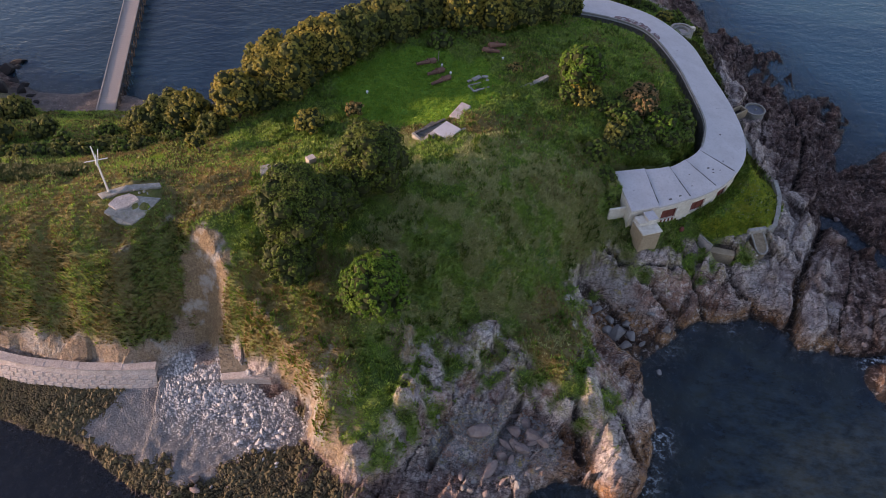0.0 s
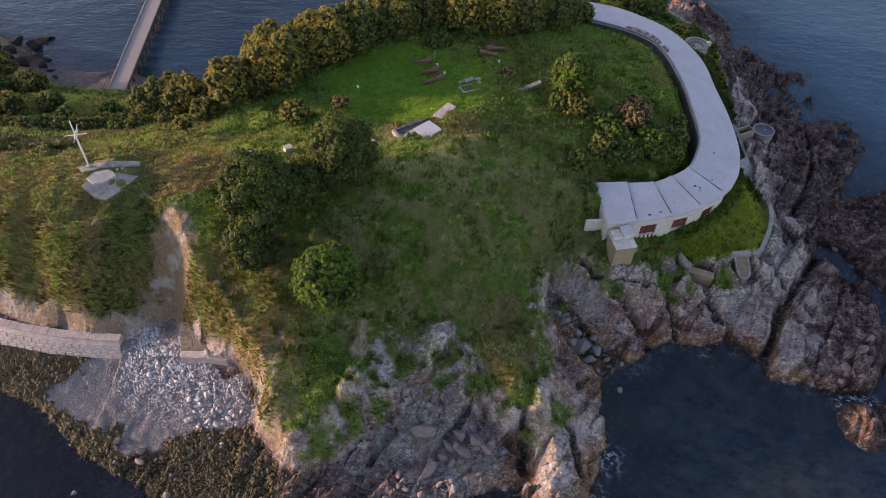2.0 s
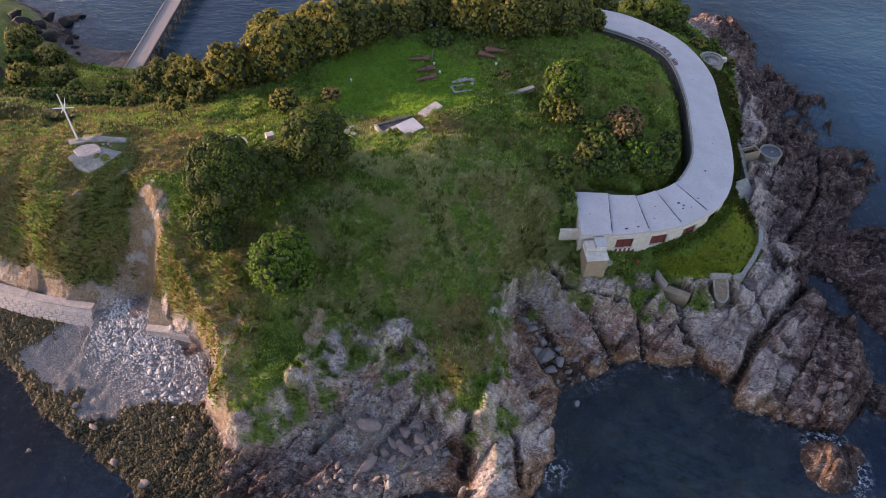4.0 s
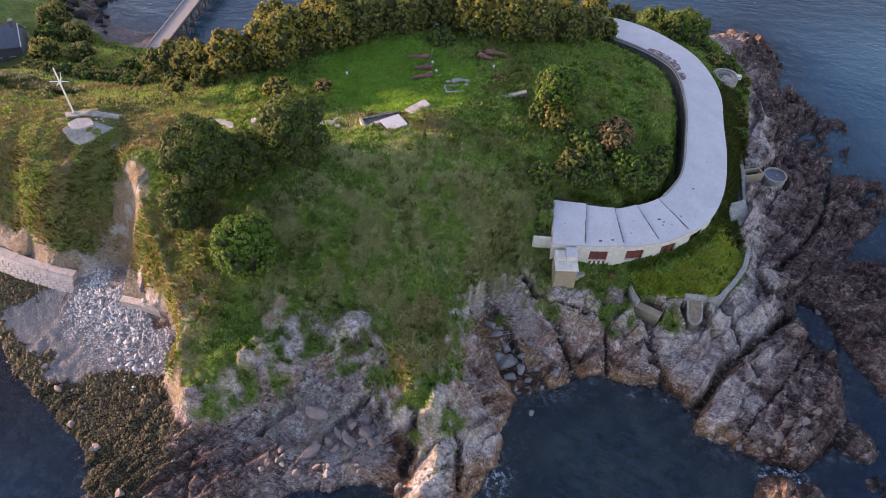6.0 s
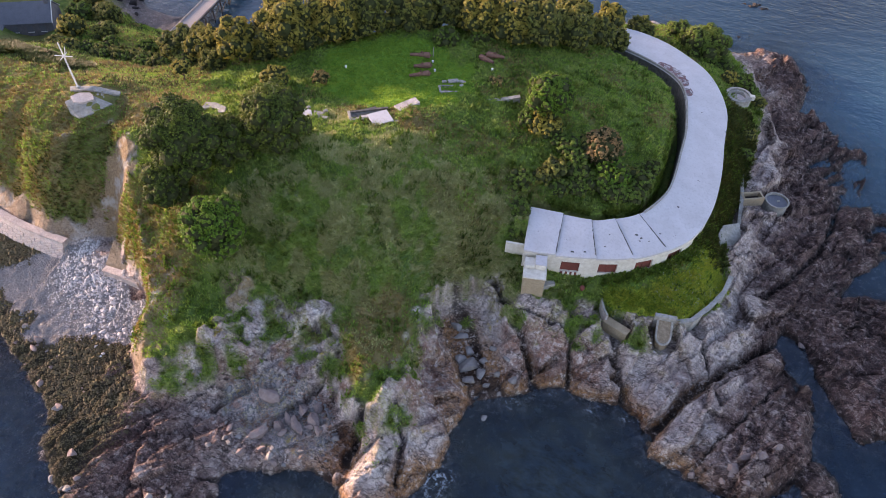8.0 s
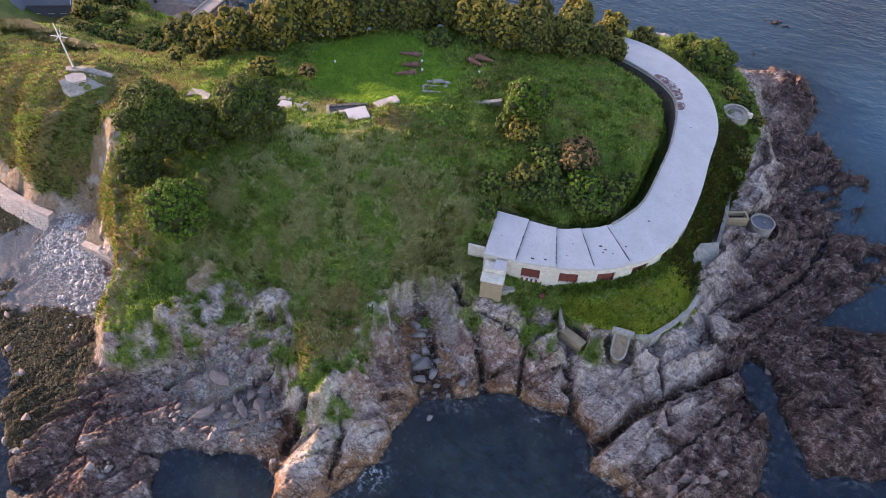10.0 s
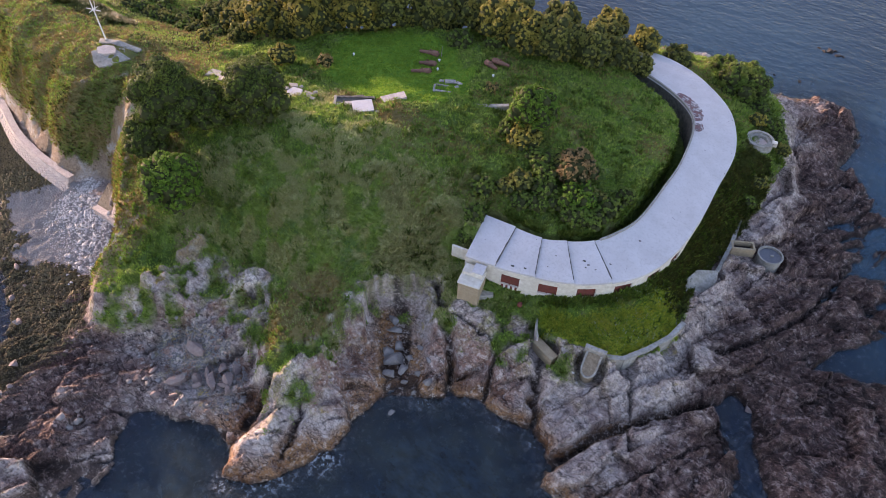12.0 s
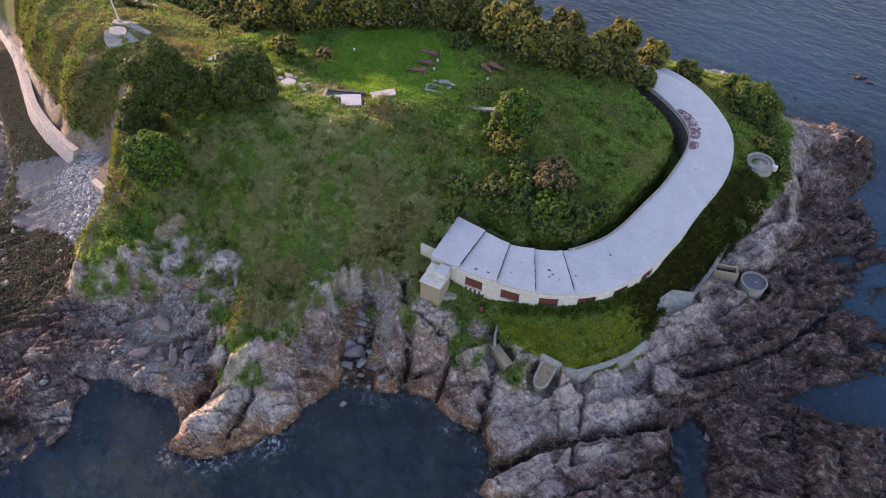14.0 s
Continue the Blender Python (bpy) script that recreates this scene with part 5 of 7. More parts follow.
def tree(x, y, base_z, crown_z, r, squash, leaves, label, seed, leaf=0.34, kind_name="tree", lobes_n=9, tall=1.0, group="", per=22, clumps=13.0):
    """A tree whose crown's middle stands at crown_z with radius r."""
    global RNG
    RNG = np.random.default_rng(seed)
    root = tagged(new(kind_name), label, "tree" if kind_name == "tree" else "shrub", group)
    root.location = (x, y, base_z)
    h = crown_z - base_z
    lobes = [(0, 0, h, r * 0.80, r * 0.80, r * squash * 0.82)]
    n_l = int(lobes_n * 2.2)
    for k in range(n_l):
        a = 2 * math.pi * (k * 0.618 + RNG.uniform(-0.05, 0.05))
        sz = -0.55 + 1.5 * (k + 0.5) / n_l + RNG.uniform(-0.08, 0.08)
        sz = min(max(sz, -0.6), 0.95)
        c = math.sqrt(1 - sz * sz)
        d = r * RNG.uniform(0.64, 0.80)
        q = r * RNG.uniform(0.22, 0.34)
        lobes.append((d * math.cos(a) * c, d * math.sin(a) * c, h + d * squash * sz * tall, q, q, q * RNG.uniform(0.8, 1.0)))
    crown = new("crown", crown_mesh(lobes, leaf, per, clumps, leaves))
    crown.parent = root
    bm = bmesh.new()
    tr = max(0.10, r * 0.07)
    tube(bm, [(0, 0, -0.6), (0.1 * r * RNG.uniform(-1, 1), 0.1 * r * RNG.uniform(-1, 1), h * 0.45), (0, 0, h)], [tr * 1.35, tr, tr * 0.6])
    for lb in lobes[1:6]:
        tube(bm, [(0, 0, h * 0.4), (lb[0] * 0.5, lb[1] * 0.5, (h * 0.4 + lb[2]) / 2), lb[:3]], [tr * 0.55, tr * 0.4, tr * 0.15], 5)
    part("trunk", bm, M_BARK, root)
    return root


def plant(x, y, crown_z, r, squash, leaves, label, seed, **kw):
    z = min(ground_z(x, y), crown_z - r * 0.4)
    return tree(x, y, z, crown_z, r, squash, leaves, label, seed, **kw)


OAK = "dense dark green holm oak above the cliff"
plant(-9.5, 86.0, 28.6, 6.4, 1.2, L_OAK, OAK, 11, group="holm oaks", lobes_n=13, leaf=0.3, clumps=16.0)
plant(-19.6, 75.0, 28.2, 6.5, 1.3, L_OAK, OAK, 12, group="holm oaks", lobes_n=12, leaf=0.3, clumps=16.0)
plant(-15.4, 80.0, 26.0, 5.0, 1.1, L_OAK, OAK, 13, group="holm oaks", lobes_n=11, leaf=0.3, clumps=16.0)
plant(-20.8, 69.5, 22.8, 4.2, 1.2, L_OAK, OAK, 14, group="holm oaks", lobes_n=11, leaf=0.3, clumps=16.0)
plant(-7.7, 65.0, 22.0, 5.5, 1.2, L_BRIGHT, "rounded bright green tree at the cliff edge", 15, lobes_n=12, leaf=0.3, clumps=16.0)
plant(29.7, 118.0, 26.2, 4.9, 0.95, L_BRIGHT, "round bright green tree on the grassy mound", 16, lobes_n=11, leaf=0.3, clumps=16.0)
plant(30.5, 114.8, 22.0, 3.6, 0.7, L_GOLD, "low yellowing shrub under a tree", 17, kind_name="shrub")
plant(41.7, 114.6, 20.8, 4.1, 0.9, L_BROWN, "russet half-bare shrub on the mound", 18, kind_name="shrub", per=14)
plant(45.2, 110.0, 18.0, 4.2, 0.85, L_BRIGHT, "bright green shrub above the ditch", 19, kind_name="shrub")
plant(40.0, 108.0, 18.8, 3.0, 0.8, L_SHRUB, "bright green shrub above the ditch", 20, kind_name="shrub")
plant(36.0, 112.5, 20.6, 2.6, 0.8, L_SHRUB, "bright green shrub on the mound", 24, kind_name="shrub")
plant(49.6, 108.6, 17.2, 2.6, 0.8, L_SHRUB, "bright green shrub above the ditch", 25, kind_name="shrub")
plant(37.6, 103.6, 18.2, 2.2, 0.7, L_SHRUB, "bright green shrub above the ditch", 26, kind_name="shrub")
plant(30.8, 101.4, 18.9, 2.8, 0.9, L_SHRUB, "dark green bush beside the roof", 21, kind_name="shrub")
plant(32.6, 97.0, 16.6, 2.4, 0.9, L_SHRUB, "dark green bush beside the end wall", 22, kind_name="shrub")
plant(33.3, 93.8, 14.4, 1.8, 0.9, L_SHRUB, "dark green bush beside the end wall", 23, kind_name="shrub")
thicket = random.Random(17)
for k, (x, y) in enumerate(((42.5, 107.0), (47.5, 112.5), (38.2, 110.6), (43.5, 117.6), (35.6, 106.4), (50.6, 112.2), (46.8, 106.6), (34.0, 103.6), (40.6, 104.6), (51.2, 117.0), (38.8, 114.6), (33.4, 113.6), (27.2, 114.6))):
    r = thicket.uniform(1.9, 2.8)
    plant(x, y, ground_z(x, y) + r * 0.35, r, 0.75, (L_SHRUB, L_GREEN, L_SHRUB)[k % 3], "low green bramble thicket on the mound", 140 + k, kind_name="shrub", group="mound thicket", lobes_n=7)

HEDGE = "tall clipped-looking golden green tree in a shelter belt"
row = [(-29, 117.5, 25.5, 7.0, L_GOLD), (-37.5, 112.0, 23.0, 5.0, L_GOLD), (-21.5, 125, 26, 6.4, L_GOLD), (-16.0, 130, 26, 5.4, L_GREEN), (-8.4, 136, 25.5, 5.6, L_GREEN),
       (-1.5, 141, 25.5, 4.8, L_GREEN), (7.0, 139.5, 26.5, 5.2, L_GOLD), (13.5, 140, 26.5, 5.2, L_GOLD), (19.5, 141.5, 26.5, 5.0, L_GREEN), (25.0, 146, 25, 5.0, L_GREEN),
       (29.5, 153.5, 21.5, 4.0, L_GREEN), (33.5, 156.5, 19, 3.0, L_GREEN), (-26, 128, 23.5, 5.0, L_GREEN), (-12, 141, 23, 5.0, L_GREEN), (4, 149, 24, 5.0, L_GREEN),
       (15, 152, 24, 5.0, L_GREEN), (22, 160, 20, 4.6, L_GREEN), (-34, 122, 23, 4.6, L_GREEN), (29, 168, 17.5, 4.0, L_GOLD), (36, 172.5, 14, 3.6, L_GREEN), (18, 172, 16, 4.5, L_GOLD)]
for k, (x, y, cz, r, lf) in enumerate(row):
    plant(x, y, cz - 1.0, r, 1.0, lf, HEDGE, 40 + k, group="shelter belt", tall=1.2)
for k, (x, y) in enumerate(((-24.5, 120.5), (-18.5, 127.6), (-12, 133.5), (-5, 138.5), (2.6, 141.5), (10.2, 142.0), (16.4, 143.4), (22.2, 147.2), (27.4, 151.6), (-32.6, 113.6), (-28.5, 124.0), (-15.0, 137.0))):
    plant(x, y, ground_z(x, y) + 1.6, 3.0, 0.8, L_GREEN, "dense green undergrowth below the shelter belt", 200 + k, kind_name="shrub", group="belt undergrowth", lobes_n=7)
plant(2.0, 132.5, 22.4, 3.2, 0.7, L_SHRUB, "low bright green bush at the lawn's edge", 70, kind_name="shrub")
plant(8.0, 136.0, 22.8, 2.6, 0.7, L_SHRUB, "low bright green bush at the lawn's edge", 71, kind_name="shrub")
plant(17.2, 123.0, 21.8, 2.2, 0.6, L_DRY, "orange-brown bramble on the lawn", 72, kind_name="shrub")
plant(51.5, 176.0, 11.0, 6.6, 0.85, L_SHRUB, "broad green bush on the shore slope", 73, kind_name="shrub")
plant(44.0, 183, 9.0, 4.0, 0.75, L_SHRUB, "broad green bush on the shore slope", 74, kind_name="shrub")
plant(57.0, 172, 8.5, 3.6, 0.7, L_SHRUB, "broad green bush on the shore slope", 75, kind_name="shrub")
for k, (x, y, r, lf) in enumerate(((67.0, 148, 1.9, L_GREEN), (62.5, 166, 3.0, L_SHRUB), (67.4, 142, 1.8, L_SHRUB), (59.5, 164.5, 2.2, L_GOLD), (67.2, 160.5, 1.8, L_GREEN), (65.6, 163, 2.0, L_SHRUB))):
    plant(x, y, ground_z(x, y) + r * 0.3, r, 0.7, lf, "low green bush on the slope beside the battery", 160 + k, kind_name="shrub", group="slope bushes", lobes_n=7)
plant(-22.3, 103.5, 22.8, 2.9, 0.8, L_GOLD, "yellow-green bush on the slope", 76, kind_name="shrub")
plant(-14.5, 108, 22.4, 1.8, 0.7, L_DRY, "orange-brown bramble on the lawn", 77, kind_name="shrub")
plant(-42.5, 99.6, 21.0, 1.9, 0.8, L_GOLD, "small yellow-green bush on the bank", 78, kind_name="shrub")
for k, (x, y, r, lf) in enumerate([(-55.5, 112, 4.2, L_GREEN), (-47.5, 113, 4.6, L_GOLD), (-51.6, 114, 5.0, L_GREEN), (-42, 108, 3.2, L_GREEN), (-78, 112.6, 3.0, L_GREEN), (-86, 110, 3.4, L_GOLD),
                                   (-72, 108, 2.2, L_SHRUB), (-90, 124, 4.0, L_GREEN), (-100, 128, 4.4, L_GREEN), (-96, 121, 3.4, L_SHRUB), (-65, 112, 2.6, L_SHRUB), (-62, 118, 2.6, L_GREEN), (-50, 120, 3.2, L_GREEN)]):
    plant(x, y, ground_z(x, y) + r * (0.75 if r > 4 else 0.45), r, 0.85, lf, "green and gold scrub bush behind the bank", 90 + k, kind_name="shrub", group="scrub bushes")

hedge_rnd = random.Random(3)
for k in range(26):
    t = k / 25
    x, y = (-90 + 42 * t + hedge_rnd.uniform(-1, 1), 100.5 + 7.5 * t + hedge_rnd.uniform(-1.4, 1.4))
    r = hedge_rnd.uniform(1.6, 2.6)
    plant(x, y, ground_z(x, y) + r * 0.2, r, 0.6, L_GREEN if k % 3 else L_SHRUB, "low dark green hedge bush along a terrace", 120 + k, kind_name="shrub", group="hedge bushes", lobes_n=6)


# ---------------------------------------------------------------- grass, bracken and shingle
def sample(mask, n, seed):
    """Random places where the mask (0 to 1) is high, by area."""
    r = np.random.default_rng(seed)
    w = np.clip(mask[:-1, :-1], 0, 1) * np.diff(GY)[:, None] * np.diff(GX)[None, :]
    cdf = np.cumsum(w.ravel())
    i = np.searchsorted(cdf, r.uniform(0, cdf[-1], n))
    j, k = np.unravel_index(i, w.shape)
    a, b = r.uniform(0, 1, n), r.uniform(0, 1, n)
    x, y = GX[k] + a * (GX[k + 1] - GX[k]), GY[j] + b * (GY[j + 1] - GY[j])
    z = (Z[j, k] * (1 - a) + Z[j, k + 1] * a) * (1 - b) + (Z[j + 1, k] * (1 - a) + Z[j + 1, k + 1] * a) * b
    return np.stack([x, y, z], 1)


def tufts(name, mask, n, size, width, blades, mat, label, seed, lean=0.8):
    r = np.random.default_rng(seed)
    p = np.repeat(sample(mask, n, seed), blades, 0)
    m = len(p)
    a = r.uniform(0, 2 * np.pi, m)
    s = np.repeat(size * r.uniform(0.5, 1.4, n), blades) * r.uniform(0.7, 1.2, m)
    d = np.stack([np.cos(a), np.sin(a), np.zeros(m)], 1)
    q = np.stack([-np.sin(a), np.cos(a), np.zeros(m)], 1)
    root = p + d * (s * 0.2)[:, None] - np.array([0, 0, 0.08])
    tip = root + d * (s * lean * r.uniform(0.2, 1.0, m))[:, None] + np.array([0, 0, 1.0]) * s[:, None]
    w = (s * width)[:, None]
    v = np.stack([root - q * w, root + q * w, tip], 1).reshape(-1, 3)
    me = big_mesh(name, v, np.arange(m * 3).reshape(-1, 3), mat)
    return tagged(new(name, me), label, "grass", kind="stuff")


VIEW = (X > -95) & (Y < 192)
open_turf = vegf * in1 * ~in_works * ~ditch * VIEW * (0.25 + 0.25 * np.minimum(slopeish, 3))
open_turf = open_turf * ~inside([(-53.4, 83.9), (-44.2, 86.5), (-43.7, 82.4), (-46.0, 77.2), (-51.2, 80.0)], X, Y)
tufts("rough_grass", open_turf * (1 - lawn) * (1 - 0.85 * dry) * (1 - 0.9 * straw), 100000, 0.36, 0.26, 5, L_GRASS, "rough tussocky green grass on the slope", 5, 1.3)
tufts("straw_grass", open_turf * straw, 34000, 0.36, 0.2, 4, L_STRAW, "bleached straw-coloured grass in patches", 10, 1.2)
bank_scrub = west_bank * smooth01(0.42, 0.55, noise_b)
dark_d, _ = to_line([(-82, 88.5), (-72, 89.9), (-63.2, 91.6)], X, Y, False)
terrace = smooth01(-36, -44, X) * smooth01(82, 88, Y) * in2 * (1 - lawn) * smooth01(0.36, 0.50, noise_b)
tufts("terrace_scrub", open_turf * terrace * (1 - dry), 7000, 0.34, 0.4, 6, L_SCRUB, "dark green scrub and brambles on the terrace", 14, 1.6)
tufts("bramble_bank", open_turf * smooth01(3.4, 1.8, dark_d + (noise_b - 0.5) * 3), 5000, 0.5, 0.45, 7, L_SCRUB, "dark bramble bank beside the terrace path", 18, 1.6)
tufts("bank_brambles", open_turf * bank_scrub, 1600, 0.36, 0.4, 6, L_SCRUB, "dark green brambles on the steep bank", 13, 1.6)
edge_in = mound * smooth01(3.2, 1.6, d_in) * (X > 33) * (Y < 156) * ~ditch * smooth01(0.40, 0.52, noise_b)
tufts("lip_ferns", edge_in, 1600, 0.6, 0.3, 6, L_SHRUB, "ferns and weeds hanging over the ditch", 15)
wall_foot = front_lawn * smooth01(2.6, 0.8, d_out) * ~in_works
tufts("wall_foot_weeds", wall_foot, 500, 0.55, 0.3, 6, L_SHRUB, "dark weeds along the foot of the battery wall", 16)
tufts("lush_grass", open_turf * lawn, 20000, 0.26, 0.26, 5, L_LAWN, "lush bright green grass", 6)
tufts("bracken", open_turf * dry, 40000, 0.30, 0.34, 5, L_DRY, "dry orange-brown bracken and dead grass", 7, 1.2)

tufts("slope_scrub", slope_scrub, 9000, 0.6, 0.34, 6, L_SCRUB, "dark green scrub on the steep slope below the roof", 17)
tufts("apron_herbs", front_lawn * smooth01(1.0, 3.5, d_out + (noise_b - 0.5) * 4), 9000, 0.3, 0.3, 5, L_APRON, "yellow-green herbs on the apron", 12, 1.2)
tufts("flower_heads", front_lawn * smooth01(0.40, 0.60, noise_b) * (X > 56), 620, 0.32, 0.3, 3, L_FLOWER, "white flower heads standing in the grass", 8)
tufts("tall_weeds", open_turf * smooth01(0.52, 0.62, noise_b) * (1 - lawn) * (X > -30), 5000, 0.7, 0.3, 6, L_SHRUB, "clumps of dark green nettles and brambles", 9)

# ---------------------------------------------------------------- boulders
def boulder_mesh(seed, subdiv=2, flat=0.7):
    bm = bmesh.new()
    bmesh.ops.create_icosphere(bm, subdivisions=subdiv, radius=1.0)
    off = Vector((seed * 3.7, seed * 1.3, seed * 7.1))
    for v in bm.verts:
        n = noise.noise(v.co * 0.9 + off) * 0.5 + noise.noise(v.co * 2.3 + off) * 0.26
        v.co *= 1 + n
    rnd = random.Random(seed)
    for _ in range(10):      # flat broken faces
        d = Vector((rnd.uniform(-1, 1), rnd.uniform(-1, 1), rnd.uniform(-0.4, 1))).normalized()
        lim = rnd.uniform(0.34, 0.62)
        for v in bm.verts:
            k = v.co.dot(d) - lim
            if k > 0:
                v.co -= d * k * 0.9
    for v in bm.verts:
        v.co.z *= flat
    me = bpy.data.meshes.new("boulder")
    bm.to_mesh(me)
    bm.free()
    return me


def stone_set(mat, seeds, subdiv=2, flat=0.7):
    out = []
    for s in seeds:
        me = boulder_mesh(s, subdiv, flat)
        me.materials.append(mat)
        out.append(me)
    return out


PALE_SET, ROCK_SET = stone_set(M_PEBBLE, range(1, 6)), stone_set(M_ROCK, range(11, 17))
PURPLE_SET, DARK_SET = stone_set(M_PURPLE, range(21, 25), 2, 1.0), stone_set(M_DARKROCK, range(31, 36), 3)


def boulder(meshes, x, y, size, label, group, rnd, sink=0.25, sq=1.0, name="boulder", z=None):
    ob = new(name, meshes[rnd.randrange(len(meshes))])
    g = ground_z(x, y) if z is None else z
    ob.location = (x, y, max(g, -0.6) + size * (0.5 - sink))
    ob.rotation_euler = (rnd.uniform(-0.3, 0.3), rnd.uniform(-0.3, 0.3), rnd.uniform(0, 6.28))
    ob.scale = (size * rnd.uniform(0.85, 1.25), size * rnd.uniform(0.75, 1.1) * sq, size * rnd.uniform(0.75, 1.05))
    return tagged(ob, label, "boulder", group)


rnd = random.Random(5)
for k in range(130):
    f = rnd.random()
    x, y = -38.0 + 15.5 * f + rnd.gauss(0, 1.9), 59.6 - 9.0 * f + rnd.gauss(0, 1.9)
    boulder(PALE_SET, x, y, rnd.choice((0.3, 0.34, 0.4, 0.46, 0.54, 0.66)), "pale rounded boulder on the shingle beach", "beach boulders", rnd)
for x, y, s in ((8.4, 51.6, 2.3), (14.2, 52.6, 1.3), (12.6, 50.6, 1.1), (16.2, 54.0, 1.0), (10.2, 46.0, 1.5), (15.0, 43.2, 0.9), (12, 44.5, 0.8), (5.6, 45.2, 0.8), (16.8, 50.4, 0.8), (18.2, 52.0, 0.7),
                (15.4, 49.6, 1.5), (17.2, 51.6, 1.3), (14.0, 50.4, 1.2), (18.6, 50.2, 1.1), (12.0, 48.8, 1.3), (13.4, 47.8, 0.8), (20.0, 49.6, 0.7), (6.8, 43.0, 0.7), (9.4, 42.6, 0.9), (17.4, 46.6, 0.6), (11.2, 54.6, 1.0), (14.6, 55.4, 0.9), (7.4, 48.0, 0.7)):
    boulder(PURPLE_SET if s > 0.75 else ROCK_SET, x, y, s, "purple-brown boulder fallen below the cliff", "cove boulders", rnd, sink=0.0)
for k in range(40):
    x, y = rnd.uniform(1, 23), rnd.uniform(41.0, 55)
    boulder(ROCK_SET, x, y, rnd.choice((0.22, 0.3, 0.4, 0.55, 0.7, 0.9)), "grey-brown stone below the cliff", "cove stones", rnd)
for x, y, s in ((40.4, 65.4, 1.2), (35.6, 70.6, 1.7), (36.8, 72.6, 1.4), (34.6, 73.0, 1.9), (33.4, 75.6, 1.6), (36.4, 75.0, 1.2), (31.4, 77.4, 1.5), (39.4, 73.4, 0.9), (42.8, 72.4, 1.2), (43.6, 69.6, 0.7),
                (38.4, 70.8, 0.8), (41.2, 70.6, 0.6), (45.8, 70.8, 0.7), (32.6, 73.4, 1.3), (48.0, 70.8, 0.9), (40.6, 75.2, 0.8), (29.6, 78.6, 1.2), (37.6, 76.8, 0.9)):
    boulder(ROCK_SET, x, y, s, "grey boulder at the foot of a cleft", "cleft boulders", rnd, sink=0.28)
for x, y, s in ((78.4, 72.4, 1.2), (79.6, 74.6, 1.1), (80.6, 71.0, 0.9), (77.4, 70.4, 0.8), (81.8, 75.4, 0.9), (82.6, 72.6, 0.7), (73.4, 70.2, 0.8), (84.0, 78.2, 0.9), (73.6, 85.6, 0.8), (75.6, 88.2, 0.7), (86.4, 103.6, 0.9)):
    boulder(PURPLE_SET, x, y, s, "brown boulder on the tidal rocks", "tidal boulders", rnd)
for k in range(40):
    x = rnd.uniform(-46, 6)
    y = 44.5 - 0.30 * (x + 46) + rnd.uniform(-8, 5)
    boulder(ROCK_SET if rnd.random() < 0.35 else PURPLE_SET, x, y, rnd.choice((0.25, 0.3, 0.35, 0.45, 0.6, 0.9)), "weathered boulder on the weedy foreshore", "foreshore boulders", rnd)
for x, y, s in ((-101, 137.5, 3.4), (-105, 140.5, 3.2), (-108.5, 138.5, 3.0), (-97.5, 139.5, 2.0), (-94.5, 137, 1.4), (-104, 136.5, 2.4), (-105.5, 154.2, 2.6), (-106.5, 150.5, 3.4), (-107.8, 146.8, 2.6), (-104.2, 152.2, 2.0), (-101.2, 143.7, 2.2), (-92, 134.5, 0.9), (-112, 141, 3.0),
                (-98.5, 143, 1.5)):
    boulder(DARK_SET, x, y, s, "black wet rock beside the jetty beach", "jetty rocks", rnd, sink=0.3)
for x, y, s in ((60.5, 226, 1.7), (62.4, 225.2, 1.4), (59.2, 225.2, 1.2), (61.4, 227.4, 1.1), (64.2, 225.5, 0.9), (66, 226.6, 0.8), (57.5, 226, 0.9), (51.8, 199.0, 1.2), (52.8, 204.5, 0.9), (59.0, 206.0, 1.1), (61.6, 208, 0.8), (50.2, 198.4, 0.9), (69, 215, 0.8)):
    boulder(DARK_SET, x, y, s, "dark rock awash in the sea", "skerries", rnd, sink=0.35, z=-0.4)


def pebbles(name, mask, n, size, mat, label, seed):
    """Small stones, each a squashed octahedron."""
    r = np.random.default_rng(seed)
    p = sample(mask, n, seed)
    s = size * r.uniform(0.5, 1.5, n)
    a = r.uniform(0, 6.28, n)
    base = np.array([(1, 0, 0), (0, 1, 0), (-1, 0, 0), (0, -1, 0), (0.15, 0.1, 0.75), (0, 0, -0.6)])
    v = np.repeat(base[None], n, 0) * s[:, None, None] * r.uniform(0.7, 1.3, (n, 6, 1))
    c, d = np.cos(a)[:, None], np.sin(a)[:, None]
    v = np.stack([v[..., 0] * c - v[..., 1] * d, v[..., 0] * d + v[..., 1] * c, v[..., 2]], -1) + p[:, None, :]
    f = np.array([(0, 1, 4), (1, 2, 4), (2, 3, 4), (3, 0, 4), (1, 0, 5), (2, 1, 5), (3, 2, 5), (0, 3, 5)])
    f = (np.arange(n)[:, None, None] * 6 + f[None]).reshape(-1, 3)
    return tagged(new(name, big_mesh(name, v.reshape(-1, 3), f, mat)), label, "stones", kind="stuff")


pebbles("shingle", beach * (X > -60), 14000, 0.14, M_SHINGLE, "pale grey shingle on the beach", 21)
pebbles("weedy_stones", weed * (X > -100), 12000, 0.22, M_WEEDSTONE, "brown weedy stones of the foreshore", 22)
pebbles("foreshore_stones", weed * (X > -60) * (X < 0), 700, 0.42, M_WEEDSTONE, "olive-brown weedy stones of the foreshore", 24)
pebbles("beach_cobbles", beach * smooth01(9, 4, np.abs((X + 31) * 0.52 + (Y - 55) * 0.85)) * (X > -42), 1500, 0.25, M_PEBBLE, "pale cobbles between the beach boulders", 25)
pebbles("cliff_scree", rockf * in0 * (Z > 0.3) * (Z < 5) * (1 - beach) * (cove > 0.1), 1100, 0.22, M_ROCK, "scree and small stones under the cliff", 23)

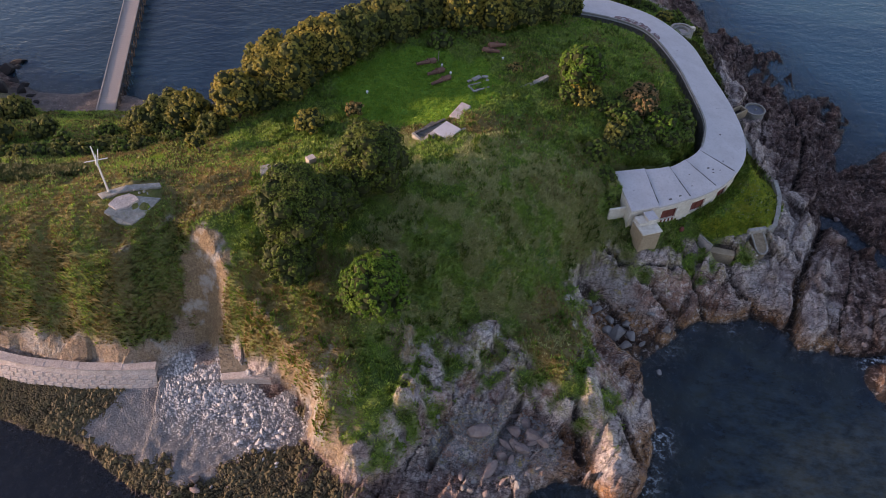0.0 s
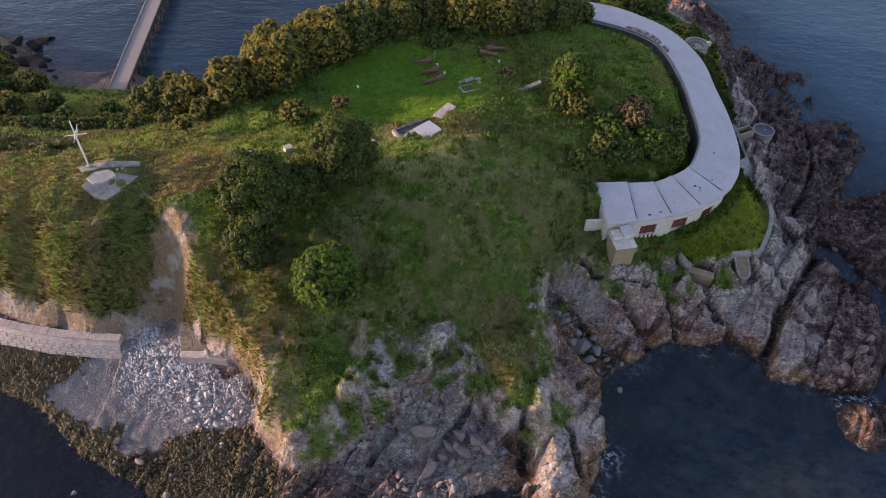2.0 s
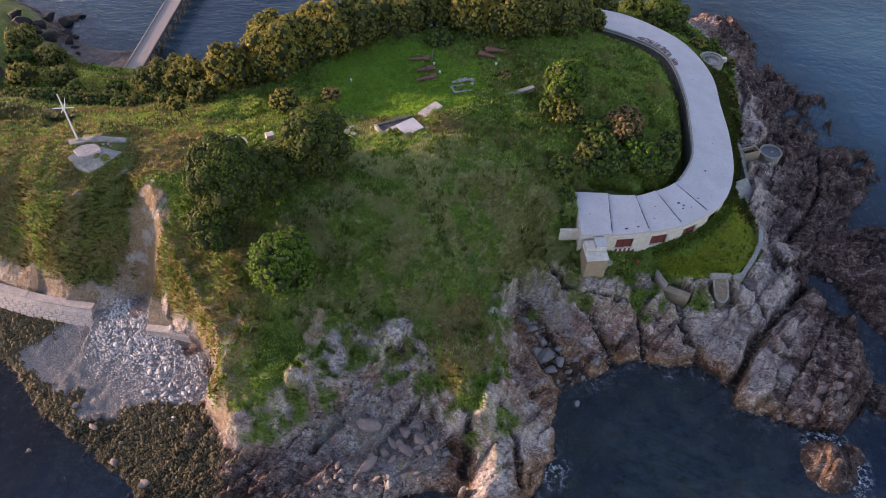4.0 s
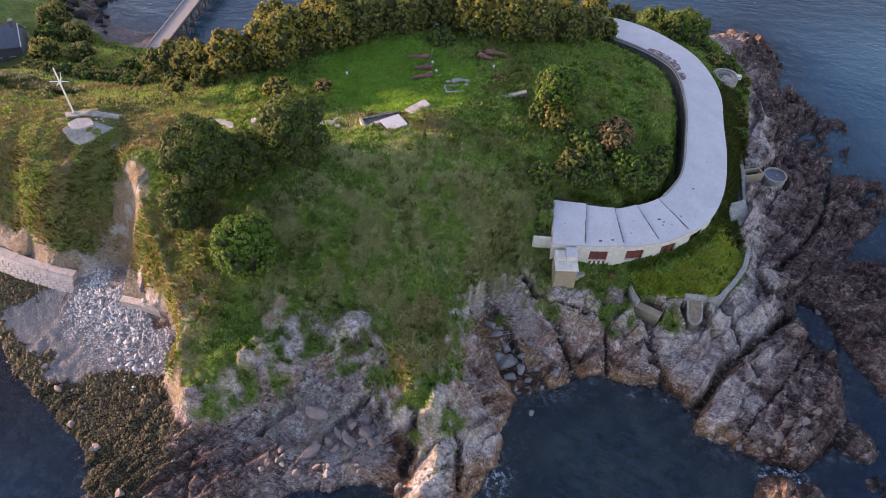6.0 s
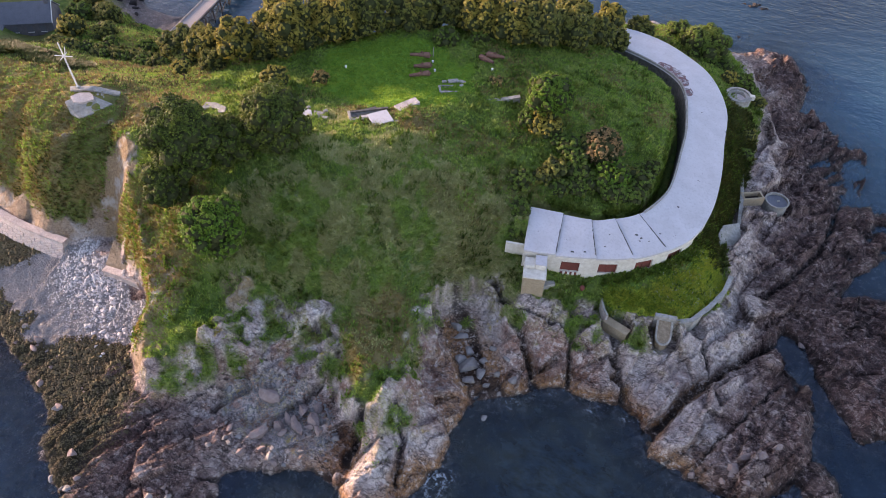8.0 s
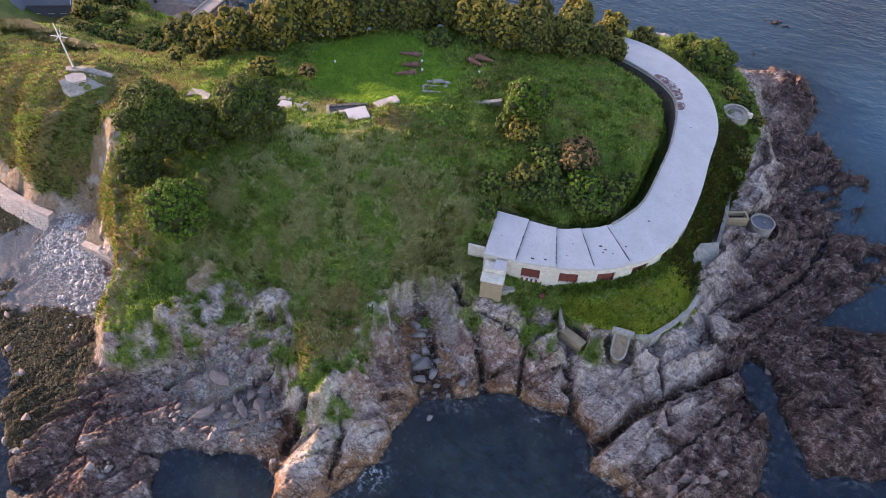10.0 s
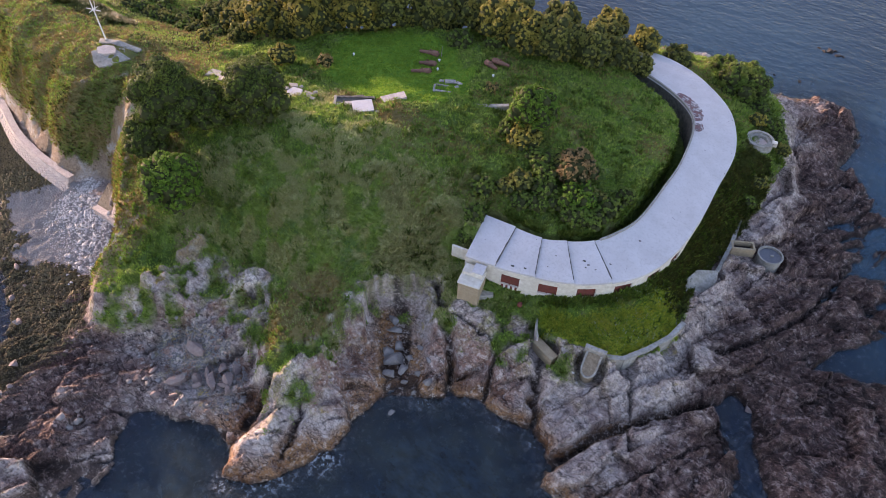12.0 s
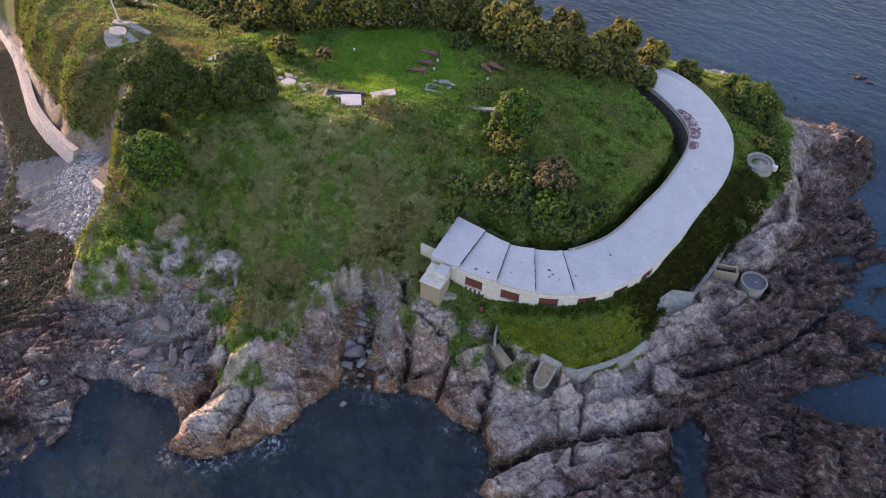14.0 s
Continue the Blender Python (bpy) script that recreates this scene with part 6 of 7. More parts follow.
# ---------------------------------------------------------------- works beside the casemates
def slab(name, outline, z0, z1, mat, label="", category="", parent=None, bevel=0.05):
    ob = part(name, prism_bm(outline, z0, z1), mat, parent, label, bevel)
    return tagged(ob, label, category) if category else ob


def wall_line(name, pts, width, z0, z1, mat, label, category, top_mat=None):
    """A wall along a plan line with a coping on it; heights may be lists."""
    root = tagged(new(name), label, category)
    for k, (a, b) in enumerate(zip(pts, pts[1:])):
        a, b = Vector((*a, 0)), Vector((*b, 0))
        t = (b - a).normalized()
        n = Vector((-t.y, t.x, 0)) * width / 2
        za = z1[k] if isinstance(z1, list) else z1
        zb = z1[k + 1] if isinstance(z1, list) else z1
        e = t * (0.02 * (k % 2))
        o = [(a - n - e).xy, (b - n + e).xy, (b + n + e).xy, (a + n - e).xy]
        part("wall_body", prism_bm(o, z0, [za - 0.15, zb - 0.15, zb - 0.15, za - 0.15]), mat, root)
        n2 = n * 1.18
        o = [(a - n2 - e).xy, (b - n2 + e).xy, (b + n2 + e).xy, (a + n2 - e).xy]
        bm = bmesh.new()
        lo = [bm.verts.new((*p, z - 0.148)) for p, z in zip(o, (za, zb, zb, za))]
        hi = [bm.verts.new((*p, z)) for p, z in zip(o, (za, zb, zb, za))]
        for i in range(4):
            bm.faces.new((lo[i], lo[(i + 1) % 4], hi[(i + 1) % 4], hi[i]))
        bm.faces.new(lo[::-1])
        bm.faces.new(hi)
        part("coping", bm, top_mat or mat, root)
    return root


def annex():
    root = tagged(new("lookout_post"), "buff rendered lookout post with stepped white slabs", "blockhouse")
    root.matrix_world = pose(39.5, 87.6, 0, 0, 0, 17)
    part("post_body", box_bm(3.7, 3.9, 5.6, pose(0, -0.1, 7.8)), M_BUFF, root, "", 0.06)
    part("post_cornice", box_bm(3.95, 4.15, 0.28, pose(0, -0.1, 13.42)), M_WHITE, root, "", 0.04)
    part("upper_block", box_bm(1.75, 2.0, 1.15, pose(0.85, 0.85, 13.72)), M_WHITE, root, "", 0.05)
    part("upper_slab", box_bm(1.95, 2.2, 0.2, pose(0.85, 0.85, 14.88)), M_ROOF, root, "", 0.03)
    part("rear_slab", box_bm(1.75, 2.0, 0.7, pose(-0.95, 0.9, 13.72)), M_WHITE, root, "", 0.05)
    return root


annex()
slab("wing_wall", [(33.0, 90.2), (36.4, 91.0), (36.3, 91.4), (32.9, 90.6)], 10.0, 14.7, M_WHITE, "short white wing wall beside the end bay", "wall")
slab("landing", [(40.6, 86.4), (43.2, 89.0), (42.4, 90.0), (40.2, 88.6)], 8.0, 10.2, M_CONC, "small concrete landing beside the lookout post", "landing")

wall_line("apron_wall", [(50.7, 91.6), (52.3, 88.9), (53.2, 88.0)], 0.3, 4.0, [8.9, 8.5, 8.3], M_STONE, "pale stone wall edging the grass apron", "wall", M_CONC)
wall_line("apron_wall", [(64.2, 91.6), (66.4, 93.0), (68.6, 97.4), (70.3, 102.0), (70.8, 106.2)], 0.7, 3.6, [8.9, 8.8, 8.7, 8.6, 8.6], M_CONC, "pale concrete wall edging the grass apron", "wall", M_CONC)
wall_line("masonry_block", [(53.0, 88.2), (57.4, 86.9)], 1.3, 3.4, [7.0, 7.2], M_BUFF, "low masonry block below the grass apron", "wall")


def ramp():
    root = tagged(new("stone_ramp"), "pale stone landing with a rounded end on the rock", "landing stage")
    m = pose(62.3, 91.0, 0.3, 0, 0, 12)
    part("threshold", box_bm(3.6, 0.8, 3.2, m @ pose(0, 0.2, 6.1)), M_CONC, root, "", 0.05)
    bm = bmesh.new()
    pts = [(-1.2, -0.25), (-1.2, -2.6)] + [(1.2 * math.cos(a), -2.6 + 1.2 * math.sin(a)) for a in np.linspace(math.pi, 2 * math.pi, 10)] + [(1.2, -2.6), (1.2, -0.25)]
    top = [bm.verts.new(m @ Vector((x, y, 8.6 + y * 0.55))) for x, y in pts]
    low = [bm.verts.new(m @ Vector((x, y, 3.0))) for x, y in pts]
    k = len(pts)
    bm.faces.new(top)
    for i in range(k):
        bm.faces.new((top[i], low[i], low[(i + 1) % k], top[(i + 1) % k]))
    part("ramp_bed", bm, M_ROUGHWALL, root, "worn earthy bed inside a pale kerb")
    for i in range(k - 1):
        a, b = Vector((*pts[i], 8.6 + pts[i][1] * 0.55)), Vector((*pts[i + 1], 8.6 + pts[i + 1][1] * 0.55))
        if (b - a).length < 0.05:
            continue
        bm = bmesh.new()
        tube(bm, [m @ a, m @ ((a + b) / 2), m @ b], [0.2, 0.2, 0.2], 6)
        part("kerb", bm, M_CONC, root)
    return root


ramp()
for x, y in ((61.3, 86.2), (62.4, 86.0)):
    boulder(PALE_SET, x, y, 0.35, "small pale stone on the dark slab", "pale stones", rnd)

wall_line("retaining_wall", [(68.2, 138.0), (69.4, 131.4), (70.2, 123.2)], 0.6, 3.0, [7.0, 6.5, 6.2], M_CONC, "pale broken concrete retaining wall above the rocks", "wall")
slab("concrete_apron", [(67.2, 119.8), (70.3, 123.4), (71.6, 119.3), (70.6, 114.8), (67.8, 113.0), (66.8, 116.5)], 3.0, [7.6, 6.4, 5.2, 5.4, 6.8, 7.8], M_CONC, "pale sloping concrete apron on the rock", "apron", bevel=0.15)


def tank():
    root = tagged(new("round_tank"), "round pale concrete tank on the tidal rocks", "tank")
    root.location = (76.3, 134.4, 0)
    z = 5.6
    part("tank_wall", lathe_bm([(2.35, 1.2), (2.3, z - 0.3), (2.42, z - 0.28), (2.42, z), (2.1, z), (2.1, z - 0.55)], 32), M_CONC, root)
    part("tank_floor", cyl_bm(2.09, 2.09, 0.2, pose(0, 0, z - 0.65), 32), M_SLATE, root, "dark grey wet bottom of the tank")
    part("inner_block", box_bm(0.5, 0.35, 0.3, pose(0.3, 0.2, z - 0.45, 0, 0, 30)), M_CONC, root)
    return root


tank()


def stone_bin():
    root = tagged(new("concrete_bin"), "open buff concrete box beside the round tank", "concrete box")
    root.matrix_world = pose(71.3, 132.3, 5.0, 0, 0, 32)
    part("bin_wall", box_bm(4.4, 0.35, 2.2, pose(0, -0.9, -0.6)), M_BUFF, root)
    part("bin_wall", box_bm(4.4, 0.35, 2.2, pose(0, 0.9, -0.6)), M_BUFF, root)
    part("bin_wall", box_bm(0.35, 1.44, 2.2, pose(-2.0, 0, -0.6)), M_BUFF, root)
    part("bin_wall", box_bm(0.35, 1.44, 2.2, pose(2.0, 0, -0.6)), M_BUFF, root)
    part("bin_floor", box_bm(3.6, 1.4, 0.2, pose(0, 0, 0.4)), M_DARKROCK, root)
    return root


stone_bin()


def emplacement():
    root = tagged(new("ring_emplacement"), "round stepped concrete gun ring in the grass", "gun ring")
    root.location = (62.5, 157.9, ground_z(62.5, 157.9) + 0.75)
    part("outer_ring", lathe_bm([(2.9, -1.5), (2.9, 0.45), (2.3, 0.5), (2.3, -0.6)], 32), M_CONC, root)
    part("inner_ring", lathe_bm([(2.28, -1.5), (2.28, 0.12), (1.65, 0.16), (1.65, -0.7)], 32), M_CONC, root)
    part("ring_floor", cyl_bm(1.64, 1.64, 0.2, pose(0, 0, -0.7), 32), M_STONE, root)
    part("step_block", box_bm(1.1, 1.0, 0.9, pose(2.9, 0.6, -0.3, 0, 0, 15)), M_WHITE, root)
    return root


emplacement()


def roof_stain(s0, s1, w0, w1, seed):
    """A rusty patch lying on the roof beside its inner kerb."""
    bm = bmesh.new()
    r = random.Random(seed)
    rows = []
    n = int((s1 - s0) / 0.45)
    for k in range(n + 1):
        s = s0 + (s1 - s0) * k / n
        p, q = at_arc(INNER, S_IN, s), at_arc(INNER, S_IN, s + 0.5)
        t = (q - p).normalized()
        nn = Vector((t.y, -t.x, 0))
        e = math.sin(math.pi * (k + 0.15) / (n + 0.3)) ** 0.5
        mid = (w0 + w1) / 2
        a = w0
        b = mid + (w1 - mid) * e * r.uniform(0.7, 1.2)
        f = (s - 19.7) / (S_IN[-1] - 19.7)
        o = at_arc(OUTER, S_OUT, 25.2 + (S_OUT[-1] - 25.2) * f)
        w = (p - o).normalized()
        o2, i2 = o + w * 0.35, p - w * 0.1
        width = (o2 - i2).length
        row = []
        for d in (a, b):
            q2 = i2.lerp(o2, d / width)
            row.append(bm.verts.new((q2.x, q2.y, ROOF_IN + (ROOF_OUT - ROOF_IN) * d / width + 0.025)))
        rows.append(row)
    for p, q in zip(rows, rows[1:]):
        bm.faces.new((p[0], q[0], q[1], p[1]))
    ob = part("roof_stain", bm, M_MAROON, bpy.data.objects["casemate_battery"], "rust-red stain on the pale roof")
    return ob


i_150 = min(range(len(INNER)), key=lambda k: abs(INNER[k].x - 47) + abs(INNER[k].y - 151))
roof_stain(S_IN[i_150] - 5.0, S_IN[i_150] + 4.5, 0.12, 3.3, 3)
roof_stain(S_IN[i_150] - 8.4, S_IN[i_150] - 5.6, 0.12, 2.6, 4)

buoy = tagged(new("life_buoy_post"), "small red marker standing by a port", "marker")
buoy.location = (47.6, 90.6, ground_z(47.6, 90.6))
part("marker_head", lathe_bm([(0.02, 0.2), (0.38, 0.35), (0.45, 0.7), (0.36, 1.0), (0.02, 1.1)], 14), M_RED, buoy)
part("marker_foot", cyl_bm(0.1, 0.1, 0.5, pose(0, 0, -0.2), 8), M_DARKWOOD, buoy)

# ---------------------------------------------------------------- the top of the island
def cannon(x0, y0, x1, y1, lift=0.0):
    """An old barrel lying in the grass, its muzzle at the second place."""
    root = tagged(new("cannon_barrel"), "rusty brown cannon barrel lying in the grass", "cannon", "cannon barrels")
    a, b = Vector((x0, y0, ground_z(x0, y0) + 0.5 + lift)), Vector((x1, y1, ground_z(x1, y1) + 0.42 + lift))
    m = Matrix.Translation(a) @ (b - a).to_track_quat("Z", "Y").to_matrix().to_4x4()
    L = (b - a).length
    part("barrel", lathe_bm([(0.12, -0.32), (0.17, -0.12), (0.5, 0.0), (0.62, 0.15), (0.62, 1.3), (0.5, 1.4), (0.48, 2.2), (0.40, 2.3), (0.30, L - 0.2), (0.34, L - 0.05), (0.32, L), (0.16, L), (0.15, L - 0.5)], 18, m), M_RUST, root)
    part("trunnion", cyl_bm(0.16, 0.16, 1.7, m @ pose(0, -0.85, 1.7, -90, 0, 0), 10), M_RUST, root)
    return root


cannon(0.9, 126.0, -3.0, 124.6)
cannon(2.6, 123.0, -0.7, 121.7)
cannon(3.9, 119.7, 0.1, 118.2, 0.1)
cannon(12.0, 130.1, 15.6, 130.8, 0.45)
cannon(10.8, 129.3, 14.2, 128.4)


def post(x, y):
    root = tagged(new("white_bollard"), "short white painted stone bollard in the grass", "bollard", "white bollards")
    root.location = (x, y, ground_z(x, y))
    part("shaft", cyl_bm(0.22, 0.19, 0.5, pose(0, 0, -0.15), 12), M_WPAINT, root)
    part("cap", lathe_bm([(0.24, 0.34), (0.26, 0.40), (0.18, 0.48), (0.02, 0.52)], 12), M_WPAINT, root)


for x, y in ((2.2, 124.7), (4.0, 121.9), (-12.4, 114.2), (14.8, 126.4)):
    post(x, y)


def pit():
    root = tagged(new("sunken_pit"), "sunken rectangular concrete pit in the lawn", "pit")
    root.matrix_world = pose(10.0, 117.2, ground_z(10, 117.2) - 0.2, 0, 0, 28)
    for sx, sy, x, y, h, rz in ((3.6, 0.45, -0.6, -1.3, 0.18, 0), (0.4, 2.1, -2.4, -0.2, 0.12, 4), (3.4, 0.3, -0.6, 1.0, -0.02, -3)):
        part("pit_kerb", box_bm(sx, sy, h + 1.2, pose(x, y, -1.0, 0, 0, rz)), M_CONC, root, "", 0.05)
    # floor coloured near-black to stand for shade in the pit
    part("pit_floor", box_bm(3.5, 2.1, 0.2, pose(-0.6, -0.15, -0.1)), M_JOINT_SHADE, root)
    for x, y, sx, sy, rz, tx in ((0.4, 2.5, 2.2, 1.0, 15, 5), (2.2, 2.2, 1.3, 0.8, -20, -6), (1.9, 0.9, 0.9, 0.7, 40, 8), (-1.4, 2.3, 0.9, 0.6, 10, -4)):
        part("broken_slab", box_bm(sx, sy, 0.3, pose(x, y, 0.0, tx, 4, rz)), M_CONC, root, "", 0.05)
    return root


pit()


def lean_post():
    root = tagged(new("wooden_post"), "tall weathered wooden post standing by the cannons", "post")
    root.location = (1.4, 126.4, ground_z(1.4, 126.4))
    bm = bmesh.new()
    tube(bm, [(0, 0, -0.3), (0.05, 0, 1.2), (0.12, 0.02, 2.4)], [0.09, 0.08, 0.06], 7)
    part("shaft", bm, M_DECK, root)
    part("cap", cyl_bm(0.09, 0.07, 0.08, pose(0.12, 0.02, 2.39), 8), M_DECK, root)
    return root


lean_post()
wall_line("ruined_wall", [(13.8, 115.0), (17.6, 116.0), (20.6, 117.8), (23.4, 119.6)], 0.75, 18.0, [22.2, 22.4, 22.8, 23.2], M_CONC, "low broken concrete wall in the grass", "wall")
def magazine():
    """A sunken magazine: flat white roof, open yard with steps, and the walls that hold the turf back."""
    root = tagged(new("sunken_magazine"), "sunken magazine with a flat white roof and walled yard", "magazine")
    root.location = (0, 0, -0.45)
    part("roof", prism_bm([(0.4, 100.2), (3.0, 103.1), (5.7, 100.9), (3.2, 98.0)], 24.02, [24.32, 24.42, 24.34, 24.24]), M_ROOF, root, "flat white roof slab", 0.05)
    part("body", prism_bm([(0.6, 100.2), (3.0, 102.9), (5.5, 100.9), (3.2, 98.2)], 20.5, 24.02), M_CONC, root)
    # yard floor and back wall are near-black: the recess's shade as colour
    part("yard_floor", prism_bm([(-2.9, 99.6), (0.3, 103.6), (2.6, 103.0), (0.5, 100.0), (1.6, 98.8), (-1.1, 97.2)], 20.5, 23.86), M_JOINT_SHADE, root, "sunken yard floor, darkened as in shade")
    part("side_wall", prism_bm([(-3.3, 99.5), (-2.9, 99.8), (-0.9, 97.3), (-1.3, 97.0)], 20.0, [24.3, 24.35, 24.2, 24.15]), M_CONC, root, "", 0.04)
    part("back_wall", prism_bm([(-3.0, 100.0), (2.6, 104.4), (2.9, 104.0), (-2.7, 99.6)], 20.0, 24.1), M_JOINT_SHADE, root, "wall holding back the lawn, darkened as in shade", 0.04)
    for k, (x, y) in enumerate(((-0.9, 98.2), (-0.2, 98.9), (0.3, 99.6))):
        part("step", box_bm(1.3, 0.7, 0.22 + 0.1 * k, pose(x, y, 23.84, 0, 0, 40)), M_STONE, root, "", 0.03)
    part("loose_block", box_bm(0.8, 0.6, 0.4, pose(6.2, 101.2, 23.8, 4, 0, 30)), M_CONC, root, "", 0.05)
    return root


magazine()
slab("magazine_block", [(3.5, 105.0), (5.9, 109.1), (7.6, 108.0), (5.3, 104.1)], 20.5, [23.75, 23.9, 23.9, 23.75], M_STONE, "pale block roof of a sunken magazine", "magazine roof")


def broken_pavement():
    root = tagged(new("broken_pavement"), "broken whitish concrete pavement in the grass", "pavement")
    part("main_slab", prism_bm([(-11.9, 95.2), (-11.8, 96.8), (-9.8, 97.3), (-8.9, 96.2), (-9.0, 94.4), (-10.6, 93.9)], 20.5, [23.25, 23.3, 23.35, 23.3, 23.25, 23.2]), M_ROOF, root, "", 0.06)
    part("cracked_slab", prism_bm([(-8.6, 96.3), (-9.4, 97.5), (-7.3, 97.9), (-6.8, 95.6), (-8.4, 93.7), (-8.7, 94.6)], 20.5, [23.2, 23.25, 23.3, 23.1, 23.0, 23.1]), M_CONC, root, "", 0.06)
    part("edge_slab", prism_bm([(-13.6, 97.2), (-12.2, 98.2), (-11.2, 97.5), (-12.3, 96.6)], 20.5, 23.2), M_CONC, root, "", 0.06)
    for x, y, s, rz in ((-12.6, 95.6, 0.8, 20), (-7.4, 98.4, 0.6, 50), (-6.4, 96.6, 0.7, 10), (-10.8, 97.9, 0.5, 70)):
        part("fragment", box_bm(s * 1.4, s, 0.35, pose(x, y, 23.0, 4, -3, rz)), M_CONC, root, "", 0.05)
    return root


broken_pavement()
PLATFORM = [(-28.5, 88.4), (-29.1, 90.9), (-27.2, 91.7), (-24.6, 91.2), (-23.2, 89.2), (-24.4, 88.7), (-25.6, 89.9), (-27.2, 89.8)]
slab("curved_platform", PLATFORM, 20.5, [ground_z(x, y) + 0.3 for x, y in PLATFORM], M_CONC, "pale curved concrete platform behind dark trees", "platform", bevel=0.08)
slab("platform_stone", [(-21.4, 92.2), (-20.2, 93.0), (-19.4, 92.0), (-20.6, 91.2)], 20.5, 24.0, M_STONE, "pale stone pier behind dark trees", "stone block")


def flag_platform():
    root = tagged(new("flag_platform"), "broken pale concrete platform at the mast's foot", "platform")

    def plate(name, outline, lift, mat):
        part(name, prism_bm(outline, 19.5, [ground_z(x, y) + lift for x, y in outline]), mat, root, "", 0.05)
    plate("back_strip", [(-53.4, 82.0), (-49.1, 83.8), (-44.6, 85.6), (-43.9, 84.5), (-47.2, 83.0), (-49.8, 82.2), (-52.2, 80.9)], 0.3, M_CONC)
    plate("front_slab", [(-49.9, 81.2), (-47.6, 81.7), (-43.4, 82.1), (-44.0, 80.6), (-45.3, 78.6), (-46.9, 76.9), (-49.2, 77.1), (-51.4, 78.4)], 0.28, M_CONC)
    plate("broken_step", [(-50.0, 81.0), (-48.2, 81.9), (-47.2, 81.6), (-46.4, 80.9), (-48.0, 79.4), (-49.6, 78.9), (-50.9, 79.6)], 0.55, M_STONE)
    rubble = random.Random(77)
    for x, y, s in ((-46.0, 82.6, 0.55), (-46.7, 82.2, 0.4), (-47.6, 82.6, 0.35), (-45.4, 82.3, 0.3), (-48.6, 82.4, 0.3)):
        st = new("rubble", stone_set(M_CONC, [51 + int(s * 10)], 1, 0.7)[0])
        st.parent = root
        st.location, st.scale, st.rotation_euler = (x, y, ground_z(x, y) + 0.5), (s, s * 0.8, s), (0, 0, rubble.uniform(0, 6))
    return root


flag_platform()


def flagstaff():
    root = tagged(new("flagstaff"), "tall white wooden flagstaff with crossed yards", "flagstaff")
    root.location = (-51.6, 82.3, 23.8)
    top = Vector((0.8, -0.8, 10.4))
    bm = bmesh.new()
    tube(bm, [(0, 0, -0.3), top * 0.5, top], [0.17, 0.15, 0.10], 8)
    part("mast", bm, M_WPAINT, root)
    c = top * 0.72
    for a, l in ((20, 1.7), (110, 1.3)):
        d = Vector((math.cos(radians(a)), math.sin(radians(a)), 0)) * l
        bm = bmesh.new()
        tube(bm, [c - d, c, c + d], [0.07, 0.1, 0.07], 6)
        part("yard", bm, M_WPAINT, root)
    bm = bmesh.new()
    tube(bm, [c + Vector((0.15, 0, -0.4)), c + Vector((0.5, 0.2, 0.8)), c + Vector((0.75, 0.35, 1.9))], [0.07, 0.07, 0.05], 6)
    part("gaff", bm, M_WPAINT, root)
    part("mast_step", box_bm(0.7, 0.7, 0.5, pose(0, 0, 0)), M_CONC, root, "", 0.04)


flagstaff()

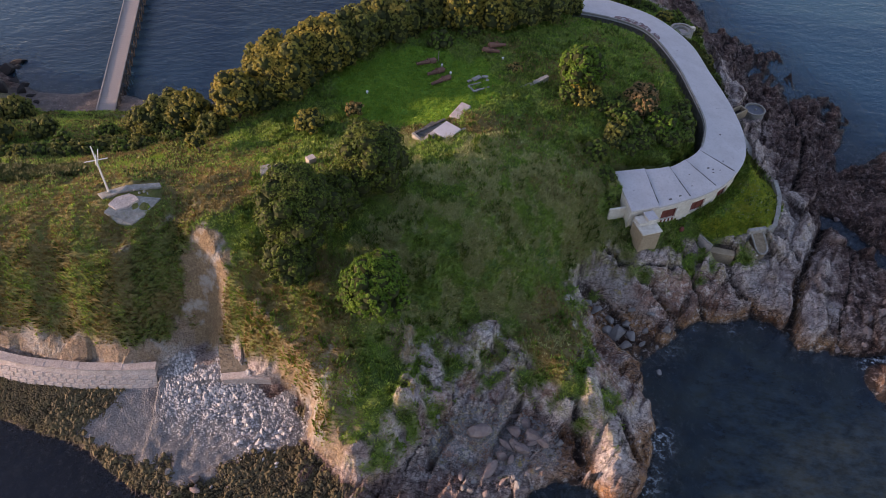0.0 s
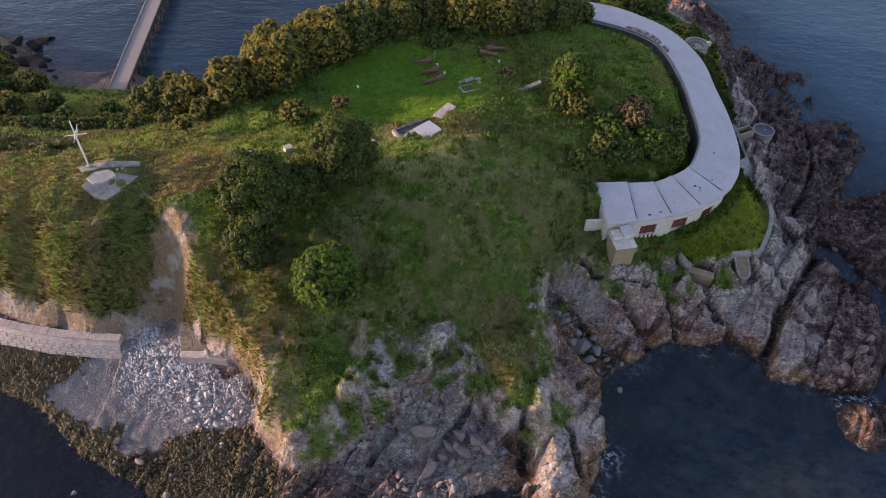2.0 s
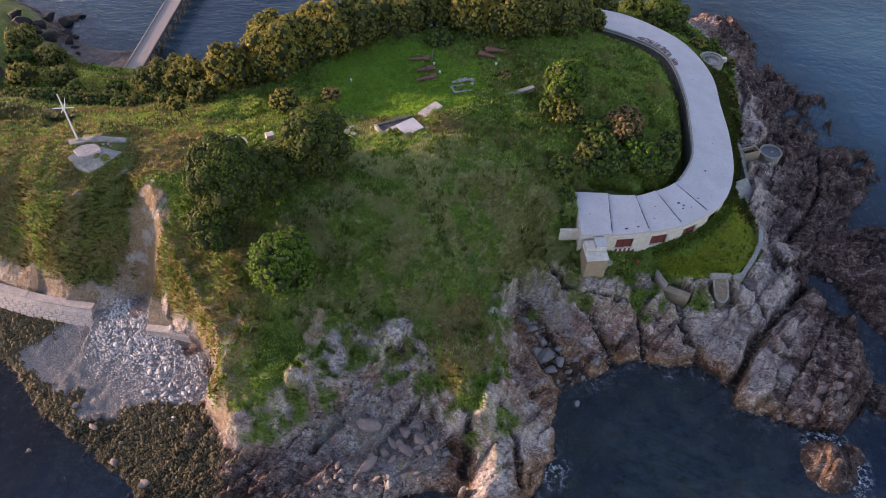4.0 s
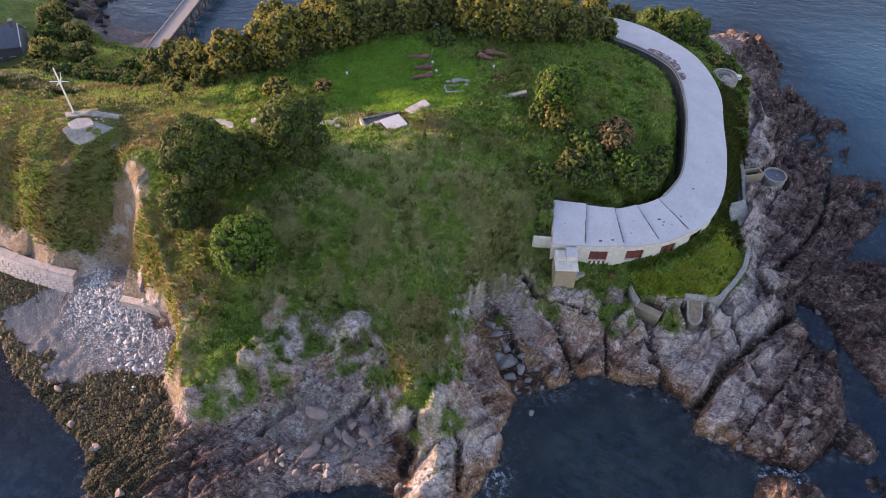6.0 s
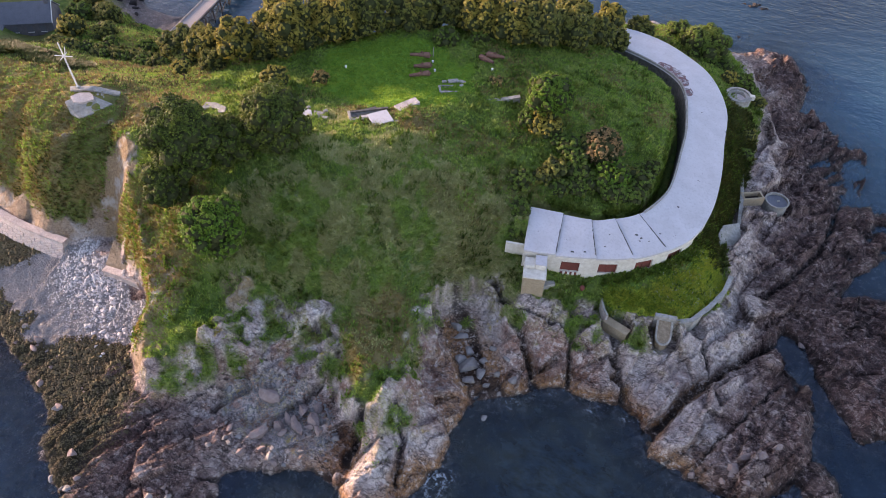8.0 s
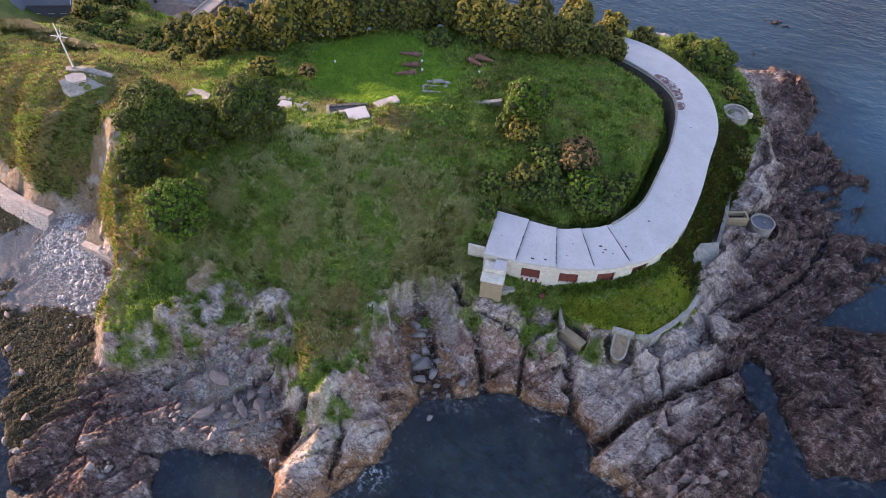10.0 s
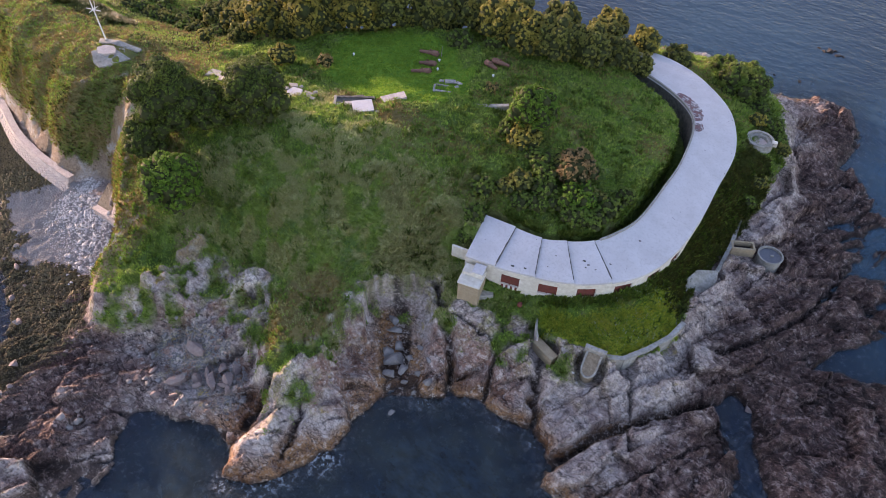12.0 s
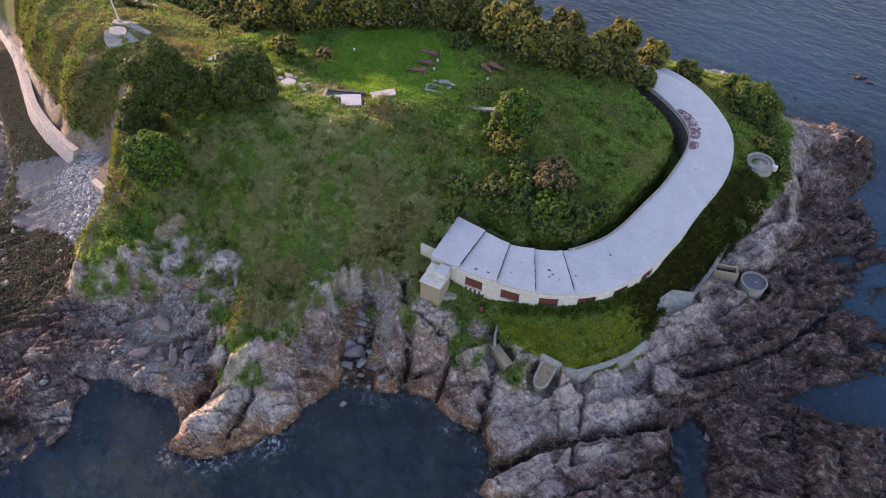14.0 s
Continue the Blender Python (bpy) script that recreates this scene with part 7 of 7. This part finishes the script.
# ---------------------------------------------------------------- the beach walls
def sea_wall():
    root = tagged(new("sea_wall"), "battered pale stone sea wall along the beach", "sea wall")
    line = spline([(-43.6, 61.2, 0), (-50, 60.9, 0), (-57, 61.0, 0), (-66, 62.0, 0), (-78, 65.2, 0), (-95, 69.5, 0), (-130, 74, 0)], 1.25)
    bm = bmesh.new()
    prev = None
    fr = []
    for k, p in enumerate(line):
        t = (line[min(k + 1, len(line) - 1)] - line[max(k - 1, 0)]).normalized()
        n = Vector((-t.y, t.x, 0))
        n = n if n.y < 0 else -n
        fr.append((p, n))
        a, b, c = p - n * 1.2, p, p + n * 2.3
        cur = [bm.verts.new((a.x, a.y, 0)), bm.verts.new((a.x, a.y, 4.95)), bm.verts.new((b.x, b.y, 4.95)), bm.verts.new((c.x, c.y, 0.3)), bm.verts.new((c.x, c.y, -0.6))]
        if prev:
            for i in range(5):
                bm.faces.new((prev[i], cur[i], cur[(i + 1) % 5], prev[(i + 1) % 5]))
        else:
            bm.faces.new(cur)
        prev = cur
    bm.faces.new(prev[::-1])
    part("wall_core", bm, M_STONE, root)
    # facing stones, course by course
    r = random.Random(8)
    shapes = []
    for s in range(6):
        b = box_bm(1.16, 0.16, 0.78, pose(0, 0, -0.39))
        for v in b.verts:
            v.co += Vector((r.uniform(-0.06, 0.06), 0, r.uniform(-0.04, 0.04)))
            if v.co.y < 0:
                v.co.x *= 0.95
                v.co.z *= 0.93
        bmesh.ops.recalc_face_normals(b, faces=b.faces[:])
        me = bpy.data.meshes.new("stone")
        b.to_mesh(me)
        b.free()
        me.materials.append(M_STONE)
        shapes.append(me)
    for k in range(min(len(fr) - 1, 34)):
        for c in range(5):
            p, n = fr[k]
            q, n2 = fr[k + 1]
            h = (c + 0.5) / 6.1
            if c % 2:
                p, q, n2 = (p + q) / 2, (q + fr[min(k + 2, len(fr) - 1)][0]) / 2, n2
            mid = (p + q) / 2 + n * (2.3 * (1 - h)) + Vector((0, 0, 0.3 + 4.65 * h))
            t = (p - q).normalized()
            nn = Vector((n.x, n.y, 0.5)).normalized()
            up = nn.cross(t).normalized()
            if up.z < 0:
                up = -up
                t = -t
            st = new("stone", shapes[r.randrange(6)])
            st.parent = root
            m = Matrix((t, -nn, up)).transposed().to_4x4()
            m.translation = mid + nn * r.uniform(-0.03, 0.05)
            st.matrix_world = m
    for k in range(min(len(fr) - 1, 40)):
        (p, n), (q, n2) = fr[k], fr[k + 1]
        part("coping_stone", prism_bm([(p + n * 0.12).xy, (q + n2 * 0.12).xy * 0.985 + (p + n * 0.12).xy * 0.015, (q - n2 * 1.3).xy * 0.985 + (p - n * 1.3).xy * 0.015, (p - n * 1.3).xy], 4.9, 5.2 + r.uniform(-0.03, 0.03)), M_STONE, root)
    return root


sea_wall()
wall_line("broken_wall", [(-32.7, 60.1), (-28.8, 60.3), (-24.9, 60.3)], 1.1, 1.0, [4.9, 5.2, 5.0], M_STONE, "broken end of a pale stone sea wall", "sea wall")


def masonry_bank():
    """A slope of rubble masonry rising from the broken wall to the turf."""
    root = tagged(new("masonry_bank"), "rough brown rubble bank above a broken sea wall", "rubble bank")
    part("bank_core", prism_bm([(-33.0, 60.9), (-24.9, 60.9), (-25.6, 64.6), (-33.8, 64.8)], 1.0, [4.9, 5.0, 7.6, 7.2]), M_ROUGHWALL, root)
    r = random.Random(31)
    shapes = stone_set(M_ROUGHWALL, range(41, 45), 1, 0.6)
    for row_k in range(7):
        for k in range(14):
            u, w = (k + 0.5 + 0.4 * r.uniform(-1, 1)) / 14, (row_k + 0.5) / 7
            st = new("stone", shapes[r.randrange(4)])
            st.parent = root
            st.location = (-33.0 + 8.0 * u - 0.75 * w, 60.9 + 3.75 * w + r.uniform(-0.1, 0.1), 4.95 + 2.45 * w + r.uniform(-0.12, 0.02))
            st.scale = (r.uniform(0.22, 0.42), r.uniform(0.18, 0.32), r.uniform(0.2, 0.32))
            st.rotation_euler = (radians(38), 0, r.uniform(-0.3, 0.3))
    return root


masonry_bank()

# ---------------------------------------------------------------- jetty, house
def jetty():
    root = tagged(new("jetty"), "long timber jetty with pale deck and dark trestles", "jetty")
    a, b = Vector((-73.3, 126.5, 0)), Vector((-92.6, 236, 0))
    t = (b - a).normalized()
    n = Vector((t.y, -t.x, 0))
    L = (b - a).length
    m = Matrix((n, t, Vector((0, 0, 1)))).transposed().to_4x4()
    m.translation = a
    w, z = 4.2, 4.0
    shared = None
    for k in range(int(L / 0.9)):
        if shared is None:
            ob = part("deck_board", box_bm(w, 0.87, 0.16, pose(0, 0, z - 0.16)), M_DECK, root)
            shared = ob.data
        else:
            ob = new("deck_board", shared)
            ob.parent = root
        ob.matrix_world = m @ pose(0, 0.45 + 0.9 * k, 0)
    for x in (-w / 2 + 0.1, w / 2 - 0.1):
        part("kerb_beam", box_bm(0.25, L, 0.25, m @ pose(x, L / 2, z + 0.004)), M_DECK, root)
        part("side_beam", box_bm(0.3, L, 0.4, m @ pose(x, L / 2, z - 0.6)), M_DARKWOOD, root)
    step = 4.4
    for k in range(int(L / step)):
        y = 1.0 + step * k
        for x in (-w / 2 + 0.1, w / 2 - 0.1):
            part("pile", cyl_bm(0.22, 0.18, z + 1.6, m @ pose(x, y, -2.2), 8), M_DARKWOOD, root)
            for s in (0, 1):
                p0 = m @ Vector((x + 0.12, y, 0.2 if s else z - 0.5))
                p1 = m @ Vector((x + 0.12, y + step, z - 0.5 if s else 0.2))
                bm = bmesh.new()
                tube(bm, [p0, (p0 + p1) / 2, p1], [0.11, 0.11, 0.11], 4)
                part("brace", bm, M_DARKWOOD, root)
    return root


jetty()


def house():
    root = tagged(new("slate_house"), "dark stone house with grey slate roofs and chimney", "house")
    m = pose(-105.2, 110.9, 6.8, 0, 0, 34)

    def gable(nm, L, W, h, ridge, mm, mat_wall):
        bm = bmesh.new()
        pts = [(-W / 2, 0), (W / 2, 0), (W / 2, h), (0, ridge - 0.2), (-W / 2, h)]
        a = [bm.verts.new(mm @ Vector((-L / 2, y, z))) for y, z in pts]
        b = [bm.verts.new(mm @ Vector((L / 2, y, z))) for y, z in pts]
        for i in range(5):
            bm.faces.new((a[i], a[(i + 1) % 5], b[(i + 1) % 5], b[i]))
        bm.faces.new(a[::-1])
        bm.faces.new(b)
        part("wall", bm, mat_wall, root)
        for s in (-1, 1):
            bm = bmesh.new()
            o = W / 2 + 0.35
            zz = h - 0.35 * (ridge - h) / (W / 2)
            for x in (-L / 2 - 0.25, L / 2 + 0.25):
                for y, z in ((0.0, ridge), (s * o, zz), (s * o, zz + 0.18), (0.0, ridge + 0.2)):
                    bm.verts.new(mm @ Vector((x, y, z)))
            bm.verts.ensure_lookup_table()
            v = bm.verts
            for f in ((0, 1, 2, 3), (7, 6, 5, 4), (0, 4, 5, 1), (1, 5, 6, 2), (2, 6, 7, 3), (3, 7, 4, 0)):
                bm.faces.new([v[i] for i in f])
            part("roof", bm, M_SLATE, root)
        for x in (-L / 2 - 0.2, L / 2 + 0.2):
            bm = bmesh.new()
            tube(bm, [mm @ Vector((x, -W / 2 - 0.35, h - 0.1)), mm @ Vector((x, 0, ridge + 0.22)), mm @ Vector((x, W / 2 + 0.35, h - 0.1))], [0.12, 0.12, 0.12], 5)
            part("verge", bm, M_WPAINT, root)
    stone = simple_mat("dark_house_stone", (0.16, 0.15, 0.17), (0.10, 0.095, 0.11), 0.8, 0.9, (0.22, 0.2, 0.2), 4.0)
    gable("main", 17.0, 8.0, 3.6, 6.9, m, stone)
    gable("wing", 9.0, 6.5, 3.4, 6.4, m @ pose(-6.0, -3.0, 0, 0, 0, 90), stone)
    part("chimney", box_bm(0.9, 1.3, 2.4, m @ pose(7.6, 0, 5.8)), stone, root, "", 0.04)
    for x in (-0.5, 3.0, 6.0):
        wd = part("window", box_bm(1.3, 0.12, 1.5, m @ pose(x, -4.06, 1.2)), M_SLATE, root)
        part("window_sill", box_bm(1.5, 0.25, 0.12, m @ pose(x, -4.1, 1.05)), M_WPAINT, wd)
    return root


house()
